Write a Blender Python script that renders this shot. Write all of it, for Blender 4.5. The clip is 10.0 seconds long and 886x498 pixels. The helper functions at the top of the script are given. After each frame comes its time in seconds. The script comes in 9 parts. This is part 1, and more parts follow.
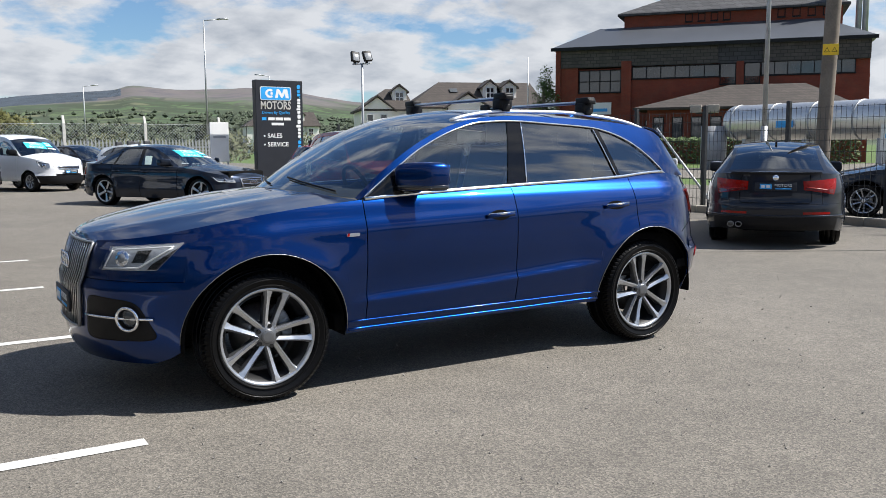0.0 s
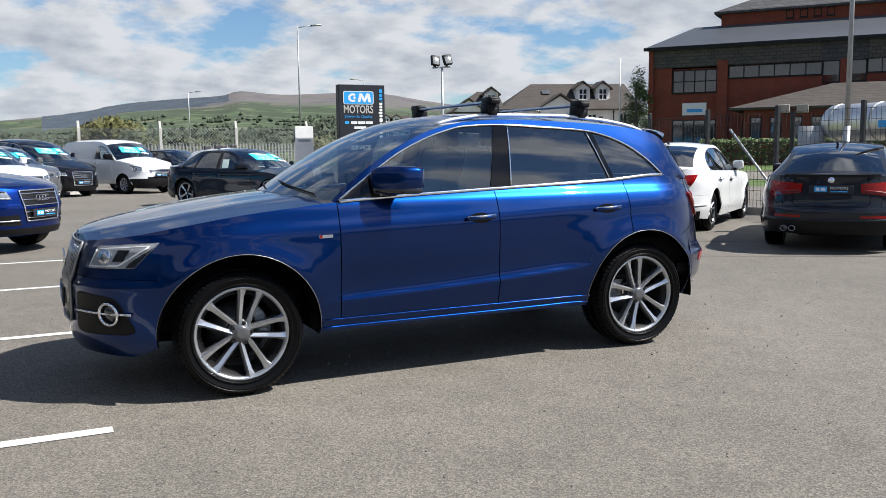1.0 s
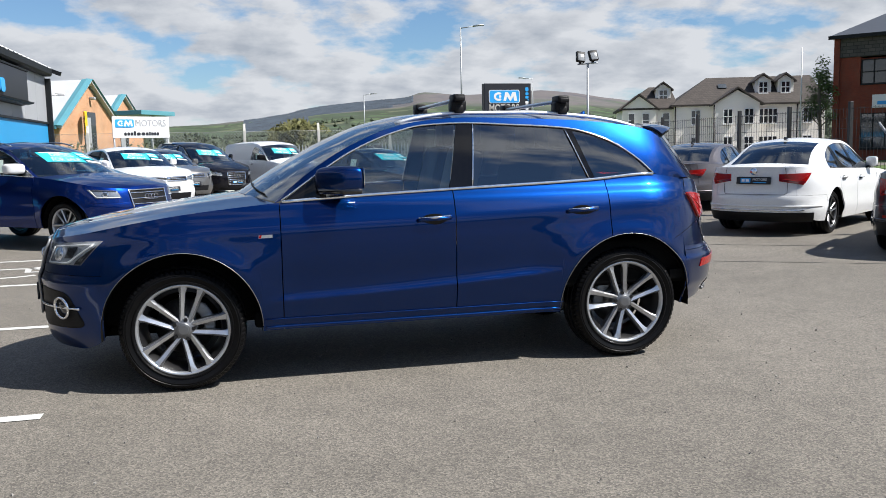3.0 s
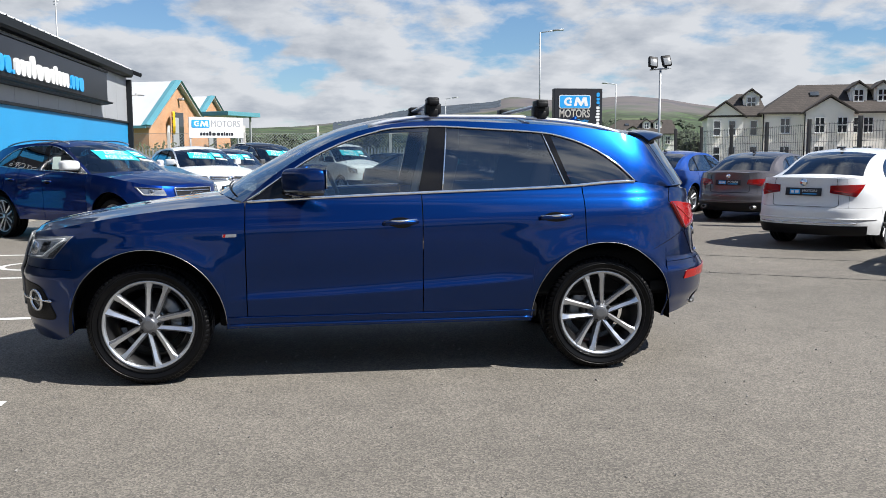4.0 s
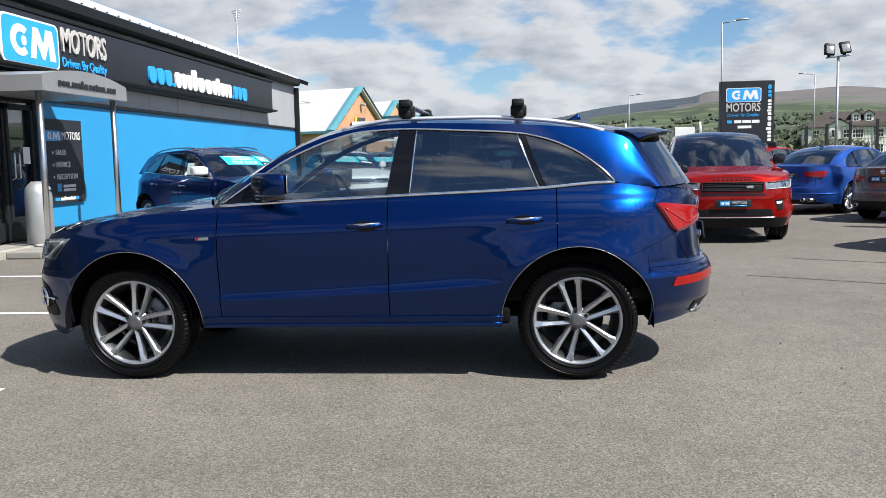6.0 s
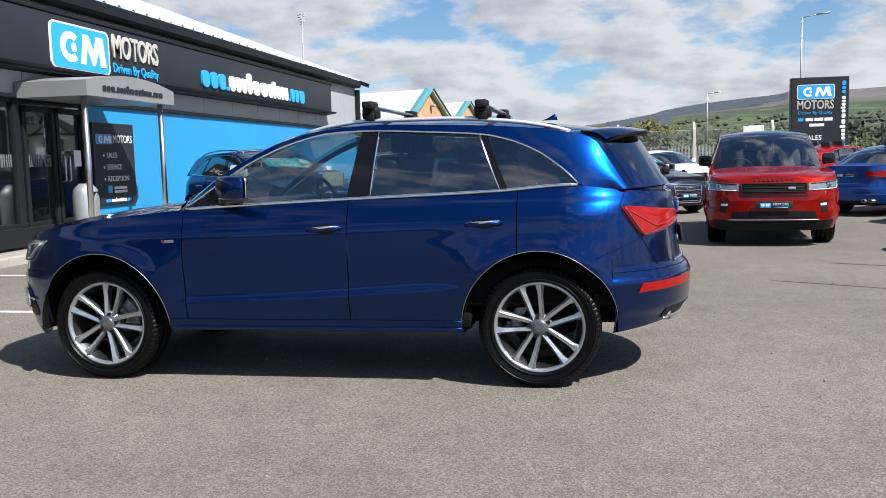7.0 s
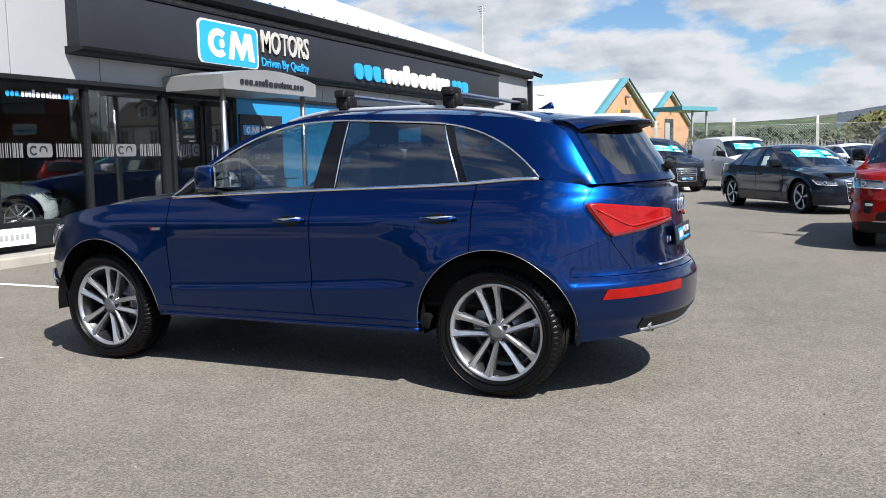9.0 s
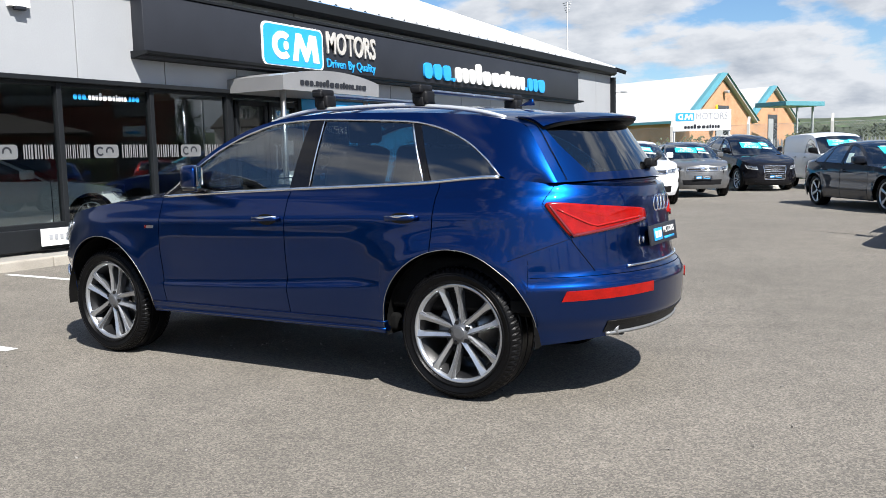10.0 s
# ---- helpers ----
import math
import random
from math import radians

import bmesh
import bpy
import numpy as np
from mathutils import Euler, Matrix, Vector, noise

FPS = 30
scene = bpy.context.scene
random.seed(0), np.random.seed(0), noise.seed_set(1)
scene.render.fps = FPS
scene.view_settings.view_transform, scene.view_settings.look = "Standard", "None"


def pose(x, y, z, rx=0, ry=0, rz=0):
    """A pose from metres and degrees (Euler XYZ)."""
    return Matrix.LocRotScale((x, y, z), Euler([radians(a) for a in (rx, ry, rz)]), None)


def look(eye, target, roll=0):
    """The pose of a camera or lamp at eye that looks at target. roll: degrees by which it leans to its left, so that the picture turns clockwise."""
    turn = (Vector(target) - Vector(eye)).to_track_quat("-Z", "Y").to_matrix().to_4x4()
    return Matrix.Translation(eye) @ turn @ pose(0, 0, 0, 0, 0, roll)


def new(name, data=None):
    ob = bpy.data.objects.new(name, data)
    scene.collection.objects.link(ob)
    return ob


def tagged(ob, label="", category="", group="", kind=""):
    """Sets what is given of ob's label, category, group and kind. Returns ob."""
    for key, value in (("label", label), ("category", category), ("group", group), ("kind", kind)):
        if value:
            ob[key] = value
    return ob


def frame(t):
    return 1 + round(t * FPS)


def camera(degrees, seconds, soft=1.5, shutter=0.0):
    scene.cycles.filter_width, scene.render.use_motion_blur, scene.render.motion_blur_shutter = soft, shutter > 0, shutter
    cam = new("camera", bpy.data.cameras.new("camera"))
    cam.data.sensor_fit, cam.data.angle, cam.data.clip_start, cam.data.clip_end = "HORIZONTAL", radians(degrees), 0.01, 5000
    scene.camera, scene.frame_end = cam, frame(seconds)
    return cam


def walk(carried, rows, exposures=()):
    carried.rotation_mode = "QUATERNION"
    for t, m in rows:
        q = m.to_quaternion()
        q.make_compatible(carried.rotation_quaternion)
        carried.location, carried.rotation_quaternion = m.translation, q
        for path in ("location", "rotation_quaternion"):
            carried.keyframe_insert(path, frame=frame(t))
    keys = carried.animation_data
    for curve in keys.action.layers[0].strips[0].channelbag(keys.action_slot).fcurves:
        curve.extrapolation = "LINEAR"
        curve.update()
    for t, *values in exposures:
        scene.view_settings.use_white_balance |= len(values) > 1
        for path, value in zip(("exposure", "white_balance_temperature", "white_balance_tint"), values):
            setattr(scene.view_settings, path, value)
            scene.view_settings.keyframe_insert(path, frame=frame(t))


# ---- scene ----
cam = camera(54.3, 10.0, 0.75)
PATH = [
    (0, (-1.613, -5.305, 1.405), (-0.573, -3.614, 1.165), -0.3),
    (0.5, (-1.31, -5.515, 1.403), (-0.369, -3.766, 1.168), -0.6),
    (1, (-1.012, -5.736, 1.409), (-0.17, -3.937, 1.176), -0.6),
    (1.5, (-0.664, -5.805, 1.413), (0.121, -3.98, 1.183), -0.4),
    (2, (-0.351, -5.973, 1.404), (0.288, -4.092, 1.175), -0.7),
    (2.5, (-0.035, -6.055, 1.386), (0.476, -4.134, 1.16), -1.2),
    (2.7, (0.129, -6.045, 1.396), (0.628, -4.122, 1.168), -1.1),
    (3.8, (0.921, -6.194, 1.376), (1.195, -4.225, 1.153), -0.9),
    (4, (1.077, -6.15, 1.38), (1.34, -4.179, 1.162), -0.2),
    (4.5, (1.422, -6.149, 1.372), (1.568, -4.166, 1.156), -0.5),
    (5, (1.789, -6.222, 1.389), (1.778, -4.233, 1.174), -0.7),
    (5.5, (2.143, -6.139, 1.379), (2.085, -4.151, 1.163), -0.9),
    (5.7, (2.267, -6.128, 1.387), (2.162, -4.143, 1.171), -1.1),
    (6.8, (3.026, -5.948, 1.337), (2.703, -3.985, 1.136), -1.3),
    (7, (3.164, -5.914, 1.371), (2.806, -3.957, 1.164), -1.5),
    (7.5, (3.529, -5.838, 1.362), (2.978, -3.926, 1.155), -1.5),
    (8, (3.829, -5.612, 1.344), (3.245, -3.71, 1.142), -1.1),
    (8.5, (4.108, -5.408, 1.335), (3.452, -3.53, 1.129), -0.9),
    (9, (4.452, -5.228, 1.336), (3.642, -3.413, 1.121), -1.1),
    (9.5, (4.727, -4.967, 1.342), (3.845, -3.185, 1.124), -1.1),
    (10, (5.092, -4.839, 1.318), (4.077, -3.129, 1.105), -1.4),
]
EXPOSURES = [(0.0, 0.86), (2.5, 0.82), (5.5, 0.85), (7.5, 0.92), (9.0, 0.98), (10.0, 1.04)]
walk(cam, [(t, look(eye, target, roll)) for t, eye, target, roll in PATH], EXPOSURES)

# ---------------------------------------------------------------- small tools
TAU = 2 * math.pi


def part(name, bm, material, parent=None, label="", smooth=True):
    me = bpy.data.meshes.new(name)
    bm.normal_update()
    bm.to_mesh(me)
    bm.free()
    if material is not None:
        me.materials.append(material)
    if smooth:
        me.polygons.foreach_set("use_smooth", [True] * len(me.polygons))
    ob = new(name, me)
    if parent is not None:
        ob.parent = parent
    if label:
        ob["label"] = label
    return ob


def thing(name, label, category, m=None, group="", kind=""):
    ob = new(name)
    ob.empty_display_size = 0.2
    if m is not None:
        ob.matrix_basis = m
    return tagged(ob, label, category, group, kind)


def box(bm, cx, cy, cz, sx, sy, sz, bevel=0.0, m=None):
    """A box of full sizes sx, sy, sz about its centre, with bevelled edges."""
    hx, hy, hz = sx / 2, sy / 2, sz / 2
    b = min(bevel, hx * 0.49, hy * 0.49, hz * 0.49)
    base = Matrix.Translation((cx, cy, cz))
    if m is not None:
        base = base @ m
    if b <= 0:
        vs = [bm.verts.new(base @ Vector((i * hx, j * hy, k * hz))) for i in (-1, 1) for j in (-1, 1) for k in (-1, 1)]
        for f in ((0, 1, 3, 2), (4, 6, 7, 5), (0, 4, 5, 1), (2, 3, 7, 6), (0, 2, 6, 4), (1, 5, 7, 3)):
            bm.faces.new([vs[i] for i in f])
        return
    tmp = bmesh.new()
    bmesh.ops.create_cube(tmp, size=1.0, matrix=Matrix.Diagonal((sx, sy, sz, 1)))
    bmesh.ops.bevel(tmp, geom=tmp.edges[:], offset=b, segments=2, affect="EDGES", profile=0.5)
    ids = {v: bm.verts.new(base @ v.co) for v in tmp.verts}
    for f in tmp.faces:
        bm.faces.new([ids[v] for v in f.verts])
    tmp.free()


def bm_box(*a, **k):
    bm = bmesh.new()
    box(bm, *a, **k)
    return bm


def cyl(bm, p, q, r0, r1=None, n=12, caps=True):
    """A round bar from p to q."""
    r1 = r0 if r1 is None else r1
    p, q = Vector(p), Vector(q)
    d = (q - p).normalized()
    a = d.orthogonal().normalized()
    b = d.cross(a)
    ring0 = [bm.verts.new(p + (a * math.cos(TAU * i / n) + b * math.sin(TAU * i / n)) * r0) for i in range(n)]
    ring1 = [bm.verts.new(q + (a * math.cos(TAU * i / n) + b * math.sin(TAU * i / n)) * r1) for i in range(n)]
    for i in range(n):
        j = (i + 1) % n
        bm.faces.new((ring0[i], ring0[j], ring1[j], ring1[i]))
    if caps:
        bm.faces.new(ring0[::-1])
        bm.faces.new(ring1)


def bm_cyl(*a, **k):
    bm = bmesh.new()
    cyl(bm, *a, **k)
    return bm


def sweep(bm, pts, w, h=None, n=8, closed=False, up=Vector((0, 0, 1))):
    """An oval bar along the points, w wide and h high."""
    h = w if h is None else h
    pts = [Vector(p) for p in pts]
    rings = []
    for i, p in enumerate(pts):
        q0 = pts[i - 1] if (i > 0 or closed) else p
        q1 = pts[(i + 1) % len(pts)] if (i < len(pts) - 1 or closed) else p
        d = (q1 - q0).normalized()
        side = d.cross(up)
        side = side.normalized() if side.length > 1e-4 else d.orthogonal().normalized()
        nrm = side.cross(d)
        rings.append([bm.verts.new(p + side * (w / 2 * math.cos(TAU * k / n)) + nrm * (h / 2 * math.sin(TAU * k / n))) for k in range(n)])
    m = len(rings)
    for i in range(m if closed else m - 1):
        a, b = rings[i], rings[(i + 1) % m]
        for k in range(n):
            l = (k + 1) % n
            bm.faces.new((a[k], a[l], b[l], b[k]))
    if not closed:
        bm.faces.new(rings[0][::-1])
        bm.faces.new(rings[-1])


def lathe(bm, profile, n=48, axis=None):
    """Turns (radius, depth) points about the y axis."""
    rings = []
    for r, y in profile:
        rings.append([bm.verts.new((r * math.cos(TAU * i / n), y, r * math.sin(TAU * i / n))) for i in range(n)])
    for a, b in zip(rings, rings[1:]):
        for i in range(n):
            j = (i + 1) % n
            bm.faces.new((a[i], a[j], b[j], b[i]))
    return rings


def prism(bm, poly, depth, m=None, bevel=0.0):
    """A flat outline (x, y) made depth thick along z."""
    m = m or Matrix()
    lo = [bm.verts.new(m @ Vector((x, y, 0))) for x, y in poly]
    hi = [bm.verts.new(m @ Vector((x, y, depth))) for x, y in poly]
    n = len(poly)
    bm.faces.new(lo[::-1])
    bm.faces.new(hi)
    for i in range(n):
        j = (i + 1) % n
        bm.faces.new((lo[i], lo[j], hi[j], hi[i]))


def sheet(f, us, vs, fold=0.0, bm=None, inward=None):
    """A skin f(u, v) over the lists us and vs; fold turns its rim inwards by that much, as a pressed panel's."""
    bm = bm or bmesh.new()
    grid = [[Vector(f(u, v)) for v in vs] for u in us]
    ver = [[bm.verts.new(p) for p in row] for row in grid]
    for i in range(len(us) - 1):
        for j in range(len(vs) - 1):
            q = [ver[i][j], ver[i + 1][j], ver[i + 1][j + 1], ver[i][j + 1]]
            if (grid[i][j] - grid[i + 1][j + 1]).length > 1e-6 and (grid[i + 1][j] - grid[i][j + 1]).length > 1e-6:
                try:
                    bm.faces.new(q)
                except ValueError:
                    pass
    if fold:
        nu, nv = len(us), len(vs)
        rim = [(i, 0) for i in range(nu)] + [(nu - 1, j) for j in range(1, nv)] + [(i, nv - 1) for i in range(nu - 2, -1, -1)] + [(0, j) for j in range(nv - 2, 0, -1)]
        outer, inner = [], []
        for i, j in rim:
            i0, i1, j0, j1 = max(i - 1, 0), min(i + 1, nu - 1), max(j - 1, 0), min(j + 1, nv - 1)
            nrm = (grid[i1][j] - grid[i0][j]).cross(grid[i][j1] - grid[i][j0])
            nrm = nrm.normalized() if nrm.length > 1e-9 else Vector((0, 1, 0))
            if inward is not None and nrm.dot(inward(grid[i][j])) < 0:
                nrm = -nrm
            outer.append(bm.verts.new(grid[i][j]))
            inner.append(bm.verts.new(grid[i][j] + nrm * fold))
        for a in range(len(rim)):
            b = (a + 1) % len(rim)
            if (outer[a].co - outer[b].co).length > 1e-6:
                bm.faces.new((outer[a], outer[b], inner[b], inner[a]))
    return bm


def steps(a, b, n):
    return [a + (b - a) * i / n for i in range(n + 1)]


def curve(pts):
    """A smooth line y(x) through points, with no overshoot."""
    xs = np.array([p[0] for p in pts], float)
    ys = np.array([p[1] for p in pts], float)
    h, d = np.diff(xs), np.diff(ys) / np.diff(xs)
    m = np.zeros(len(xs))
    m[0], m[-1] = d[0], d[-1]
    for i in range(1, len(xs) - 1):
        if d[i - 1] * d[i] > 0:
            w1, w2 = 2 * h[i] + h[i - 1], h[i] + 2 * h[i - 1]
            m[i] = (w1 + w2) / (w1 / d[i - 1] + w2 / d[i])

    def at(x):
        x = min(max(x, xs[0]), xs[-1])
        i = min(max(int(np.searchsorted(xs, x)) - 1, 0), len(xs) - 2)
        t = (x - xs[i]) / h[i]
        a, b = 2 * t ** 3 - 3 * t ** 2 + 1, t ** 3 - 2 * t ** 2 + t
        return float(a * ys[i] + b * h[i] * m[i] + (1 - a) * ys[i + 1] + (t ** 3 - t ** 2) * h[i] * m[i + 1])
    return at


def words(text, size, material, parent, m, depth=0.004, name="lettering", align="CENTER", shear=0.0, width=None, bold=0.0):
    """Letters in the built-in face, turned into a mesh, cap height about size."""
    cu = bpy.data.curves.new(name, "FONT")
    cu.body, cu.size, cu.extrude, cu.align_x, cu.align_y, cu.shear = text, size * 1.4, depth, align, "CENTER", shear
    cu.resolution_u = 3
    cu.offset = bold * size
    tmp = bpy.data.objects.new(name, cu)
    me = bpy.data.meshes.new_from_object(tmp)
    bpy.data.objects.remove(tmp)
    bpy.data.curves.remove(cu)
    if width is not None and len(me.vertices):
        xs = [v.co.x for v in me.vertices]
        k = width / max(max(xs) - min(xs), 1e-6)
        mid = (max(xs) + min(xs)) / 2 if align == "CENTER" else min(xs)
        for v in me.vertices:
            v.co.x = (v.co.x - mid) * k
    me.name = name
    me.materials.append(material)
    ob = new(name, me)
    ob.matrix_basis = m
    if parent is not None:
        ob.parent = parent
    return ob

# ---------------------------------------------------------------- sky and sun
SUN = Vector((0.72, -0.43, 1.0)).normalized()
world = bpy.data.worlds.new("sky")
scene.world = world
world.use_nodes = True
wt = world.node_tree
wt.nodes.clear()


def wnode(kind, **kw):
    n = wt.nodes.new(kind)
    for k, v in kw.items():
        n.inputs[k].default_value = v
    return n


w_out = wnode("ShaderNodeOutputWorld")
w_bg = wnode("ShaderNodeBackground", Strength=0.51)
w_sky = wnode("ShaderNodeTexSky")
w_sky.sky_type = "NISHITA"
w_sky.sun_disc = False
w_sky.sun_elevation = math.asin(SUN.z)
w_sky.sun_rotation = math.atan2(SUN.x, SUN.y)
w_sky.air_density, w_sky.dust_density, w_sky.ozone_density = 1.0, 0.15, 4.0
w_dim = wt.nodes.new("ShaderNodeVectorMath")
w_dim.operation = "MULTIPLY"
w_dim.inputs[1].default_value = (0.098, 0.114, 0.128)
w_co = wnode("ShaderNodeTexCoord")
w_sep = wnode("ShaderNodeSeparateXYZ")
wt.links.new(w_co.outputs["Generated"], w_sep.inputs[0])


def wmath(op, a, b=None):
    n = wt.nodes.new("ShaderNodeMath")
    n.operation = op
    for i, v in enumerate((a, b)):
        if v is None:
            continue
        if isinstance(v, (int, float)):
            n.inputs[i].default_value = v
        else:
            wt.links.new(v, n.inputs[i])
    return n.outputs[0]


up = wmath("ADD", wmath("MAXIMUM", w_sep.outputs["Z"], 0.0), 0.30)
w_com = wnode("ShaderNodeCombineXYZ")
wt.links.new(wmath("DIVIDE", w_sep.outputs["X"], up), w_com.inputs[0])
wt.links.new(wmath("DIVIDE", w_sep.outputs["Y"], up), w_com.inputs[1])
w_big = wnode("ShaderNodeTexNoise", Scale=3.3, Detail=9.0, Roughness=0.55)
w_lit = wnode("ShaderNodeTexNoise", Scale=3.3, Detail=9.0, Roughness=0.55)
w_shift = wnode("ShaderNodeVectorMath")
w_shift.operation = "ADD"
w_shift.inputs[1].default_value = (SUN.x * 0.08, SUN.y * 0.08, 0.0)
wt.links.new(w_com.outputs[0], w_shift.inputs[0])
wt.links.new(w_com.outputs[0], w_big.inputs["Vector"])
wt.links.new(w_shift.outputs[0], w_lit.inputs["Vector"])
w_mask = wnode("ShaderNodeValToRGB")
w_mask.color_ramp.elements[0].position, w_mask.color_ramp.elements[1].position = 0.435, 0.545
w_tone = wnode("ShaderNodeValToRGB")
w_tone.color_ramp.elements[0].position, w_tone.color_ramp.elements[0].color = 0.2, (0.46, 0.51, 0.59, 1)
w_tone.color_ramp.elements[1].position, w_tone.color_ramp.elements[1].color = 0.85, (0.78, 0.81, 0.86, 1)
w_mix = wnode("ShaderNodeMix")
w_mix.data_type = "RGBA"
wt.links.new(w_sky.outputs[0], w_dim.inputs[0])
# clouds lie thick towards the horizon and thin out overhead
thin = wmath("MULTIPLY", wmath("SUBTRACT", wmath("MAXIMUM", w_sep.outputs["Z"], 0.0), 0.115), 0.85)
wt.links.new(wmath("SUBTRACT", wmath("ADD", w_big.outputs["Fac"], 0.06), wmath("MINIMUM", wmath("MAXIMUM", thin, -0.05), 0.12)), w_mask.inputs["Fac"])
# sides turned to the sun are bright, thick middles grey
relief = wmath("MULTIPLY", wmath("SUBTRACT", w_big.outputs["Fac"], w_lit.outputs["Fac"]), 3.2)
thick = wmath("MULTIPLY", wmath("SUBTRACT", 0.60, w_big.outputs["Fac"]), 2.2)
wt.links.new(wmath("ADD", wmath("ADD", relief, thick), 0.48), w_tone.inputs["Fac"])
wt.links.new(w_mask.outputs["Color"], w_mix.inputs["Factor"])
wt.links.new(w_dim.outputs[0], w_mix.inputs["A"])
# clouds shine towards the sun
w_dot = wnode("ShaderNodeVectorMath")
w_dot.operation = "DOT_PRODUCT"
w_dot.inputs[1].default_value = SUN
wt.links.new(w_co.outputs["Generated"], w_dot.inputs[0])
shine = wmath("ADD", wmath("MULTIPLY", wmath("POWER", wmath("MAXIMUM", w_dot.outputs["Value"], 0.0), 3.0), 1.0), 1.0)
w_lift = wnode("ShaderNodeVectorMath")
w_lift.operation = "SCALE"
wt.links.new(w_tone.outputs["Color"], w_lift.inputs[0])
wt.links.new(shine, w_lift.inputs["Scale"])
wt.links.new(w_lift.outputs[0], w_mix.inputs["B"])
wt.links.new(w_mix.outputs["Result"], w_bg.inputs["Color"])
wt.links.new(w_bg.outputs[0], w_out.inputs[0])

sun = new("sun", bpy.data.lights.new("sun", "SUN"))
sun.data.energy, sun.data.angle, sun.data.color = 5.0, radians(0.55), (1.0, 0.97, 0.925)
sun.matrix_basis = look(SUN * 60, (0, 0, 0))

# ---------------------------------------------------------------- materials


class Mat:
    """A node material in the making: a principled surface and a few texture nodes."""

    def __init__(self, name, color=(0.5, 0.5, 0.5), rough=0.5, metal=0.0, **kw):
        self.m = bpy.data.materials.new(name)
        self.m.use_nodes = True
        self.t = self.m.node_tree
        self.p = self.t.nodes["Principled BSDF"]
        self.set("Base Color", (*color, 1))
        self.set("Roughness", rough)
        self.set("Metallic", metal)
        for k, v in kw.items():
            self.set(k.replace("_", " "), v)
        self.color = color
        self.tc = None

    def set(self, k, v):
        self.p.inputs[k].default_value = v

    def node(self, kind, **kw):
        n = self.t.nodes.new(kind)
        for k, v in kw.items():
            n.inputs[k].default_value = v
        return n

    def link(self, a, b):
        self.t.links.new(a, b)

    def coords(self, scale=(1, 1, 1), space="Object"):
        if self.tc is None:
            self.tc = self.node("ShaderNodeTexCoord")
        mp = self.node("ShaderNodeMapping")
        mp.inputs["Scale"].default_value = scale
        self.link(self.tc.outputs[space], mp.inputs[0])
        return mp.outputs[0]

    def noise(self, scale, detail=4.0, rough=0.55, stretch=(1, 1, 1)):
        n = self.node("ShaderNodeTexNoise", Scale=scale, Detail=detail, Roughness=rough)
        self.link(self.coords(stretch), n.inputs["Vector"])
        return n.outputs["Fac"]

    def ramp(self, fac, *stops):
        r = self.node("ShaderNodeValToRGB")
        e = r.color_ramp.elements
        while len(e) < len(stops):
            e.new(0.5)
        for el, (pos, col) in zip(e, stops):
            el.position, el.color = pos, (*col, 1) if not isinstance(col, (int, float)) else (col, col, col, 1)
        self.link(fac, r.inputs["Fac"])
        return r.outputs["Color"]

    def mix(self, fac, a, b, blend="MIX"):
        n = self.node("ShaderNodeMix")
        n.data_type, n.blend_type = "RGBA", blend
        for v, k in ((fac, "Factor"), (a, "A"), (b, "B")):
            if isinstance(v, (int, float)):
                n.inputs[k].default_value = v
            elif isinstance(v, tuple):
                n.inputs[k].default_value = (*v, 1)
            else:
                self.link(v, n.inputs[k])
        return n.outputs["Result"]

    def base(self, sock):
        self.link(sock, self.p.inputs["Base Color"])
        return self

    def rough(self, sock):
        self.link(sock, self.p.inputs["Roughness"])
        return self

    def bump(self, sock, strength=0.3, dist=0.01):
        b = self.node("ShaderNodeBump", Strength=strength, Distance=dist)
        self.link(sock, b.inputs["Height"])
        self.link(b.outputs[0], self.p.inputs["Normal"])
        return self

    def mottle(self, scale=3.0, amount=0.15, bump=0.0, fine=60.0):
        """Slight unevenness of tone at two scales."""
        c = self.color
        lo, hi = tuple(x * (1 - amount) for x in c), tuple(min(1, x * (1 + amount)) for x in c)
        f = self.mix(0.4, self.noise(scale), self.noise(fine, 3.0))
        self.base(self.ramp(f, (0.35, lo), (0.65, hi)))
        if bump:
            self.bump(self.noise(fine, 5.0), bump, 0.004)
        return self


def car_paint(name, color, metal=0.55, rough=0.38):
    m = Mat(name, color, rough, metal, Coat_Weight=1.0, Coat_Roughness=0.02, Coat_IOR=1.37, Specular_IOR_Level=0.0 if metal > 0.1 else 0.3)
    f = m.noise(900.0, 2.0)
    m.base(m.ramp(f, (0.4, tuple(c * 0.86 for c in color)), (0.62, tuple(min(1, c * 1.16) for c in color))))
    d = m.noise(2.2, 5.0)
    m.link(m.ramp(d, (0.35, 0.012), (0.7, 0.03)), m.p.inputs["Coat Roughness"])
    return m.m


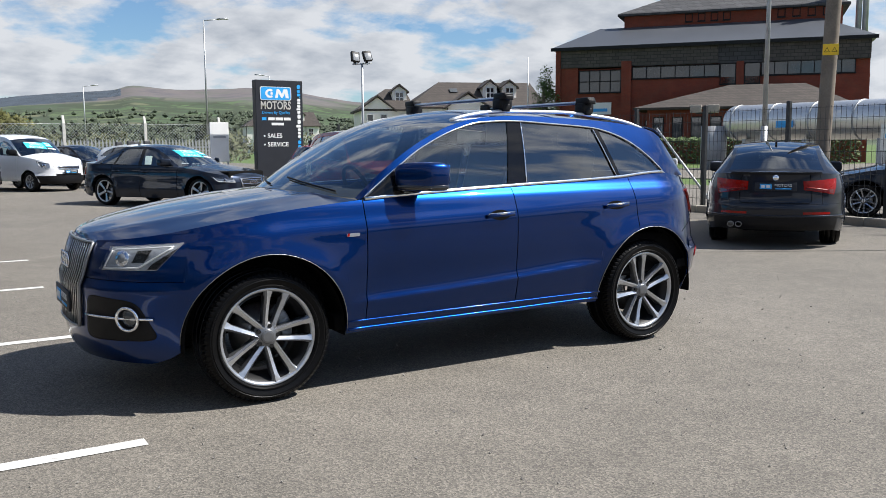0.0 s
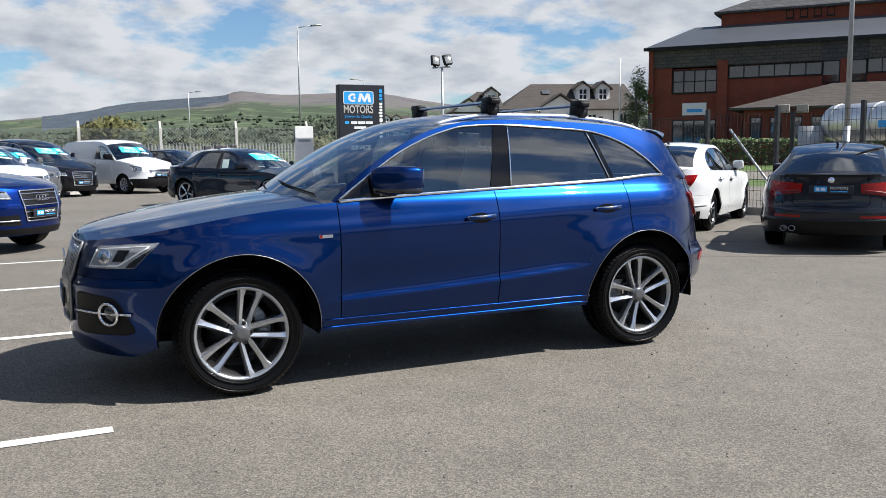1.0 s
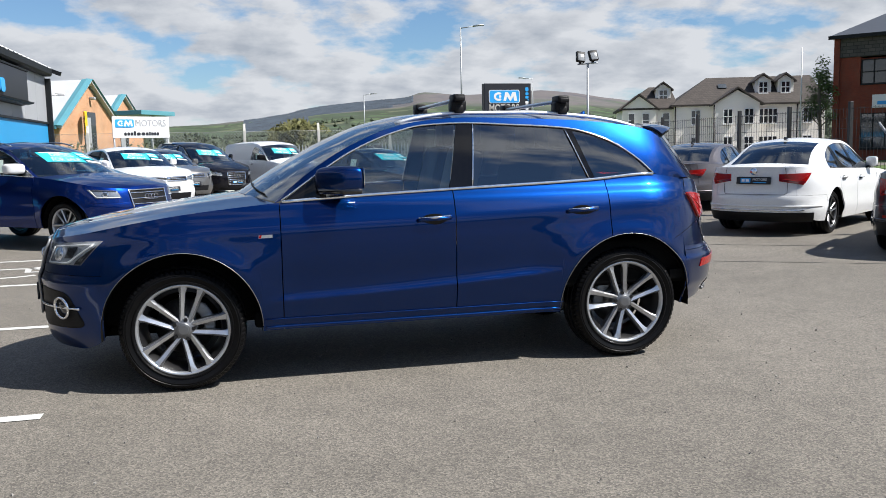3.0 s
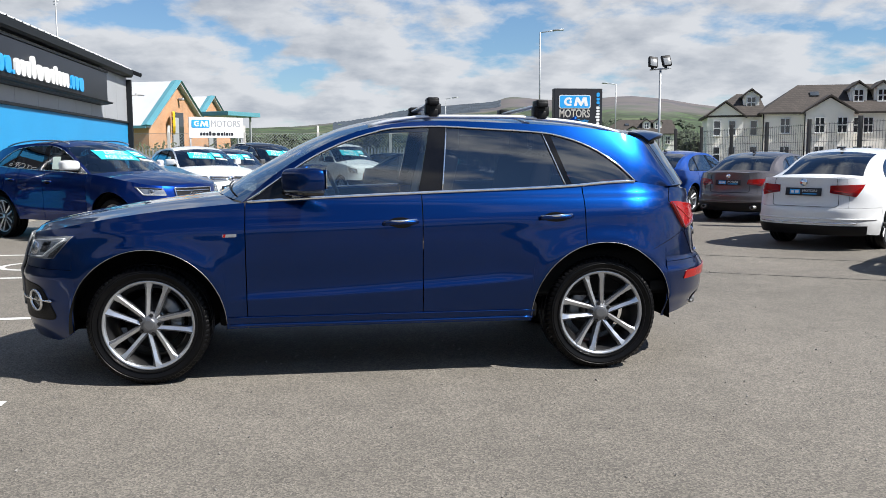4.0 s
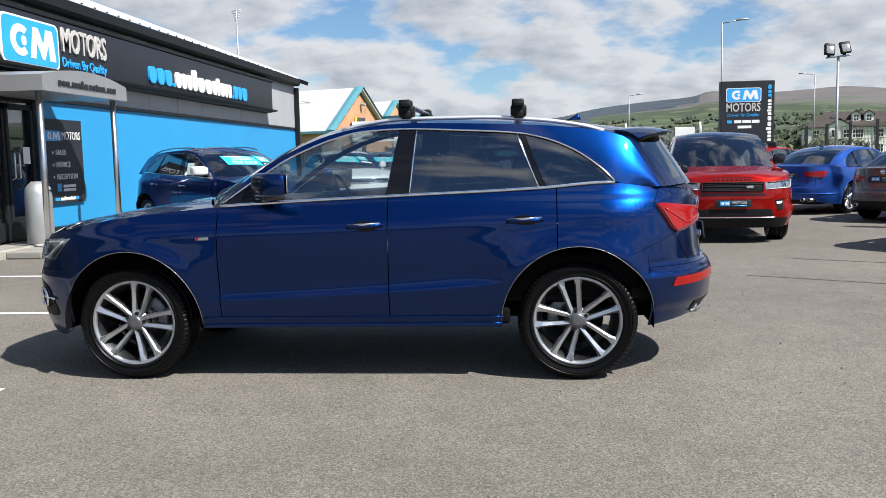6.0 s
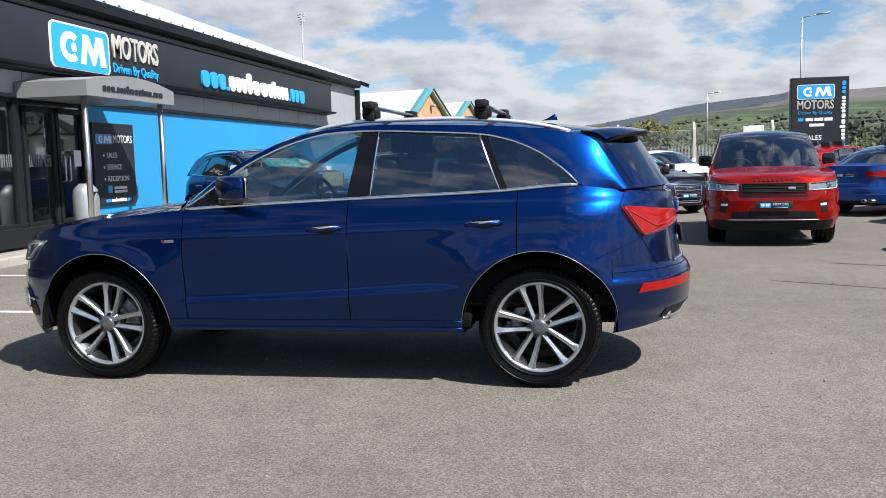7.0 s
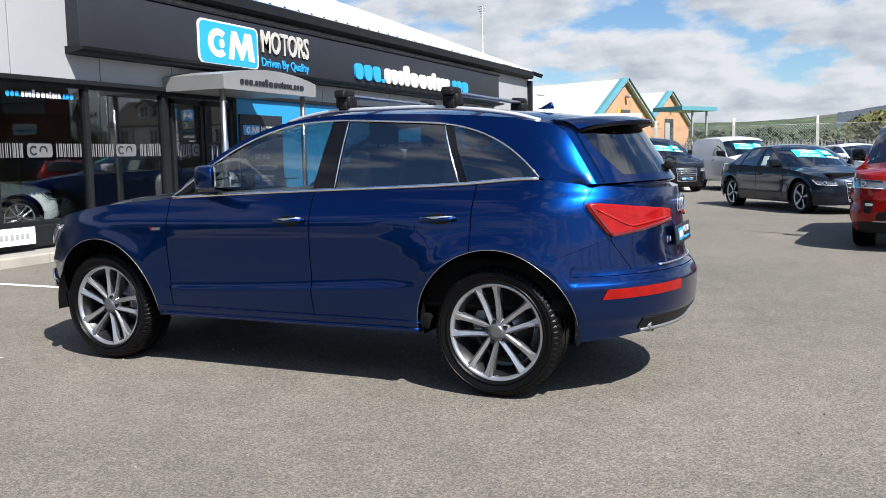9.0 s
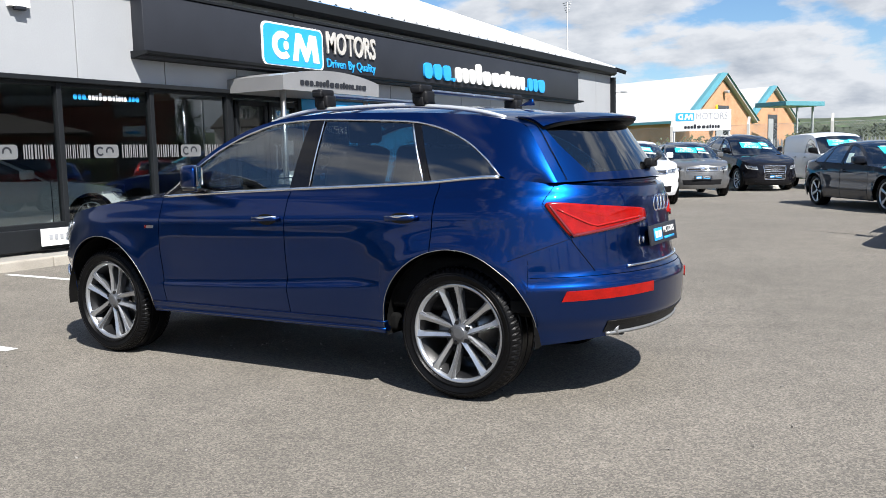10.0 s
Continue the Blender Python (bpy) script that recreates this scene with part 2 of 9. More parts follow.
def glazing(name, tint, keep, gloss=0.03, head_on=0.06):
    """A pane: light passes tinted, and the sky mirrors in it."""
    m = bpy.data.materials.new(name)
    m.use_nodes = True
    t = m.node_tree
    t.nodes.clear()
    out = t.nodes.new("ShaderNodeOutputMaterial")
    tr = t.nodes.new("ShaderNodeBsdfTransparent")
    tr.inputs[0].default_value = (*[c * keep for c in tint], 1)
    gl = t.nodes.new("ShaderNodeBsdfGlossy")
    gl.inputs["Roughness"].default_value = gloss
    gl.inputs["Color"].default_value = (0.95, 0.97, 1.0, 1)
    lw = t.nodes.new("ShaderNodeLayerWeight")
    lw.inputs["Blend"].default_value = 0.5
    pw = t.nodes.new("ShaderNodeMath")
    pw.operation = "POWER"
    pw.inputs[1].default_value = 3.0
    t.links.new(lw.outputs["Facing"], pw.inputs[0])
    fr = t.nodes.new("ShaderNodeMath")
    fr.operation = "MULTIPLY_ADD"
    fr.inputs[1].default_value, fr.inputs[2].default_value = 0.95 - head_on, head_on
    t.links.new(pw.outputs[0], fr.inputs[0])
    mx = t.nodes.new("ShaderNodeMixShader")
    t.links.new(fr.outputs[0], mx.inputs[0])
    t.links.new(tr.outputs[0], mx.inputs[1])
    t.links.new(gl.outputs[0], mx.inputs[2])
    t.links.new(mx.outputs[0], out.inputs[0])
    return m


def asphalt():
    m = Mat("worn_asphalt", (0.16, 0.155, 0.145), 0.9)
    v = m.node("ShaderNodeTexVoronoi", Scale=120.0)
    m.link(m.coords(), v.inputs["Vector"])
    stone = m.ramp(v.outputs["Color"], (0.12, (0.079, 0.072, 0.062)), (0.5, (0.134, 0.121, 0.103)), (0.9, (0.218, 0.197, 0.164)))
    fine = m.ramp(m.noise(230.0, 4.0, 0.7), (0.36, 0.6), (0.66, 1.25))
    a = m.mix(0.6, stone, fine, "MULTIPLY")
    big = m.ramp(m.noise(0.35, 6.0, 0.6), (0.32, 0.84), (0.7, 1.14))
    mid = m.ramp(m.noise(3.1, 6.0, 0.65), (0.3, 0.86), (0.7, 1.1))
    a = m.mix(1.0, a, big, "MULTIPLY")
    a = m.mix(1.0, a, mid, "MULTIPLY")
    m.base(a)
    h = m.mix(0.5, v.outputs["Distance"], m.noise(90.0, 5.0, 0.75))
    m.bump(h, 0.65, 0.006)
    return m.m


M = {}
M["asphalt"] = asphalt()
M["blue"] = car_paint("deep_blue_metallic_paint", (0.0006, 0.0225, 0.122), 0.97, 0.31)
M["blue2"] = car_paint("bright_blue_metallic_paint", (0.002, 0.019, 0.14), 0.8, 0.34)
M["blue3"] = car_paint("royal_blue_metallic_paint", (0.02, 0.07, 0.30), 0.5)
M["white"] = car_paint("white_car_paint", (0.66, 0.67, 0.68), 0.0, 0.4)
M["red"] = car_paint("red_metallic_paint", (0.22, 0.0065, 0.0045), 0.3)
M["grey_paint"] = car_paint("dark_grey_metallic_paint", (0.020, 0.023, 0.031), 0.6)
M["navy_grey"] = car_paint("dark_blue_grey_metallic_paint", (0.016, 0.021, 0.033), 0.6)
M["bronze"] = car_paint("grey_brown_metallic_paint", (0.13, 0.12, 0.125), 0.6)
M["silver"] = car_paint("mid_grey_metallic_paint", (0.15, 0.15, 0.15), 0.6)
M["black_paint"] = car_paint("black_car_paint", (0.008, 0.008, 0.011), 0.2)
M["black"] = Mat("black_plastic", (0.007, 0.007, 0.008), 0.5, 0.0, Specular_IOR_Level=0.2).mottle(30.0, 0.25, 0.15, 400.0).m
M["pillar"] = Mat("black_pillar_trim", (0.005, 0.005, 0.006), 0.07, 0.0, Specular_IOR_Level=0.3).mottle(20.0, 0.2).m
M["caliper"] = Mat("grey_brake_caliper", (0.34, 0.35, 0.36), 0.4, 0.3).mottle(20.0, 0.15).m
M["gloss_black"] = Mat("gloss_black_trim", (0.006, 0.006, 0.007), 0.08, 0.0, Coat_Weight=1.0).m
M["rubber"] = Mat("tyre_rubber", (0.003, 0.003, 0.0034), 0.36, 0.0, Specular_IOR_Level=0.14).mottle(14.0, 0.3, 0.25, 180.0).m
M["chrome"] = Mat("chrome", (0.83, 0.84, 0.86), 0.09, 1.0).m
M["satin"] = Mat("satin_aluminium", (0.62, 0.63, 0.65), 0.28, 1.0).mottle(20.0, 0.05).m
M["rim_face"] = Mat("machined_wheel_face", (0.52, 0.54, 0.57), 0.28, 0.85).mottle(40.0, 0.06, 0.05, 700.0).m
M["rim_dark"] = Mat("grey_wheel_paint", (0.16, 0.165, 0.175), 0.35, 0.7).mottle(12.0, 0.1).m
M["rim_mid"] = Mat("mid_grey_wheel_hub", (0.24, 0.245, 0.25), 0.38, 0.6).mottle(12.0, 0.08).m
M["rim_black"] = Mat("black_wheel_paint", (0.009, 0.009, 0.010), 0.4, 0.3).m
M["steel"] = Mat("brake_steel", (0.42, 0.41, 0.40), 0.34, 1.0).mottle(20.0, 0.2).m
M["dark"] = Mat("underbody", (0.006, 0.006, 0.006), 0.9, 0.0, Specular_IOR_Level=0.05).mottle(6.0, 0.3).m
M["seat"] = Mat("dark_seat_leather", (0.02, 0.02, 0.022), 0.5).mottle(16.0, 0.2, 0.2, 300.0).m
M["dash"] = Mat("soft_dash_plastic", (0.02, 0.02, 0.021), 0.65).mottle(16.0, 0.2, 0.2, 500.0).m
M["glass"] = glazing("car_glass", (0.84, 0.95, 0.93), 0.56, 0.01, 0.13)
M["tint"] = glazing("tinted_car_glass", (0.82, 0.89, 0.88), 0.84, 0.01, 0.125)
M["darkglass"] = glazing("privacy_glass", (0.55, 0.6, 0.64), 0.30, 0.01, 0.14)
M["rearglass"] = glazing("dark_rear_glass", (0.5, 0.58, 0.64), 0.10, 0.01, 0.10)
M["rail"] = Mat("brushed_aluminium_rail", (0.74, 0.75, 0.76), 0.42, 0.75).mottle(20.0, 0.05).m
M["flood_glass"] = Mat("frosted_lamp_glass", (0.20, 0.21, 0.22), 0.18).mottle(9.0, 0.15).m
M["lens"] = glazing("clear_lens", (0.95, 0.97, 1.0), 0.92)
_r = Mat("red_lamp_plastic", (0.24, 0.0035, 0.002), 0.16, 0.0, Specular_IOR_Level=0.3, Coat_Weight=0.15, Coat_Roughness=0.02).mottle(22.0, 0.22, 0.06, 160.0)
M["lamp_red"] = _r.m
M["lamp_red_bright"] = Mat("bright_red_lamp_plastic", (0.30, 0.006, 0.003), 0.2, 0.0, Coat_Weight=0.35).mottle(40.0, 0.1).m
M["lamp_red_dark"] = Mat("smoked_red_lamp_plastic", (0.12, 0.006, 0.008), 0.1, 0.0, Coat_Weight=1.0).m
M["frost"] = Mat("frosted_film", (0.13, 0.135, 0.14), 0.6).mottle(8.0, 0.1).m
M["lamp_grey"] = Mat("lamp_reflector", (0.27, 0.285, 0.30), 0.25, 0.55).mottle(25.0, 0.25).m
M["lamp_bright"] = Mat("bright_lamp_reflector", (0.52, 0.54, 0.56), 0.22, 0.6).mottle(25.0, 0.2).m
M["amber"] = Mat("amber_lamp_plastic", (0.65, 0.2, 0.02), 0.2).m
M["sign_white"] = Mat("white_sign_paint", (0.70, 0.70, 0.69), 0.5).mottle(4.0, 0.04).m
M["sign_blue"] = Mat("sign_blue", (0.02, 0.31, 0.70), 0.4).mottle(4.0, 0.05).m
M["sign_dark"] = Mat("sign_charcoal", (0.018, 0.020, 0.026), 0.5, 0.0, Specular_IOR_Level=0.3).mottle(2.0, 0.12).m
M["turq"] = Mat("sale_card_turquoise", (0.02, 0.42, 0.52), 0.5).m
M["price_paper"] = Mat("pale_green_paper", (0.62, 0.74, 0.66), 0.6).mottle(20.0, 0.08).m
M["line"] = Mat("road_marking_paint", (0.66, 0.66, 0.63), 0.75)
_l = M["line"]
_l.base(_l.ramp(_l.noise(26.0, 6.0, 0.7), (0.30, (0.30, 0.29, 0.27)), (0.44, (0.50, 0.50, 0.475)), (0.8, (0.60, 0.60, 0.58))))
_l.bump(_l.noise(120.0), 0.5, 0.004)
M["line"] = _l.m


def brickwork(name, a, b, mortar, sx=0.225, sz=0.075, rough=0.85):
    """Bricks laid along the wall; pattern in the wall's own x and z."""
    m = Mat(name, a, rough)
    br = m.node("ShaderNodeTexBrick")
    br.inputs["Color1"].default_value, br.inputs["Color2"].default_value, br.inputs["Mortar"].default_value = (*a, 1), (*b, 1), (*mortar, 1)
    br.inputs["Scale"].default_value = 1.0
    br.inputs["Brick Width"].default_value, br.inputs["Row Height"].default_value, br.inputs["Mortar Size"].default_value = sx, sz, sz * 0.09
    sep = m.node("ShaderNodeSeparateXYZ")
    com = m.node("ShaderNodeCombineXYZ")
    m.link(m.coords(), sep.inputs[0])
    ad = m.node("ShaderNodeMath")
    ad.operation = "ADD"
    m.link(sep.outputs[0], ad.inputs[0])
    m.link(sep.outputs[1], ad.inputs[1])
    m.link(ad.outputs[0], com.inputs[0])
    m.link(sep.outputs[2], com.inputs[1])
    m.link(com.outputs[0], br.inputs["Vector"])
    m.base(m.mix(1.0, br.outputs["Color"], m.ramp(m.noise(0.9, 6.0, 0.6), (0.3, 0.78), (0.7, 1.15)), "MULTIPLY"))
    m.bump(br.outputs["Fac"], -0.4, 0.01)
    return m.m


def hill_mat():
    m = Mat("hillside", (0.1, 0.12, 0.05), 1.0)
    geo = m.node("ShaderNodeNewGeometry")
    sep = m.node("ShaderNodeSeparateXYZ")
    m.link(geo.outputs["Position"], sep.inputs[0])
    vor = m.node("ShaderNodeTexVoronoi", Scale=0.0075)
    vor.inputs["Randomness"].default_value = 0.9
    edge = m.node("ShaderNodeTexVoronoi", Scale=0.0075)
    edge.feature = "DISTANCE_TO_EDGE"
    edge.inputs["Randomness"].default_value = 0.9
    mp = m.node("ShaderNodeMapping")
    mp.inputs["Scale"].default_value = (1.0, 0.75, 0.0)
    m.link(geo.outputs["Position"], mp.inputs[0])
    m.link(mp.outputs[0], vor.inputs["Vector"])
    m.link(mp.outputs[0], edge.inputs["Vector"])

    def pn(scale, detail=5.0):
        n = m.node("ShaderNodeTexNoise", Scale=scale, Detail=detail, Roughness=0.6)
        m.link(geo.outputs["Position"], n.inputs["Vector"])
        return n.outputs["Fac"]
    fields = m.ramp(vor.outputs["Color"], (0.2, (0.034, 0.056, 0.024)), (0.5, (0.062, 0.105, 0.036)), (0.8, (0.095, 0.100, 0.055)))
    woods = m.ramp(pn(0.012, 8.0), (0.47, 0.0), (0.53, 1.0))
    low = m.mix(woods, fields, (0.028, 0.042, 0.018))
    hedge = m.ramp(edge.outputs["Distance"], (0.03, 1.0), (0.07, 0.0))
    low = m.mix(hedge, low, (0.03, 0.042, 0.018))
    # moor browns with distance haze put in as a purplish grey
    hazy_moor = m.ramp(pn(0.006, 7.0), (0.35, (0.062, 0.060, 0.070)), (0.5, (0.108, 0.094, 0.092)), (0.65, (0.075, 0.082, 0.066)))
    mz = m.node("ShaderNodeMath")
    mz.operation = "MULTIPLY_ADD"
    mz.inputs[1].default_value = 1.0 / 60.0
    nz = m.node("ShaderNodeMath")
    nz.operation = "MULTIPLY_ADD"
    m.link(pn(0.003, 4.0), nz.inputs[0])
    nz.inputs[1].default_value = 2.4
    nz.inputs[2].default_value = -2.85
    m.link(sep.outputs[2], mz.inputs[0])
    m.link(nz.outputs[0], mz.inputs[2])
    m.base(m.mix(m.ramp(mz.outputs[0], (0.2, 0.0), (0.7, 1.0)), low, hazy_moor))
    return m.m


M["hill"] = hill_mat()
# dark conifer green, turned bluish to put far haze into the colour
M["plantation"] = Mat("conifer_plantation", (0.038, 0.050, 0.066), 1.0).mottle(0.02, 0.35, 0.0, 0.3).m
M["grass"] = Mat("rough_grass", (0.062, 0.105, 0.018), 0.95).mottle(0.5, 0.35, 0.6, 24.0).m
M["leaf"] = Mat("green_leaves", (0.06, 0.10, 0.022), 0.75).mottle(1.5, 0.4, 0.0, 9.0).m
M["leaf_yellow"] = Mat("yellow_green_leaves", (0.085, 0.085, 0.022), 0.75).mottle(0.4, 0.4, 0.0, 5.0).m
M["leaf_olive"] = Mat("olive_scrub_leaves", (0.075, 0.082, 0.036), 0.8).mottle(0.5, 0.35, 0.0, 5.0).m
M["leaf_dark"] = Mat("dark_leaves", (0.036, 0.050, 0.026), 0.8).mottle(0.4, 0.4, 0.0, 5.0).m
M["bark"] = Mat("bark", (0.10, 0.085, 0.07), 0.9).mottle(6.0, 0.3, 0.5, 40.0).m
M["cladding"] = Mat("silver_grey_cladding", (0.315, 0.325, 0.34), 0.5, 0.0).mottle(0.6, 0.07, 0.05, 50.0).m
M["canopy_silver"] = Mat("silver_canopy_sheet", (0.27, 0.27, 0.275), 0.42, 0.35).mottle(1.2, 0.08, 0.05, 50.0).m
M["cladding_dark"] = Mat("charcoal_trim", (0.010, 0.0115, 0.0135), 0.55, 0.0, Specular_IOR_Level=0.2).mottle(1.0, 0.15).m
M["roof_white"] = Mat("white_profile_roof", (0.46, 0.47, 0.48), 0.5).mottle(0.8, 0.06).m
M["wall_blue"] = Mat("bright_blue_painted_wall", (0.018, 0.25, 0.51), 0.55).mottle(0.5, 0.05, 0.12, 60.0).m
M["kerb"] = Mat("concrete_kerb", (0.30, 0.275, 0.235), 0.9).mottle(2.0, 0.2, 0.4, 60.0).m
M["paving"] = Mat("concrete_paving", (0.22, 0.21, 0.19), 0.9).mottle(1.5, 0.2, 0.4, 60.0).m
M["galv"] = Mat("galvanised_steel", (0.37, 0.385, 0.395), 0.5, 0.6).mottle(3.0, 0.15).m
M["fence_black"] = Mat("black_powder_coat", (0.012, 0.013, 0.014), 0.5).mottle(3.0, 0.2).m
M["concrete"] = Mat("grey_concrete", (0.46, 0.45, 0.42), 0.9).mottle(2.0, 0.18, 0.4, 40.0).m
M["pole"] = Mat("weathered_pole_timber", (0.155, 0.130, 0.102), 0.9).mottle(3.0, 0.25, 0.5, 30.0).m
M["yellow"] = Mat("yellow_sign", (0.80, 0.52, 0.02), 0.5).m
M["brick"] = brickwork("red_brick", (0.205, 0.038, 0.017), (0.165, 0.031, 0.015), (0.14, 0.057, 0.037))
M["brick_orange"] = brickwork("orange_brick", (0.49, 0.26, 0.145), (0.44, 0.23, 0.12), (0.46, 0.31, 0.21))
M["slate"] = brickwork("roof_slate", (0.065, 0.065, 0.069), (0.043, 0.044, 0.048), (0.025, 0.025, 0.027), 0.6, 0.32)
M["slate_brown"] = brickwork("brown_slate_hanging", (0.085, 0.076, 0.067), (0.058, 0.053, 0.048), (0.03, 0.028, 0.026), 0.5, 0.26)
M["tile_roof"] = brickwork("brown_roof_tiles", (0.062, 0.050, 0.043), (0.043, 0.035, 0.030), (0.03, 0.025, 0.022), 0.3, 0.2)
M["roof_lead"] = Mat("grey_sheet_roof", (0.085, 0.092, 0.104), 0.45, 0.3).mottle(0.4, 0.1).m
M["render"] = Mat("cream_render", (0.84, 0.805, 0.74), 0.9).mottle(0.4, 0.07, 0.2, 20.0).m
M["teal"] = Mat("teal_trim", (0.085, 0.25, 0.30), 0.5).mottle(1.0, 0.1).m
M["stainless"] = Mat("stainless_tank", (0.66, 0.66, 0.65), 0.38, 0.85).mottle(0.7, 0.08, 0.04, 12.0).m
M["pane"] = Mat("dark_window_pane", (0.03, 0.036, 0.042), 0.06, 0.0, Coat_Weight=1.0).mottle(0.6, 0.4).m
M["shopglass"] = glazing("shop_glass", (0.80, 0.86, 0.86), 0.84, 0.008, 0.07)
M["carpet"] = Mat("showroom_floor", (0.10, 0.10, 0.10), 0.5).mottle(1.0, 0.15).m
M["plaster"] = Mat("showroom_plaster", (0.30, 0.29, 0.28), 0.85).mottle(0.6, 0.1).m
M["ceiling"] = Mat("ceiling_board", (0.45, 0.45, 0.44), 0.9).mottle(0.6, 0.06).m
# dark tone for the cast shadow strips painted on the asphalt
M["painted_shadow"] = Mat("dark_shadow_tone", (0.035, 0.034, 0.032), 0.9).mottle(8.0, 0.3).m
M["letters"] = Mat("silver_letter_enamel", (0.47, 0.45, 0.415), 0.35, 0.1).mottle(3.0, 0.12).m

# ---------------------------------------------------------------- cars
# Every car is laid out along x, nose towards -x, front axle at x = 0, wheels on z = 0.


class Shape:
    """The skins of one car from a few profile lines."""

    def __init__(self, d):
        self.nose, self.tail, self.xf, self.xr, self.nf, self.nr = d["nose"], d["tail"], d["xf"], d["xr"], d["nf"], d["nr"]
        self.W, self.wb, self.R, self.Ra, self.rim, self.tyre_w = d["W"], d["wb"], d["R"], d["Ra"], d["rim"], d["tyre_w"]
        self.flare, self.wprof, self.fprof, self.rprof, self.topline, self.botline = d["flare"], d["wprof"], d["fprof"], d["rprof"], d["topline"], d["botline"]
        self.rail, self.bow, self.crown, self.xhead, self.xback, self.xbglass = d["rail"], d["bow"], d["crown"], d["xhead"], d["xback"], d["xbglass"]
        self.back_margin, self.dlo, self.windows, self.doors, self.handles, self.mirror = d["back_margin"], d["dlo"], d["windows"], d["doors"], d["handles"], d["mirror"]
        self.mirror_mat, self.chrome, self.bump_f, self.bump_r, self.s_front, self.s_tail = d["mirror_mat"], d["chrome"], d["bump_f"], d["bump_r"], d["s_front"], d["s_tail"]
        self.crease, self.deck_crown, self.rear_seat, self.seat_lift, self.spin = d["crease"], d["deck_crown"], d["rear_seat"], d["seat_lift"], d["spin"]
        self.fw = curve(self.wprof)
        self.ff = curve(self.fprof)
        self.fr = curve(self.rprof)
        self.ft = curve(self.topline)
        self.fb = curve(self.botline)
        xs = [p[0] for p in self.rail]
        self.ry = curve([(p[0], p[1]) for p in self.rail])
        self.rz = curve([(p[0], p[2]) for p in self.rail])
        self.rbow = curve(self.bow)
        self.rcrown = curve(self.crown)
        self.x0, self.x1 = xs[0], xs[-1]
        self.fd = curve(self.dlo)
        self.form = None

    def s_of(self, x, z=None):
        """The place round the perimeter of a point x along the side."""
        if x < self.xf:
            dx = self.ff(z) if z is not None else 0.0
            lo, hi = 0.0, 1.0
            for _ in range(30):
                mid = (lo + hi) / 2
                a = mid * math.pi / 2
                xx = self.xf - (self.xf + self.nose) * max(math.cos(a), 0) ** (2 / self.nf) + dx * math.cos(a)
                lo, hi = (mid, hi) if xx < x else (lo, mid)
            return lo
        if x > self.xr:
            dx = self.fr(z) if z is not None else 0.0
            lo, hi = 2.0, 3.0
            for _ in range(30):
                mid = (lo + hi) / 2
                a = (3 - mid) * math.pi / 2
                xx = self.xr + (self.tail - self.xr) * max(math.cos(a), 0) ** (2 / self.nr) - dx * math.cos(a)
                lo, hi = (mid, hi) if xx < x else (lo, mid)
            return lo
        return 1 + (x - self.xf) / (self.xr - self.xf)

    def x_of(self, s):
        if s < 1:
            return self.xf - (self.xf + self.nose) * max(math.cos(s * math.pi / 2), 0) ** (2 / self.nf)
        if s > 2:
            return self.xr + (self.tail - self.xr) * max(math.cos((3 - s) * math.pi / 2), 0) ** (2 / self.nr)
        return self.xf + (s - 1) * (self.xr - self.xf)

    def band(self, s, z, side=-1, off=0.0):
        x = self.x_of(s)
        if s < 1:
            a = s * math.pi / 2
            y = self.W * max(math.sin(a), 0) ** (2 / self.nf)
            x += self.ff(z) * math.cos(a)
        elif s > 2:
            a = (3 - s) * math.pi / 2
            y = self.W * max(math.sin(a), 0) ** (2 / self.nr)
            x -= self.fr(z) * math.cos(a)
        else:
            y = self.W
        y *= self.fw(z)
        for hx in (0.0, self.wb):
            r = math.hypot(x - hx, z - self.R)
            y += self.flare * math.exp(-((r - self.Ra) / 0.07) ** 2) * min(1, y / 0.5)
        if self.form:
            e = self.form(x, z)
            y += e * min(1, y / 0.5)
            if s < 1 or s > 2:
                x += e * math.cos(a) * (1 if s > 2 else -1)
        p = Vector((x, side * y, z))
        if off:
            e = 0.004
            q1, q2 = self.band(min(s + e, 3), z, side), self.band(max(s - e, 0), z, side)
            r1, r2 = self.band(s, z + 0.01, side), self.band(s, z - 0.01, side)
            n = (q1 - q2).cross(r1 - r2)
            if n.length > 1e-9:
                n.normalize()
                if n.dot(Vector((x - self.wb / 2, p.y * 2.0, 0))) < 0:
                    n = -n
                p = p + n * off
        return p

    def top(self, s):
        return self.ft(self.x_of(s))

    def bot(self, s):
        x = self.x_of(s)
        z = self.fb(x)
        for hx in (0.0, self.wb):
            d = abs(x - hx)
            if d < self.Ra:
                z = max(z, self.R + math.sqrt(self.Ra ** 2 - d * d))
        return z

    def stations(self, s0, s1, n):
        ss = steps(s0, s1, n)
        for hx in (0.0, self.wb):
            for k in range(0, 25):
                x = hx - self.Ra * math.cos(math.pi * k / 24) * (1.0001 if k in (0, 24) else 1)
                s = self.s_of(x)
                if s0 < s < s1:
                    ss.append(s)
        ss = sorted(ss)
        return [s for i, s in enumerate(ss) if i == 0 or s - ss[i - 1] > 1e-4]

    def over(self, x, k, side=0):
        """The skin over the cabin: x along the rails, k from -1 (near rail) to 1 across."""
        y, z = self.ry(x), self.rz(x)
        b = 1 - k * k
        return Vector((x - self.rbow(x) * b, y * k, z + self.rcrown(x) * b))

    def sidewall(self, x, z, side=-1):
        """The cabin's side between the waist and the rail."""
        s = self.s_of(x)
        zb = self.ft(x)
        lo = self.band(s, zb, 1)
        zr = max(self.rz(x), zb + 0.005)
        k = min(max((z - zb) / (zr - zb), 0), 1)
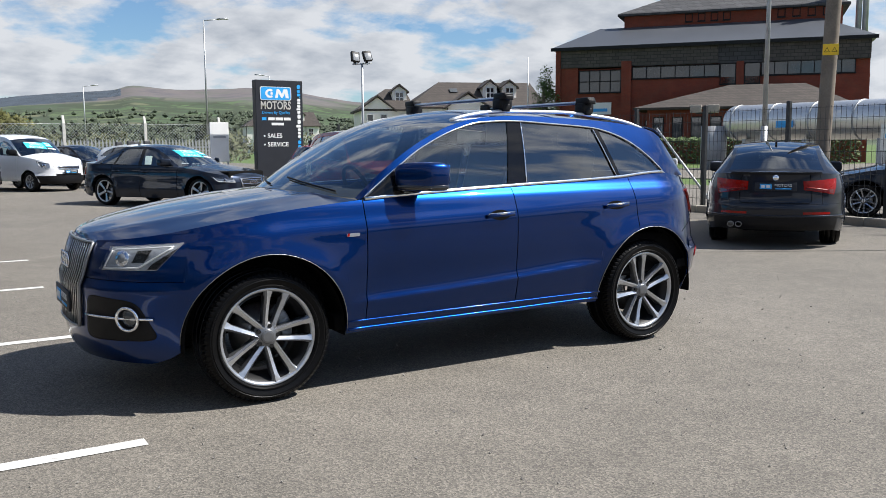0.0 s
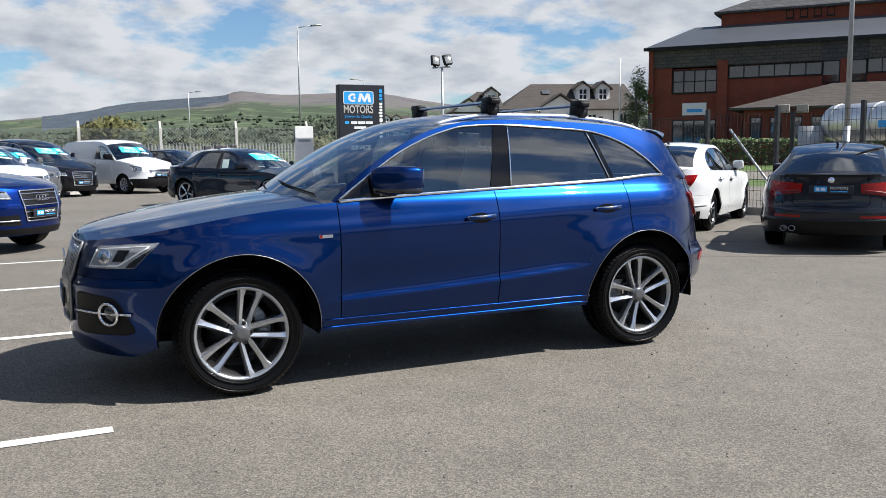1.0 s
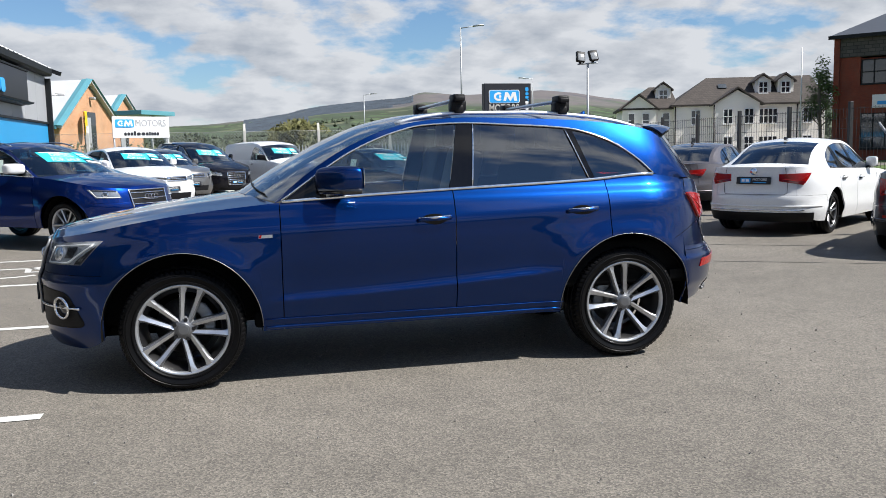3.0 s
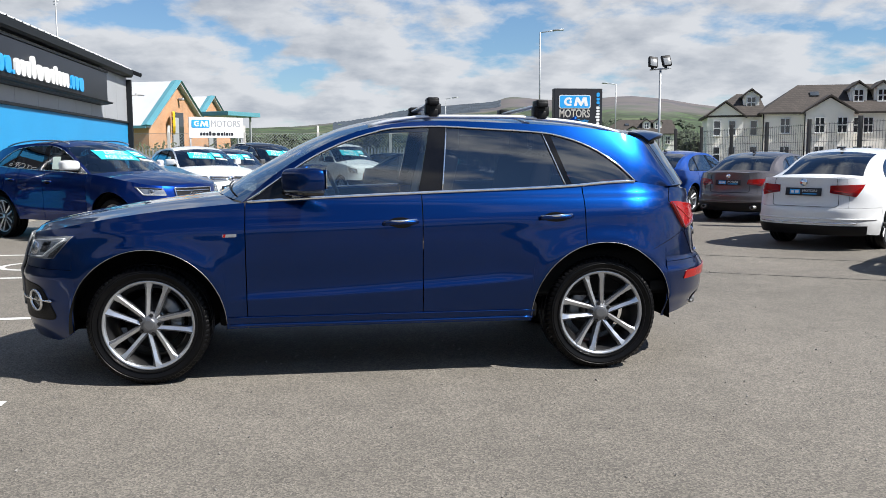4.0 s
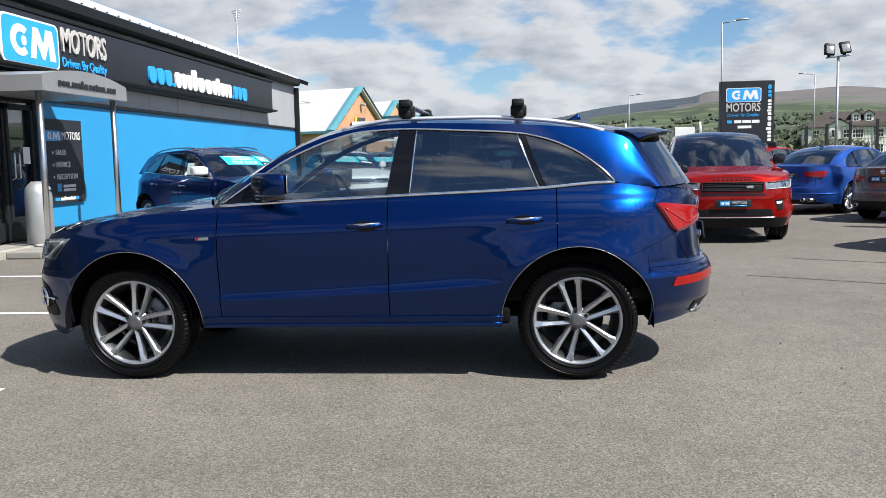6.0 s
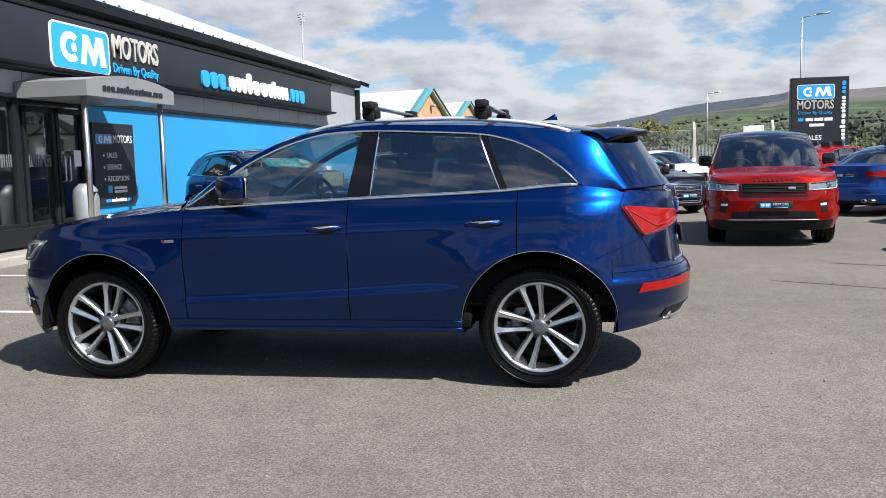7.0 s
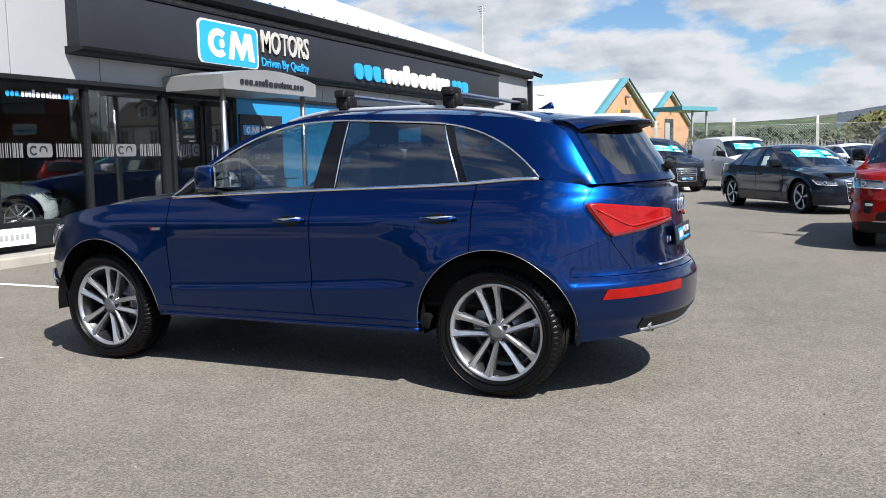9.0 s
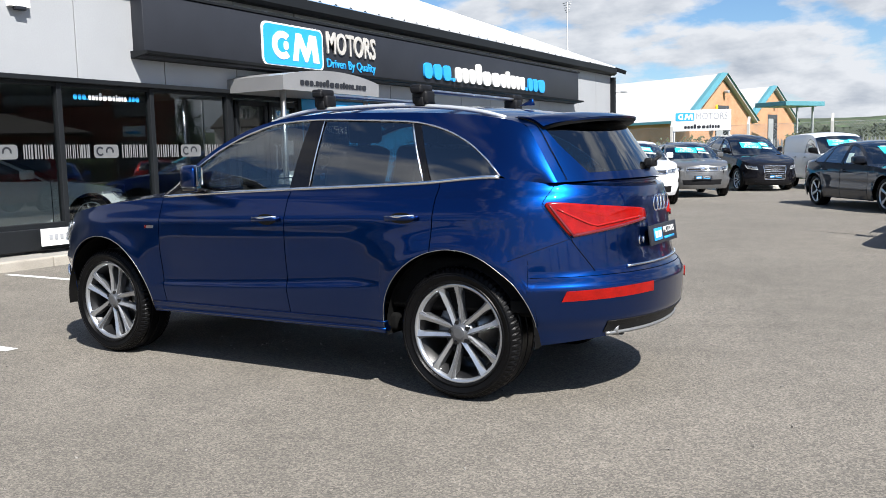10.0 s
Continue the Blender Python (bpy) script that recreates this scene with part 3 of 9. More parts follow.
        y = lo.y + (self.ry(x) - lo.y) * k + 0.012 * math.sin(math.pi * k)
        return Vector((x + (lo.x - x) * (1 - k), side * y, z))


def centre_in(p):
    return Vector((1.3, 0, 0.9)) - p


def wheel(car, R, width, rim, spokes, twin, face, dark, m, detail=1.0, tread=True, cal=0.0):
    """Tyre, wheel and brake about the y axis; the outer face looks to -y."""
    n = int(72 * detail) if detail >= 0.6 else 32
    w = width / 2
    hub = new("wheel")
    hub.parent = car
    hub.matrix_basis = m
    bm = bmesh.new()
    prof = [(rim - 0.004, -w + 0.022), (rim + 0.004, -w + 0.002), (rim + 0.010, -w - 0.006), (rim + 0.016, -w - 0.006), (rim + 0.020, -w - 0.001), (rim + 0.03, -w - 0.004), ((rim + R) / 2, -w - 0.010), (R - 0.040, -w - 0.007), (R - 0.037, -w - 0.010), (R - 0.032, -w - 0.009), (R - 0.029, -w - 0.003), (R - 0.010, -w + 0.012), (R - 0.001, -w + 0.035)]
    for g in (-0.5, 0.0, 0.5):
        c = g * w * 1.1
        prof += [(R, c - 0.008), (R - 0.008, c - 0.005), (R - 0.008, c + 0.005), (R, c + 0.008)]
    prof += [(R - 0.001, w - 0.035), (R - 0.010, w - 0.012), (R - 0.03, w), (rim + 0.02, w), (rim - 0.004, w - 0.02)]
    if tread and detail >= 1:
        rr = lathe(bm, prof, 216)
        for (r, y), ring in zip(prof, rr):
            if r > R - 0.012:
                for i, v in enumerate(ring):
                    if (i + int(y * 60)) % 3 == 0 and abs(abs(y) - w * 0.55) > 0.012 and abs(y) > 0.012:
                        v.co.x *= 1 - 0.007 / R
                        v.co.z *= 1 - 0.007 / R
    else:
        lathe(bm, prof, n)
    part("tyre", bm, M["rubber"], hub, smooth=not (tread and detail >= 1))
    bm = bmesh.new()
    lip = -w + 0.012
    lathe(bm, [(rim - 0.022, lip + 0.02), (rim - 0.016, lip + 0.004), (rim - 0.004, lip - 0.003), (rim + 0.004, lip + 0.004), (rim + 0.002, lip + 0.02)], n)
    rimob = part("rim", bm, face, hub)
    bm = bmesh.new()
    lathe(bm, [(rim - 0.018, lip + 0.018), (rim - 0.045, lip + 0.05), (rim - 0.06, lip + 0.12), (rim - 0.055, w - 0.02), (rim - 0.01, w - 0.01)], n)
    part("barrel", bm, M["rim_black"] if detail >= 1 else dark, rimob)
    # spokes: a proud cut face over painted flanks
    angles = []
    for i in range(spokes):
        if twin:
            angles += [(TAU * i / spokes + radians(90 + 23.5), -1), (TAU * i / spokes + radians(90 - 23.5), 1)]
        else:
            angles.append((TAU * i / spokes + radians(90), 0))
    r_in, r_out = 0.048, rim - 0.012
    for a, sd in angles:
        ca, sa = math.cos(a), math.sin(a)
        b = a + sd * radians(15 if twin else 0)
        p = Vector((math.cos(b) * r_in, 0, math.sin(b) * r_in))
        q = Vector((ca * r_out, 0, sa * r_out))
        d = (q - p).normalized()
        t = Vector((-d.z, 0, d.x))
        w0, w1 = (0.0150, 0.0190) if twin else (0.026, 0.036)
        w0, w1 = w0 * rim / 0.28, w1 * rim / 0.28
        y0, y1 = lip + 0.026, lip + 0.006
        flare = 1.45 if detail >= 1 else 0.92
        for kind, mat in (("spoke", face), ("spoke_flank", dark)):
            bm = bmesh.new()
            if kind == "spoke":
                secs = [(p, w0 * 0.85, y0, y0 + 0.006), ((p + q) / 2, (w0 + w1) / 2 * 0.85, (y0 + y1) / 2 + 0.004, (y0 + y1) / 2 + 0.010), (p + (q - p) * 0.80, w1 * 0.88, y1 + 0.003, y1 + 0.009), (q, w1 * flare, y1, y1 + 0.006)]
            else:
                secs = [(p, w0 * 0.95, y0 + 0.006, y0 + 0.05), ((p + q) / 2, (w0 + w1) / 2 * 0.92, (y0 + y1) / 2 + 0.010, (y0 + y1) / 2 + 0.05), (q, w1, y1 + 0.006, y1 + 0.055)]
            rows = []
            for c, hw, ya, yb in secs:
                sec = ((yb, -hw * 1.15), (ya, -hw), (ya, hw), (yb, hw * 1.15))
                if kind == "spoke":
                    sec = ((yb + 0.006, -hw * 1.1), (ya + 0.004, -hw), (ya - 0.005, (sd or 0.3) * hw * 0.35), (ya + 0.004, hw), (yb + 0.006, hw * 1.1))
                rows.append([bm.verts.new(Vector((0, yy, 0)) + c + t * hh) for yy, hh in sec])
            m_ = len(rows[0])
            for r0, r1 in zip(rows, rows[1:]):
                for k in range(m_):
                    l = (k + 1) % m_
                    bm.faces.new((r0[k], r0[l], r1[l], r1[k]))
            bm.faces.new(rows[0][::-1])
            bm.faces.new(rows[-1])
            sp_ = part(kind, bm, mat, rimob, smooth=False)
            if kind == "spoke" and detail >= 1:
                sp_.data.materials.append(M["rim_dark"])
                for p_ in sp_.data.polygons:
                    if p_.index % m_ == (2 if sd > 0 else 1) and p_.index < 3 * m_:
                        p_.material_index = 1
    bm = bmesh.new()
    r = lathe(bm, [(0.036, lip + 0.012), (0.04, lip + 0.016), (0.062, lip + 0.026), (0.078, lip + 0.045), (0.08, lip + 0.09)], 36)
    bm.faces.new(r[0])
    part("hub_cap", bm, M["rim_dark"] if detail >= 1 else dark, rimob, smooth=False)
    bm = bmesh.new()
    r = lathe(bm, [(0.026, lip + 0.008), (0.033, lip + 0.010), (0.033, lip + 0.014)], 30)
    bm.faces.new(r[0])
    part("hub_badge", bm, M["rim_dark"] if detail >= 1 else M["satin"], rimob, smooth=False)
    if detail >= 0.6:
        for i in range(5):
            a = TAU * i / 5 + radians(90 + 36)
            c = Vector((math.cos(a) * 0.058, 0, math.sin(a) * 0.058))
            part("wheel_bolt", bm_cyl(c + Vector((0, lip + 0.018, 0)), c + Vector((0, lip + 0.04, 0)), 0.0125, n=6), M["rim_black"], rimob, smooth=False)
    bm = bmesh.new()
    dr = rim * 0.62
    r = lathe(bm, [(0.05, w * 0.2), (dr * 0.45, w * 0.2), (dr * 0.47, w * 0.32), (dr, w * 0.32), (dr, w * 0.32 + 0.025), (0.05, w * 0.32 + 0.025)], 40)
    part("brake_disc", bm, M["steel"], hub)
    bm = bmesh.new()
    for k in range(5):
        a = radians(cal - 28 + 14 * k)
        box(bm, math.cos(a) * dr * 0.86, w * 0.28, math.sin(a) * dr * 0.86, 0.07, 0.09, 0.055, 0.012, m=Matrix.Rotation(-a, 4, "Y"))
    part("brake_caliper", bm, M["caliper"], hub)
    return hub


def patch(S, corners, nu=8, nv=6, off=0.004, depth=0.012, side=-1, bm=None):
    """A piece set into the skin: four corners (s, z) in order, raised by off, with sides going in."""
    (s0, z0), (s1, z1), (s2, z2), (s3, z3) = corners

    def f(u, v):
        s = (s0 * (1 - u) + s1 * u) * (1 - v) + (s3 * (1 - u) + s2 * u) * v
        z = (z0 * (1 - u) + z1 * u) * (1 - v) + (z3 * (1 - u) + z2 * u) * v
        return S.band(s, z, side, off)
    return sheet(f, steps(0, 1, nu), steps(0, 1, nv), fold=depth, bm=bm, inward=centre_in)


def rpatch(S, corners, e=0.4, off=0.004, depth=0.012, side=-1, n=40):
    """As patch, with rounded corners."""
    (s0, z0), (s1, z1), (s2, z2), (s3, z3) = corners

    def f(a, r):
        ca, sa = math.cos(a), math.sin(a)
        u, v = (0.5 + 0.5 * r * math.copysign(abs(c) ** e, c) for c in (ca, sa))
        s = (s0 * (1 - u) + s1 * u) * (1 - v) + (s3 * (1 - u) + s2 * u) * v
        z = (z0 * (1 - u) + z1 * u) * (1 - v) + (z3 * (1 - u) + z2 * u) * v
        return S.band(s, z, side, off if r <= 1 else off - depth)
    bm = bmesh.new()
    rows = [[bm.verts.new(f(TAU * i / n, r)) for i in range(n)] for r in (0.02, 0.35, 0.7, 0.92, 1.0, 1.012)]
    for a, b in zip(rows, rows[1:]):
        for i in range(n):
            bm.faces.new((a[i], a[(i + 1) % n], b[(i + 1) % n], b[i]))
    bm.faces.new(rows[0][::-1])
    return bm


def plate(car, at, rz, wide=0.52, high=0.11, tilt=0.0, bars=True):
    """A number plate with the trader's card on it; the card's maker mark is plain shapes."""
    ob = new("number_plate")
    ob.parent = car
    ob.matrix_basis = Matrix.Translation(at) @ Matrix.Rotation(rz, 4, "Z") @ Matrix.Rotation(tilt, 4, "X")
    me = bm_box(0, 0, 0, wide, 0.012, high, 0.003)
    body = part("backing", me, M["sign_dark"], ob)
    k = wide / 0.52
    part("badge", bm_box(-0.12 * k, -0.008, 0.0, 0.15 * k, 0.004, high * 0.62, 0.001), M["sign_blue"], ob)
    for j, (xx, ww) in enumerate(((-0.155, 0.045), (-0.105, 0.02), (-0.08, 0.03))):
        part("badge_mark", bm_box(xx * k, -0.011, 0.0, ww * k, 0.003, high * 0.34, 0.001), M["sign_white"], ob)
    words("MOTORS", high * 0.32, M["sign_white"], ob, Matrix.Translation((0.095 * k, -0.008, 0.014)) @ Matrix.Rotation(radians(90), 4, "X"), 0.001, "lettering", width=0.21 * k)
    part("badge_line", bm_box(0.095 * k, -0.008, -high * 0.27, 0.2 * k, 0.003, high * 0.13), M["sign_blue"], ob)
    return ob


def seats(car, xs_front, x_rear, z, W, dx=0.0):
    def seat(name, y, x, w, h, bench=False):
        ob = new(name)
        ob.parent = car
        ob.matrix_basis = Matrix.Translation((x, y, z))
        part("cushion", bm_box(-0.02, 0, 0.10, 0.50, w, 0.16, 0.05), M["seat"], ob)
        part("backrest", bm_box(0.28, 0, 0.42, 0.14, w, h, 0.05, m=Matrix.Rotation(radians(14), 4, "Y")), M["seat"], ob)
        ys = (0,) if not bench else (-w * 0.3, w * 0.3)
        for yy in ys:
            bm = bm_box(0.385, yy, 0.42 + h / 2 + 0.10, 0.09, 0.26, 0.17, 0.04)
            cyl(bm, (0.36, yy - 0.06, 0.4 + h / 2 - 0.05), (0.38, yy - 0.06, 0.42 + h / 2 + 0.05), 0.007)
            cyl(bm, (0.36, yy + 0.06, 0.4 + h / 2 - 0.05), (0.38, yy + 0.06, 0.42 + h / 2 + 0.05), 0.007)
            part("headrest", bm, M["seat"], ob)
    seat("driver_seat", 0.37 * W / 0.92, xs_front, 0.5, 0.62)
    seat("passenger_seat", -0.37 * W / 0.92, xs_front, 0.5, 0.62)
    if x_rear:
        seat("rear_bench", 0, x_rear, 1.25, 0.56, True)


def build_car(name, label, S, paint, m, group="", hi=False, tint_rear="darkglass", rims=("rim_face", "rim_dark", 5, True), front="audi", cards=False, roof=None, plates=(True, True), dark_lower=None, sedan=False, extras=True):
    car = thing(name, label, "car" if name != "van" else "van", m, group)
    P = M[paint]
    nv = 64 if hi else 9
    dens = 1.0 if hi else 0.45

    def side_panel(pname, s0, s1, lo, hi_, n, side, mat=P, fold=0.012, parent=car, ss=None, off=0.0, rows=nv):
        ss = ss or S.stations(s0, s1, max(4, int(n * dens)))

        def f(s, v):
            a, b = lo(s), hi_(s)
            return S.band(s, a + (b - a) * v, side, off)
        return part(pname, sheet(f, ss, steps(0, 1, rows), fold=fold, inward=centre_in), mat, parent)

    g = 0.0011 if hi else 0.002
    gt = 0.0 if hi else g
    xd0, xd1, xd2 = S.doors
    zf, zr_ = S.bump_f, S.bump_r
    sA = S.s_of(xd0)
    s_lf = S.s_of(-S.Ra * 0.93)
    s_rr = S.s_of(S.wb + S.Ra * 0.93)
    for sd in (-1, 1):
        # wings, doors, quarters and bumpers
        side_panel("front_wing", S.s_front, sA - g, lambda s: max(S.bot(s), zf if s < s_lf else 0), S.top, 40, sd)
        side_panel("front_bumper_skin", 0.0, s_lf + 0.01, S.bot, lambda s: zf - 0.003, 34, sd, rows=24 if hi else 8)
        if S.s_front > 0.02:
            side_panel("nose_panel", 0.0, S.s_front - g, lambda s: zf, S.top, 14, sd)
        d1 = side_panel("front_door", sA + g, S.s_of(xd1) - g, S.bot, S.top, 24, sd)
        d2 = side_panel("rear_door", S.s_of(xd1) + g, S.s_of(xd2) - g, S.bot, S.top, 24, sd)
        side_panel("rear_quarter", S.s_of(xd2) + g, S.s_tail - gt, lambda s: max(S.bot(s), zr_ if s > s_rr else 0), S.top, 48, sd)
        side_panel("rear_bumper_skin", s_rr - 0.005, 3.0, S.bot, lambda s: zr_ - 0.003, 34, sd, rows=24 if hi else 8)
        side_panel("tailgate_skin", S.s_tail + gt, 3.0, lambda s: zr_, S.top, 20, sd)
        # side windows
        for wname, xa, xb, ka, kb, mat in S.windows:
            def f(u, v, xa=xa, xb=xb, ka=ka, kb=kb):
                x = (xa + ka * v) * (1 - u) + (xb + kb * v) * u
                zb, zt = S.ft(x) + 0.012, max(S.fd(x) - 0.008, S.ft(x) + 0.014)
                q = S.sidewall(x, zb + (zt - zb) * v, sd)
                return q + Vector((0, -sd * 0.006, 0))
            par = d1 if wname == "front_window" else (d2 if wname == "rear_window" else car)
            part(wname, sheet(f, steps(0, 1, 14 if hi else 8), steps(0, 1, 8 if hi else 5)), M[mat if not (mat == "rear") else tint_rear], par).visible_shadow = False
        # pillars between the panes, glossy black
        ws = S.windows
        for (n0, xa0, xb0, ka0, kb0, _), (n1, xa1, xb1, ka1, kb1, _) in zip(ws, ws[1:]):
            def f(u, v, a=xb0, ka=kb0, b=xa1, kb=ka1):
                x = (a + ka * v) * (1 - u) + (b + kb * v) * u
                zb, zt = S.ft(x), S.fd(x)
                return S.sidewall(x, zb + (zt - zb) * v, sd)
            part("pillar_trim", sheet(f, steps(0, 1, 3), steps(0, 1, 6), fold=0.02, inward=centre_in), M["pillar"], car)
        # painted frame over and behind the panes
        xs = steps(S.x0 + 0.001, S.x1 - 0.001, 60 if hi else 34)

        def f(x, v):
            zt = max(S.rz(x), S.ft(x) + 0.005)
            lo = S.fd(x) if S.dlo[0][0] < x < S.dlo[-1][0] else S.ft(x)
            lo = min(lo, zt - 0.003)
            return S.sidewall(x, lo + (zt - lo) * v, sd)
        part("roof_side_frame", sheet(f, xs, steps(0, 1, 7 if hi else 4)), P, car)
        # bright strip round the panes
        if S.chrome:
            xa, xb = S.dlo[0][0], S.dlo[-1][0]
            lower = [S.sidewall(x, S.ft(x) + 0.004, sd) + Vector((0, sd * 0.006, 0)) for x in steps(xa, xb, 40 if hi else 20)]
            upper = [S.sidewall(x, max(S.fd(x), S.ft(x) + 0.006), sd) + Vector((0, sd * 0.005, 0)) for x in steps(xb, xa, 50 if hi else 24)]
            bm = bmesh.new()
            sweep(bm, lower, 0.010, 0.022, 6)
            sweep(bm, upper, 0.008, 0.012, 6)
            part("window_strip", bm, M["chrome"], car, "bright chrome window surround")
            if hi:
                for wname, xa, xb, ka, kb, mat in S.windows:
                    for x0, k0, dx in ((xa, ka, 0.002), (xb, kb, -0.002)):
                        if wname != "rear_window":
                            continue
                        bm = bmesh.new()
                        sweep(bm, [S.sidewall(x0 + k0 * v + dx, S.ft(x0 + k0 * v) + 0.014 + (S.fd(x0 + k0 * v) - S.ft(x0 + k0 * v) - 0.024) * v, sd) + Vector((0, sd * 0.003, 0)) for v in steps(0, 1, 8)], 0.010, 0.008, 6)
                        part("window_upright_strip", bm, M["chrome"], d2)
        # mirrors
        mx, mz = S.mirror
        yb = abs(S.sidewall(mx, mz, 1).y)
        mir = new("door_mirror")
        mir.parent = car
        mir.matrix_basis = Matrix.Translation((mx, sd * (yb + 0.118), mz))
        bm = bmesh.new()
        bmesh.ops.create_uvsphere(bm, u_segments=24, v_segments=14, radius=1)
        for v in bm.verts:
            q = v.co
            sx = 0.095 if q.x < 0 else 0.055
            e = 0.46
            q = Vector((math.copysign(abs(q.x) ** 0.5, q.x) * sx, math.copysign(abs(q.y) ** e, q.y) * 0.105, math.copysign(abs(q.z) ** e, q.z) * 0.080))
            q.x += 0.75 * (q.y * sd) - 0.02
            q.z *= 1 - 0.6 * max(0, q.y * -sd)
            v.co = q
        part("mirror_shell", bm, M.get(S.mirror_mat, P) if S.mirror_mat else P, mir)
        bm = bmesh.new()
        sweep(bm, [(-0.03, -sd * 0.02, -0.075), (-0.035, -sd * 0.07, -0.088), (-0.05, -sd * 0.12, -0.09)], 0.09, 0.035, 10)
        sweep(bm, [(-0.08, -sd * 0.08, -0.070), (-0.04, 0, -0.083), (0.0, sd * 0.08, -0.076)], 0.08, 0.022, 10)
        part("mirror_foot", bm, M["pillar"], mir)
        if hi:
            bm = bmesh.new()
            bmesh.ops.create_uvsphere(bm, u_segments=24, v_segments=14, radius=1)
            for v in bm.verts:
                q = v.co
                q = Vector((math.copysign(abs(q.x) ** 0.72, q.x) * (0.097 if q.x < 0 else 0.057), math.copysign(abs(q.y) ** 0.46, q.y) * 0.107, math.copysign(abs(q.z) ** 0.5, q.z) * 0.022))
                q.x += 0.75 * (q.y * sd) - 0.02
                q.z -= 0.068
                v.co = q
            part("mirror_base", bm, M["gloss_black"], mir)
            bm = sheet(lambda u, v: Vector((0.039 + 0.75 * sd * u * 0.085, u * 0.085, v * 0.058 + 0.008)), steps(-1, 1, 6), steps(-1, 1, 4), fold=0.004)
            part("mirror_glass", bm, M["chrome"], mir)
            part("mirror_sail", sheet(lambda u, v: S.sidewall(0.62 + 0.245 * u, S.ft(0.62 + 0.245 * u) + 0.013 + max(0.0, S.fd(0.62 + 0.245 * u) - 0.012 - S.ft(0.62 + 0.245 * u) - 0.012) * v, sd) + Vector((0, sd * 0.001, 0)), steps(0, 1, 10), steps(0, 1, 5), fold=0.006, inward=centre_in), M["pillar"], d1)
        # door handles: a dark disc painting the cup's shade, and a bright bar
        for d, (hx, hz) in zip((d1, d2), S.handles):
            h = new("door_handle")
            h.parent = d
            s = S.s_of(hx)
            p = S.band(s, hz, sd)
            h.matrix_basis = Matrix.Translation(p)
            bm = bmesh.new()
            bmesh.ops.create_uvsphere(bm, u_segments=20, v_segments=10, radius=1, matrix=Matrix.Translation((0, 0, -0.008)) @ Matrix.Diagonal((0.085, 0.0045, 0.042, 1)))
            part("handle_cup_shade", bm, M["dark"], h)
            bm = bmesh.new()
            sweep(bm, [(-0.105, sd * 0.004, -0.006), (-0.085, sd * 0.03, 0.0), (0, sd * 0.040, 0.004), (0.085, sd * 0.034, 0.006), (0.108, sd * 0.006, 0.006)], 0.016, 0.024, 8)
            part("handle_bar", bm, P, h)
            bm = bmesh.new()
            sweep(bm, [(-0.1, sd * 0.018, 0.008), (0, sd * 0.047, 0.014), (0.1, sd * 0.022, 0.018)], 0.010, 0.016, 6)
            part("handle_strip", bm, M["chrome"] if S.chrome else P, h)
        # wheel arch lips and liners
        for hx in (0.0, S.wb):
            bm = bmesh.new()
            pts = []
            for k in range(0, 33):
                a = math.pi * k / 32
                x, z = hx - S.Ra * math.cos(a), S.R + S.Ra * math.sin(a)
                s = S.s_of(x)
                if z > S.fb(x) - 0.02:
                    pts.append(S.band(s, z, sd, 0.003))
            sweep(bm, pts, 0.004 if hi else 0.012, 0.004, 6)
            # on the detailed car the lip's grey paints the sun glint along the arch
            part("arch_lip", bm, M["rim_mid"] if hi else (M["black"] if dark_lower else P), car)
            bm = bmesh.new()

            def lin(a, v, hx=hx):
                return Vector((hx - (S.Ra - 0.004) * math.cos(a), sd * (S.W * 0.93 - v * 0.42), S.R + (S.Ra - 0.004) * math.sin(a)))
            sheet(lin, steps(-0.10, math.pi + 0.10, 26), (0, 1), bm=bm)
            back = [bm.verts.new(lin(a, 1)) for a in steps(-0.10, math.pi + 0.10, 26)]
            bm.faces.new(back)
            part("arch_liner", bm, M["dark"], car)
    # bonnet, screens and roof
    sC = S.s_of(S.x0 + 0.0)
    ss = S.stations(0.0, sC, 44 if hi else 22)

    def bonnet(s, k):
        p = S.band(s, S.top(s), 1)
        b = 1 - abs(k) ** 2.0
        zc = S.hood(p.x)
        rb = S.rbow(S.x0) * max(0.0, (s - 0.75 * sC) / (0.25 * sC)) ** 2 if s > 0.75 * sC else 0
        zz = p.z + max(zc - p.z, 0) * b * min(1.0, s * 7)
        ridge = S.crease * math.exp(-((abs(k) - 0.62) / 0.10) ** 2) * min(1, s * 2)
        return Vector((p.x - rb * (1 - k * k), p.y * k, zz + ridge))
    part("bonnet", sheet(bonnet, [max(s, 0.004) for s in ss], steps(-1, 1, 28 if hi else 14)), P, car)
    rm = M[roof] if roof else P
    part("windscreen", sheet(S.over, steps(S.x0, S.xhead, 18 if hi else 9), steps(-1, 1, 20 if hi else 10)), M["glass"], car).visible_shadow = False
    part("roof", sheet(S.over, steps(S.xhead, S.xback, 34 if hi else 16), steps(-1, 1, 20 if hi else 12)), rm, car)
    e = 1 - S.back_margin

    def eb(x):
        return e - (0.20 * ((x - S.xback) / (S.x1 - S.xback)) ** 1.5 if hi else 0.0)
    part("rear_screen", sheet(lambda x, k: S.over(x, k * eb(x)), steps(S.xback, S.xbglass, 14 if hi else 8), steps(-1, 1, 18 if hi else 10)), M["rearglass"], car).visible_shadow = False
    for sd in (-1, 1):
        part("rear_pillar_skin", sheet(lambda x, k: S.over(x, sd * (eb(x) + (1 - eb(x)) * k)), steps(S.xback, S.x1, 14), steps(0, 1, 6)), P, car)
    if S.xbglass < S.x1 - 0.004:
        part("boot_shoulder", sheet(lambda x, k: S.over(x, k * eb(x)), steps(S.xbglass, S.x1, 6), steps(-1, 1, 14)), P, car)
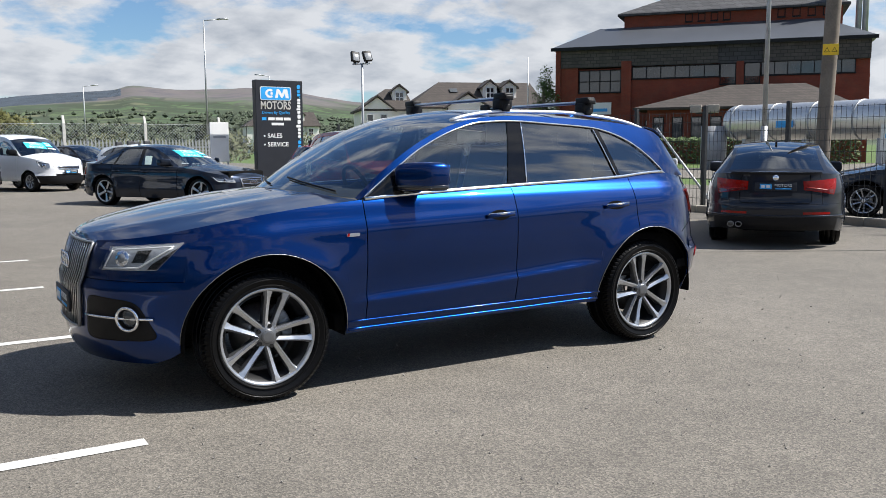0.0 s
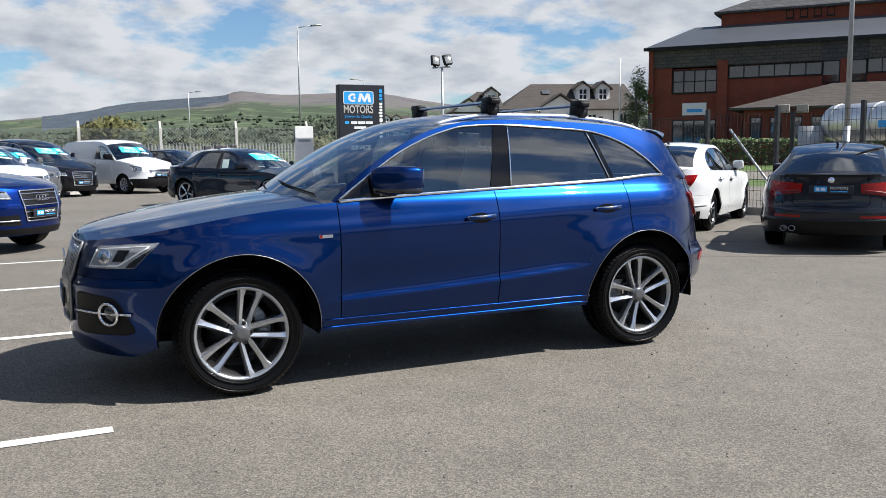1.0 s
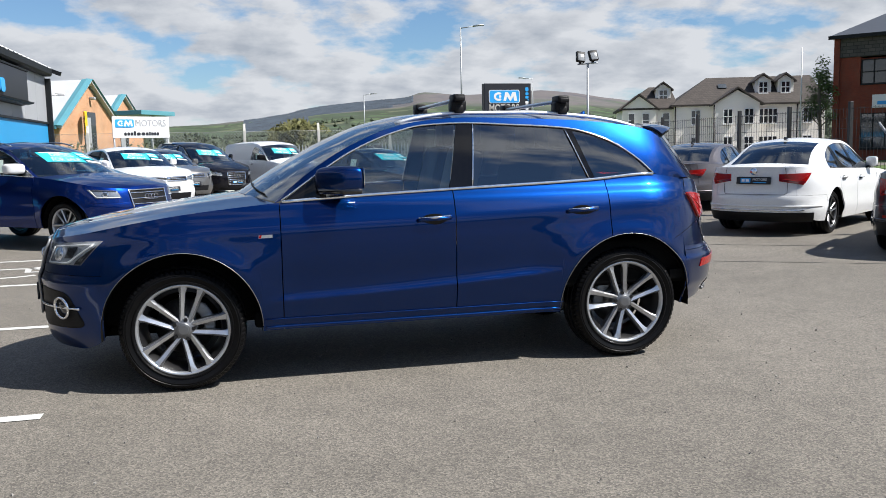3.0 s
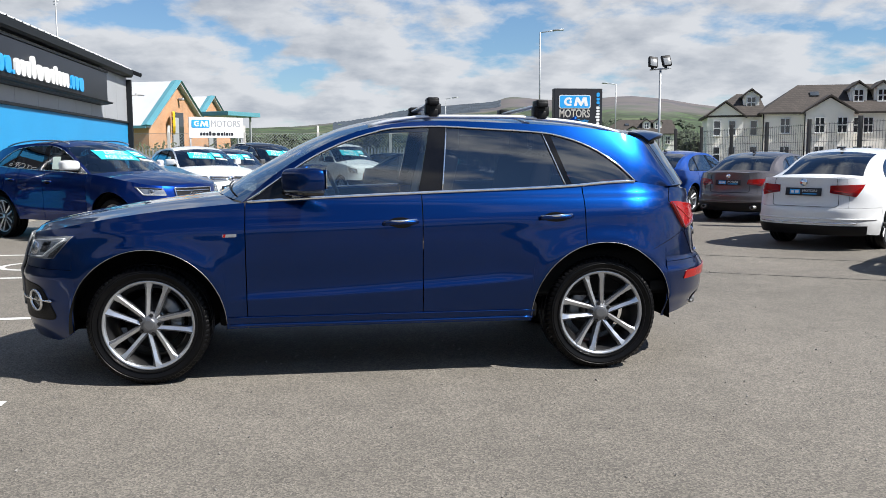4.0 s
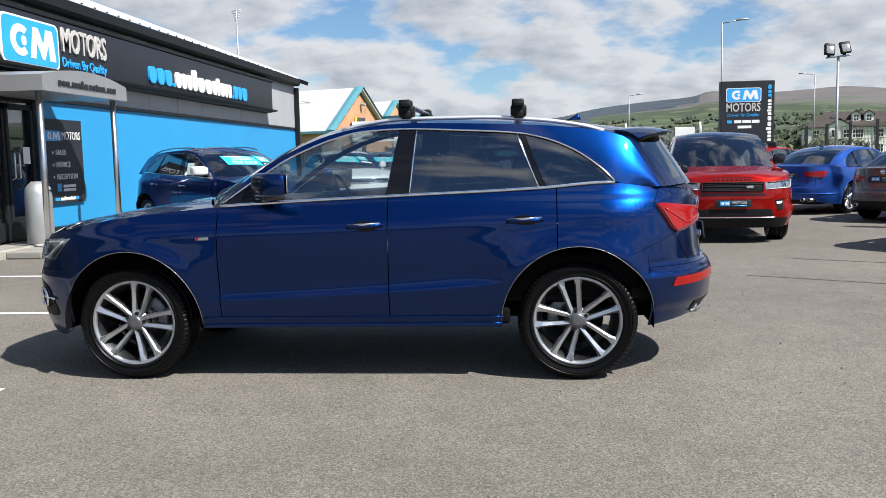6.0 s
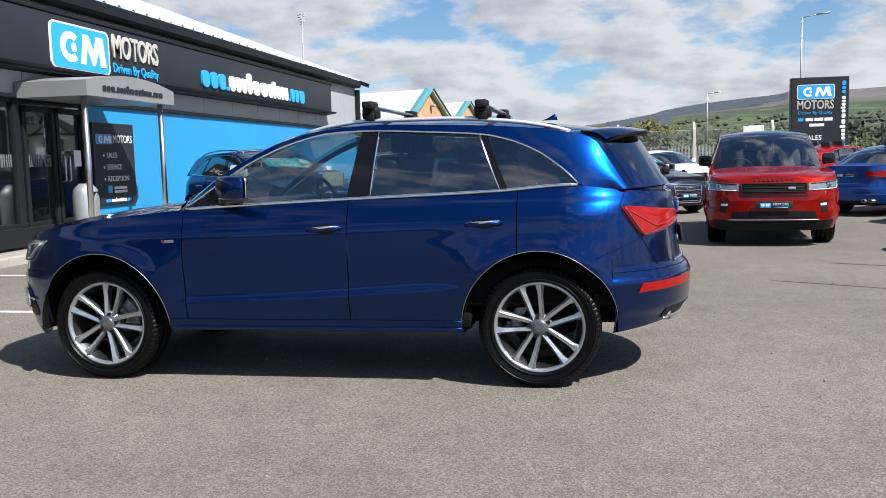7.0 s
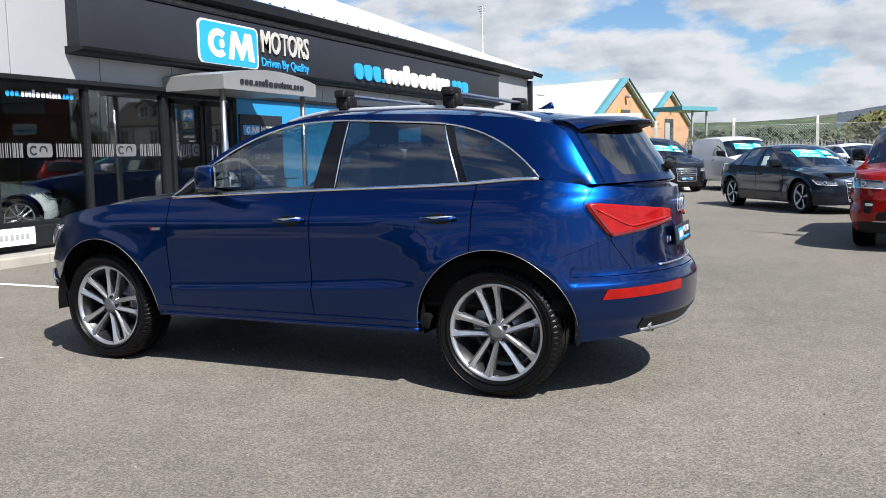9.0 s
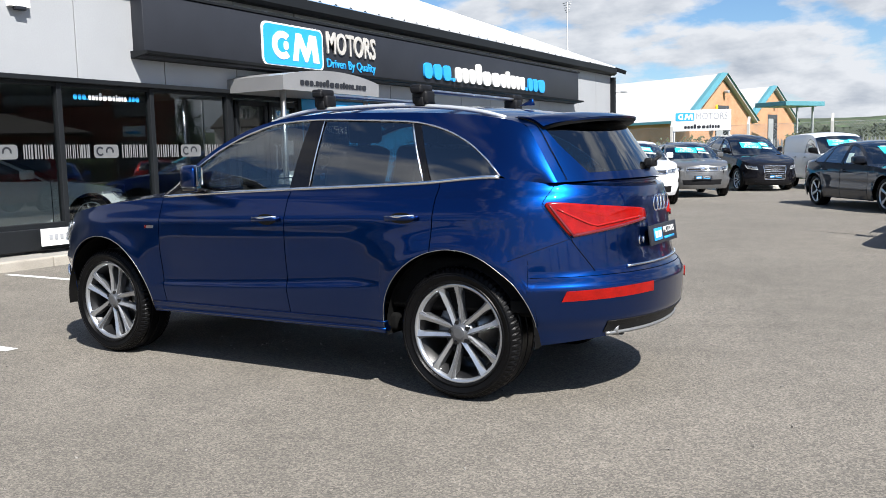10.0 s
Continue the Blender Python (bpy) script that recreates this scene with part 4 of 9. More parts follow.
    if sedan:
        ss2 = S.stations(S.s_of(S.x1), 3.0, 16)

        def deck(s, k):
            p = S.band(s, S.top(s), 1)
            b = 1 - abs(k) ** 2.4
            rb = S.rbow(S.x1) * max(0.0, 1 - (s - ss2[0]) / 0.5)
            return Vector((p.x - rb * (1 - k * k), p.y * k, p.z + S.deck_crown * b * min(1, (3 - s) * 3)))
        part("boot_lid", sheet(deck, [min(s, 2.996) for s in ss2], steps(-1, 1, 14)), P, car)
        # shut lines of the boot, and the step of the bumper below it
        bm = bmesh.new()
        z_lo, z_hi = S.bump_r + 0.01, S.top(2.9) - 0.015
        pts = [S.band(2.72, z_hi - (z_hi - z_lo - 0.03) * u, -1, 0.002) for u in steps(0, 1, 6)]
        pts += [S.band(3 - abs(q) * 0.25, z_lo, -1 if q < 0 else 1, 0.002) for q in steps(-1, 1, 22)]
        pts += [S.band(2.72, z_hi - (z_hi - z_lo - 0.03) * u, 1, 0.002) for u in steps(1, 0, 6)]
        sweep(bm, pts, 0.007, 0.007, 6, up=Vector((1, 0, 0)))
        part("boot_gap", bm, M["dark"], car)
        bm = bmesh.new()
        sweep(bm, [S.band(3 - abs(q) * 0.80, S.bump_r - 0.16, -1 if q < 0 else 1, 0.004) for q in steps(-1, 1, 30)], 0.016, 0.026, 8)
        part("bumper_fold", bm, P, car)
        cr = S.over(S.xback - 0.12, 0.0)
        bm = bmesh.new()
        prism(bm, [(0, 0), (0.15, 0), (0.14, 0.05), (0.10, 0.045), (0.04, 0.015)], 0.03, Matrix.Translation((cr.x, 0.015, cr.z - 0.004)) @ Matrix.Rotation(radians(90), 4, "X"))
        part("aerial_fin", bm, M["gloss_black"], car)
    else:
        ss2 = steps(S.s_of(S.x1, S.ft(S.x1)), 2.996, 14)

        def lip(s, k):
            p = S.band(s, S.top(s), 1)
            c = S.over(S.x1, k)
            rb = S.rbow(S.x1) * max(0.0, 1 - (s - ss2[0]) / (3 - ss2[0])) ** 3
            return Vector((p.x - rb * (1 - k * k), p.y * k, p.z + S.rcrown(S.x1) * (1 - k * k) * max(0.0, 1 - (s - ss2[0]) * 1.5)))
        part("tailgate_ledge", sheet(lip, ss2, steps(-1, 1, 14)), P, car)
    # sills, floor and cabin
    bm = bmesh.new()
    box(bm, S.wb / 2, 0, S.fb(1.3) + 0.06, S.wb - 2 * S.Ra + 0.1, S.W * 1.78, 0.10, 0.02)
    box(bm, S.wb / 2, 0, S.fb(1.3) + 0.05, S.wb + 1.2, S.W * 0.9, 0.12, 0.02)
    box(bm, -S.nose * 0.42, 0, 0.42, S.nose * 0.5, S.W * 0.95, 0.3, 0.03)
    box(bm, S.wb + 0.25, 0, 0.45, 0.5, S.W * 1.0, 0.26, 0.03)
    box(bm, -0.1, 0, 0.60, 1.1, 1.25, 0.46, 0.04)
    box(bm, S.wb + 0.15, 0, 0.60, 0.9, 1.2, 0.4, 0.04)
    part("underbody", bm, M["dark"], car)
    bm = bmesh.new()
    box(bm, (S.x0 + S.x1) / 2 + 0.05, 0, 0.62, S.x1 - S.x0 - 0.2, S.W * 1.75, 0.30, 0.03)
    part("cabin_floor", bm, M["dark"], car)
    bm = bmesh.new()
    dz = S.ft(S.x0 + 0.3)
    box(bm, S.x0 + 0.22, 0, dz - 0.10, 0.62, S.W * 1.62, 0.2, 0.06)
    box(bm, S.x0 + 0.40, S.W * 0.4, dz - 0.05, 0.22, 0.36, 0.12, 0.05)
    part("dashboard", bm, M["dash"], car)
    bm = bmesh.new()
    ring = [Matrix.Translation((S.x0 + 0.60, S.W * 0.4, dz - 0.03)) @ Matrix.Rotation(radians(65), 4, "Y") @ Vector((0.19 * math.cos(TAU * i / 24), 0.19 * math.sin(TAU * i / 24), 0)) for i in range(24)]
    sweep(bm, ring, 0.028, 0.028, 8, closed=True, up=Vector((0.5, 0.1, 0.8)))
    cyl(bm, (S.x0 + 0.45, S.W * 0.4, dz - 0.09), (S.x0 + 0.61, S.W * 0.4, dz - 0.03), 0.06, 0.07, 14)
    part("steering_wheel", bm, M["dash"], car)
    seats(car, S.x0 + 0.95, S.rear_seat, 0.62 + S.seat_lift, S.W)
    # wheels
    wf, wd, nsp, tw = rims
    for hx in (0.0, S.wb):
        for sd in (-1, 1):
            mm = Matrix.Translation((hx, sd * (S.W * 0.945 - S.tyre_w / 2), S.R))
            if sd > 0:
                mm = mm @ Matrix.Rotation(math.pi, 4, "Z")
            wheel(car, S.R, S.tyre_w, S.rim, nsp, tw, M[wf], M[wd], mm @ Matrix.Rotation(radians(S.spin[0 if hx == 0 else 1]), 4, "Y"), 1.0 if hi else 0.5, cal=S.spin[0 if hx == 0 else 1] * (1 if sd < 0 else -1) + (20.0 if (hx == 0) == (sd < 0) else 160.0))
    return car


def scaled(base, sx=1.0, sy=1.0, sz=1.0, **over):
    """Another car of the same breed, stretched."""
    d = dict(base)
    fx, fz = lambda l: [(p[0] * sx, p[1] * sz) for p in l], lambda l: [(p[0] * sz, p[1]) for p in l]
    d["topline"], d["botline"], d["dlo"] = fx(d["topline"]), fx(d["botline"]), fx(d["dlo"])
    d["wprof"], d["fprof"], d["rprof"] = fz(d["wprof"]), fz(d["fprof"]), fz(d["rprof"])
    d["rail"] = [(p[0] * sx, p[1] * sy, p[2] * sz) for p in d["rail"]]
    d["bow"] = [(p[0] * sx, p[1]) for p in d["bow"]]
    d["crown"] = [(p[0] * sx, p[1]) for p in d["crown"]]
    d["hood_pts"] = fx(d["hood_pts"])
    for k in ("nose", "tail", "xf", "xr", "wb", "xhead", "xback", "xbglass"):
        d[k] = d[k] * sx
    d["doors"] = tuple(x * sx for x in d["doors"])
    d["windows"] = [(n, a * sx, b * sx, ka, kb, mt) for n, a, b, ka, kb, mt in d["windows"]]
    d["handles"] = [(x * sx, z * sz) for x, z in d["handles"]]
    d["mirror"] = (d["mirror"][0] * sx, d["mirror"][1] * sz)
    d["W"] = d["W"] * sy
    d["bump_f"], d["bump_r"] = d["bump_f"] * sz, d["bump_r"] * sz
    d["rear_seat"] = d["rear_seat"] * sx if d["rear_seat"] else None
    d.update(over)
    return d


def shape(d):
    s = Shape(d)
    s.hood = curve(d["hood_pts"])
    return s


SUV = dict(
    nose=0.89, tail=3.735, xf=0.12, xr=2.93, nf=2.5, nr=2.1, W=0.925, wb=2.807, R=0.365, Ra=0.462, rim=0.272, tyre_w=0.255, flare=0.014,
    wprof=[(0.15, 0.86), (0.27, 0.93), (0.34, 0.965), (0.41, 0.985), (0.50, 1.0), (0.545, 0.994), (0.595, 0.966), (0.72, 0.982), (0.86, 0.98), (0.98, 0.963), (1.05, 0.945), (1.12, 0.915), (1.22, 0.88)],
    fprof=[(0.20, 0.09), (0.30, 0.02), (0.42, 0.0), (0.60, 0.0), (0.72, 0.02), (0.86, 0.06), (0.95, 0.11)],
    rprof=[(0.25, 0.14), (0.36, 0.06), (0.46, 0.01), (0.66, 0.0), (0.72, 0.05), (0.90, 0.075), (1.05, 0.09), (1.2, 0.12)],
    topline=[(-0.89, 0.895), (-0.80, 0.91), (-0.60, 0.945), (-0.35, 0.99), (0.0, 1.04), (0.35, 1.075), (0.60, 1.095), (1.0, 1.115), (1.68, 1.14), (2.58, 1.172), (3.0, 1.20), (3.3, 1.17), (3.735, 1.13)],
    botline=[(-0.89, 0.26), (-0.47, 0.25), (-0.40, 0.30), (0.5, 0.33), (2.35, 0.33), (3.2, 0.34), (3.35, 0.36), (3.735, 0.40)],
    hood_pts=[(-0.89, 0.90), (-0.75, 0.955), (-0.4, 1.03), (0.0, 1.09), (0.4, 1.125), (0.6, 1.135)],
    rail=[(0.56, 0.80, 1.093), (0.78, 0.765, 1.225), (1.05, 0.715, 1.375), (1.30, 0.672, 1.49), (1.52, 0.645, 1.55), (1.80, 0.63, 1.582), (2.2, 0.625, 1.58), (2.6, 0.62, 1.56), (2.95, 0.615, 1.52), (3.12, 0.625, 1.475), (3.22, 0.69, 1.34), (3.33, 0.752, 1.17)],
    bow=[(0.56, 0.34), (1.30, 0.20), (1.52, 0.10), (2.0, 0.0), (2.6, 0.0), (2.95, -0.14), (3.12, -0.26), (3.33, -0.31)],
    crown=[(0.56, 0.035), (1.3, 0.05), (1.8, 0.06), (2.6, 0.055), (3.12, 0.03), (3.33, 0.01)],
    xhead=1.36, xback=3.10, xbglass=3.325, back_margin=0.085,
    dlo=[(0.60, 1.098), (0.80, 1.20), (1.04, 1.325), (1.32, 1.455), (1.50, 1.51), (1.75, 1.54), (2.1, 1.54), (2.46, 1.515), (2.62, 1.48), (2.79, 1.41), (2.95, 1.30), (3.055, 1.21)],
    windows=[("front_window", 0.60, 1.635, 0.0, 0.085, "tint"), ("rear_window", 1.785, 2.58, 0.04, -0.125, "rear"), ("quarter_window", 2.625, 3.05, -0.125, 0.0, "rear")],
    doors=(0.585, 1.655, 2.685), handles=[(1.515, 0.965), (2.49, 0.985)], mirror=(0.97, 1.225), mirror_mat=None, chrome=True,
    bump_f=0.705, bump_r=0.69, s_front=0.34, s_tail=2.715, crease=0.008, deck_crown=0.02, rear_seat=2.15, seat_lift=0.05, spin=(8.0, 20.0),
)


def cpatch(S, half, z0, z1, off=0.004, depth=0.012, rear=False, taper=1.0, nu=18, nv=6):
    """A piece across the middle of the nose or tail; half: its reach round the perimeter; taper: bottom width over top width."""
    def f(q, v):
        h = half * (taper + (1 - taper) * v)
        s = abs(q) * h
        return S.band(3 - s if rear else s, z0 + (z1 - z0) * v, -1 if q < 0 else 1, off)
    return sheet(f, steps(-1, 1, nu), steps(0, 1, nv), fold=depth, inward=centre_in)


def rings(bm, S, z, r=0.042, rear=False, off=0.012, n=4, pitch=0.062):
    """A row of linked rings, flat on the nose or tail."""
    c = S.band(3.0 if rear else 0.0, z, -1, 0)
    sg = 1 if rear else -1
    for i in range(n):
        y0 = (i - (n - 1) / 2) * pitch
        ring = [c + Vector((sg * off, y0 + r * math.cos(TAU * k / 20), r * math.sin(TAU * k / 20))) for k in range(20)]
        sweep(bm, ring, 0.010, 0.010, 6, closed=True, up=Vector((1, 0, 0)))


def dress(car, S, head, tail, grille, intake=None, hi=False, logo="rings", gmat="gloss_black", frame_mat="chrome", slats=4, vert=False, platez=(0.5, 0.85), lower_rear=0.42, exhaust=None, lower_front=None, fog=None):
    """Lamps, grille, plates and trim. head, tail: outer x, inner s and heights; grille: half reach, z0, z1, taper."""
    for sd in (-1, 1):
        if head:
            (xo_t, z_ot), (si_t, z_it), (si_b, z_ib), (xo_b, z_ob) = head
            cs = [(si_b, z_ib), (S.s_of(xo_b, z_ob), z_ob), (S.s_of(xo_t, z_ot), z_ot), (si_t, z_it)]
            lamp = part("headlight", patch(S, cs, 10, 6, 0.002, 0.03, sd), M["lamp_bright" if hi else "lamp_grey"], car, "clear headlight with bright reflector")

            def at(u, v, off, cs=cs, sd=sd):
                s = (cs[0][0] * (1 - u) + cs[1][0] * u) * (1 - v) + (cs[3][0] * (1 - u) + cs[2][0] * u) * v
                z = (cs[0][1] * (1 - u) + cs[1][1] * u) * (1 - v) + (cs[3][1] * (1 - u) + cs[2][1] * u) * v
                return S.band(s, z, sd, off)
            bm = bmesh.new()
            if hi:
                sweep(bm, [at(u, 0.10, 0.008) for u in steps(0.04, 0.66, 10)] + [at(0.70 + 0.22 * v, 0.14 + 0.7 * v, 0.008) for v in steps(0, 1, 8)], 0.008, 0.010, 6)
                sweep(bm, [at(u, 0.88, 0.008) for u in steps(0.08, 0.92, 12)], 0.006, 0.008, 6)
                sweep(bm, [at(0.05, v, 0.008) for v in steps(0.12, 0.86, 6)], 0.006, 0.008, 6)
            else:
                sweep(bm, [at(u, 0.08, 0.008) for u in steps(0.06, 0.9, 10)] + [at(0.93, v, 0.008) for v in steps(0.2, 0.9, 4)], 0.012, 0.012, 6)
            part("light_strip", bm, M["sign_white"], lamp)
            bm = bmesh.new()
            if hi:
                sheet(lambda u, v: at(0.50 + 0.20 * u - 0.04 * v, 0.30 + 0.50 * v, 0.006), steps(0, 1, 4), steps(0, 1, 4), bm=bm)
                sheet(lambda u, v: at(0.84 + 0.15 * u, 0.03 + (0.2 + 0.6 * u) * v, 0.006), steps(0, 1, 4), steps(0, 1, 4), bm=bm)
            else:
                sweep(bm, [at(u, 0.9, 0.006) for u in steps(0.05, 0.95, 10)], 0.012, 0.02, 6)
                sweep(bm, [at(0.5 - 0.1 * v, v, 0.007) for v in steps(0.15, 0.9, 4)], 0.012, 0.014, 6)
            part("lamp_bezel", bm, M["black"], lamp)
            for u in ((0.30,) if hi else (0.5,)):
                c, c2 = at(u, 0.5, 0.002), at(u, 0.5, 0.05)
                h = 0.30 * (at(u, 1, 0) - at(u, 0, 0)).length
                bm = bmesh.new()
                cyl(bm, c, c + (c2 - c).normalized() * 0.012, h, h * 0.92, 20)
                part("projector_ring", bm, M["chrome"], lamp)
                bm = bmesh.new()
                cyl(bm, c, c + (c2 - c).normalized() * 0.016, h * 0.72, h * 0.5, 20)
                part("projector_lens", bm, M["lamp_grey" if hi else "pane"], lamp)
            part("lamp_cover", patch(S, cs, 10, 6, 0.02, 0.018, sd), M["lens"], lamp).visible_shadow = False
        if tail:
            (xo_t, z_ot), (si_t, z_it), (si_b, z_ib), (xo_b, z_ob) = tail
            cs = [(S.s_of(xo_b, z_ob), z_ob), (si_b, z_ib), (si_t, z_it), (S.s_of(xo_t, z_ot), z_ot)]
            lamp = part("tail_light", rpatch(S, cs, 0.22, 0.012, 0.03, sd, 56) if hi else patch(S, cs, 12, 6, 0.012, 0.03, sd), M["lamp_red"], car, "glossy red tail light")

            def at(u, v, off, cs=cs, sd=sd):
                s = (cs[0][0] * (1 - u) + cs[1][0] * u) * (1 - v) + (cs[3][0] * (1 - u) + cs[2][0] * u) * v
                z = (cs[0][1] * (1 - u) + cs[1][1] * u) * (1 - v) + (cs[3][1] * (1 - u) + cs[2][1] * u) * v
                return S.band(s, z, sd, off)
            bm = bmesh.new()
            sweep(bm, [at(0.30 - 0.22 * v, 0.25 + 0.55 * v, 0.013) for v in steps(1, 0.08, 5)] + [at(0.34 + 0.56 * u, 0.22 + 0.10 * u, 0.013) for u in steps(0, 1, 10)], 0.006, 0.012, 6)
            part("lamp_band", bm, M["lamp_red_bright"], lamp)
            if not hi:
                part("lamp_lower", sheet(lambda u, v: at(0.04 + 0.92 * u, 0.05 + 0.24 * v, 0.0145), steps(0, 1, 8), steps(0, 1, 2), fold=0.004, inward=centre_in), M["lamp_red_dark"], lamp)
            else:
                bm = bmesh.new()
                sweep(bm, [at(u, 0.045, 0.012) for u in steps(0.03, 0.97, 16)], 0.012, 0.022, 6)
                sweep(bm, [at(0.035, v, 0.012) for v in steps(0.06, 0.94, 8)], 0.010, 0.016, 6)
                part("lamp_rim", bm, M["lamp_red_dark"], lamp)
    if grille:
        half, z0, z1, tp = grille
        gr = part("grille", cpatch(S, half, z0, z1, 0.003, 0.02, taper=tp), M[gmat], car, "dark grille with bright bars")
        bm = bmesh.new()
        loop = [S.band(half * (tp + (1 - tp) * v), z0 + (z1 - z0) * v, 1, 0.012) for v in steps(0, 1, 8)]
        loop += [S.band(abs(q) * half, z1, 1 if q > 0 else -1, 0.012) for q in steps(0.96, -0.96, 18)]
        loop += [S.band(half * (tp + (1 - tp) * v), z0 + (z1 - z0) * v, -1, 0.012) for v in steps(1, 0, 8)]
        loop += [S.band(abs(q) * half * tp, z0, 1 if q > 0 else -1, 0.012) for q in steps(-0.96, 0.96, 18)]
        sweep(bm, loop, 0.014 if hi else 0.022, 0.016 if hi else 0.022, 8, closed=True, up=Vector((1, 0, 0)))
        part("grille_frame", bm, M[frame_mat], gr)
        if vert:
            for i in range(-8, 9):
                q = i / 9
                bm = bmesh.new()
                sweep(bm, [S.band(abs(q) * half * (tp + (1 - tp) * v), z0 + (z1 - z0) * v, 1 if q > 0 else -1, 0.010) for v in steps(0.02, 0.98, 6)], 0.009, 0.007, 6, up=Vector((1, 0, 0)))
                part("grille_bar", bm, M["satin"], gr)
        else:
            for i in range(slats):
                v = (i + 0.5) / slats
                h = half * (tp + (1 - tp) * v) * 0.96
                bm = bmesh.new()
                sweep(bm, [S.band(abs(q) * h, z0 + (z1 - z0) * v, 1 if q > 0 else -1, 0.009) for q in steps(-1, 1, 18)], 0.010, 0.016, 6)
                part("grille_bar", bm, M[frame_mat], gr)
        if logo == "rings":
            bm = bmesh.new()
            rings(bm, S, z1 - 0.25 * (z1 - z0), 0.04, False, 0.03)
            part("badge", bm, M["chrome"], gr)
        elif logo == "round":
            c = S.band(0, (z0 + z1) / 2, -1)
            part("badge", bm_cyl(c + Vector((-0.01, 0, 0)), c + Vector((-0.03, 0, 0)), 0.06, n=20), M["chrome"], gr)
    if intake:
        half, z0, z1, tp = intake
        part("lower_intake", cpatch(S, half, z0, z1, 0.003, 0.02, taper=tp), M["black"], car)
    if lower_front:
        half, z0, z1 = lower_front
        part("front_apron", cpatch(S, half, z0, z1, 0.005, 0.02), M["black"], car)
    if lower_rear:
        half, z0, z1 = lower_rear
        part("rear_apron", cpatch(S, half, z0, z1, 0.005, 0.02, rear=True), M["black"], car)
    if platez[0]:
        plate(car, S.band(0, platez[0], -1) + Vector((-0.018 if hi else -0.030, 0, 0)), radians(-90), 0.46 if hi else 0.5)
    if platez[1]:
        plate(car, S.band(3, platez[1], -1) + Vector((0.010 if hi else 0.018, 0, 0)), radians(90), 0.50 if hi else 0.52, tilt=radians(-7))
    if exhaust:
        for y in exhaust:
            p = S.band(3, S.fb(S.tail) + 0.0, -1)
            bm = bmesh.new()
            prof = [(0.036, 0.0), (0.042, 0.0), (0.042, 0.14), (0.036, 0.14)]
            rr = [[bm.verts.new((p.x - 0.13 + d, y + r * 1.2 * math.cos(TAU * k / 18), p.z + 0.02 + r * math.sin(TAU * k / 18))) for k in range(18)] for r, d in ((0.031, 0.05), (0.031, 0.15), (0.036, 0.15), (0.036, 0.0))]
            for a, b in zip(rr, rr[1:]):
                for k in range(18):
                    l = (k + 1) % 18
                    bm.faces.new((a[k], a[l], b[l], b[k]))
            bm.faces.new(rr[0])
            part("tailpipe", bm, M["steel"], car)


def sale_card(car, S, lines=("DIESEL", "FOR SALE")):
    """A tilted turquoise sale card behind the windscreen with white lettering, a smaller card, and a price sheet in the side pane."""
    def at(u, v, lift):
        """u across from the nearside, v up the screen."""
        k = 0.72 - 1.45 * u
        x = S.x0 + (S.xhead - S.x0) * (0.30 + 0.16 * (0.5 - u) + 0.56 * v)
        return S.over(x, k) + Vector((-0.003, 0, 0.004 + lift))

    def lettering(text, size, u, v, width, mat):
        c = at(u, v, 0.004)
        du = (at(u + 0.05, v, 0) - at(u - 0.05, v, 0)).normalized()
        dv = at(u, v + 0.05, 0) - at(u, v - 0.05, 0)
        dv = (dv - du * dv.dot(du)).normalized()
        rot = Matrix((du, dv, du.cross(dv))).transposed().to_4x4()
        rot.translation = c
        words(text, size, M[mat], ob, rot, 0.001, "lettering", width=width)
    ob = new("sale_card")
    ob.parent = car
    part("card", sheet(lambda u, v: at(0.06 + 0.56 * u, 0.08 + 0.62 * v, 0), steps(0, 1, 8), steps(0, 1, 3), fold=0.003), M["turq"], ob)
    part("small_card", sheet(lambda u, v: at(0.64 + 0.26 * u, 0.34 + 0.46 * v, 0), steps(0, 1, 5), steps(0, 1, 3), fold=0.003), M["turq"], ob)
    part("paper_strip", sheet(lambda u, v: at(0.66 + 0.30 * u, 0.12 + 0.12 * v, 0), steps(0, 1, 5), steps(0, 1, 2), fold=0.003), M["sign_white"], ob)
    wide = 1.5 * S.ry(S.x0 + 0.4)
    high = 0.56 * (S.over(S.xhead, 0) - S.over(S.x0, 0)).length
    lettering(lines[0], high * 0.22, 0.36, 0.50, wide * 0.33, "sign_white")
    lettering(lines[1], high * 0.20, 0.33, 0.20, wide * 0.40, "sign_white")
    part("text_bar", sheet(lambda u, v: at(0.10 + 0.30 * u, 0.64 + 0.05 * v, 0.004), steps(0, 1, 5), (0, 1), fold=0.001), M["sign_white"], ob)
    for v0 in (0.44, 0.60):
        part("text_bar", sheet(lambda u, v: at(0.67 + 0.20 * u, v0 + 0.08 * v, 0.004), steps(0, 1, 5), (0, 1), fold=0.001), M["sign_white"], ob)
    for sd in (-1, 1):
        xa = S.x0 + 0.62 * (S.xhead - S.x0) + 0.25
        part("price_sheet", sheet(lambda u, v: S.sidewall(xa + 0.20 * u + 0.06 * v, S.ft(xa) + 0.035 + 0.20 * v, sd) + Vector((0, sd * 0.001, 0)), steps(0, 1, 3), steps(0, 1, 3), fold=0.002), M["price_paper"], ob)
    return ob


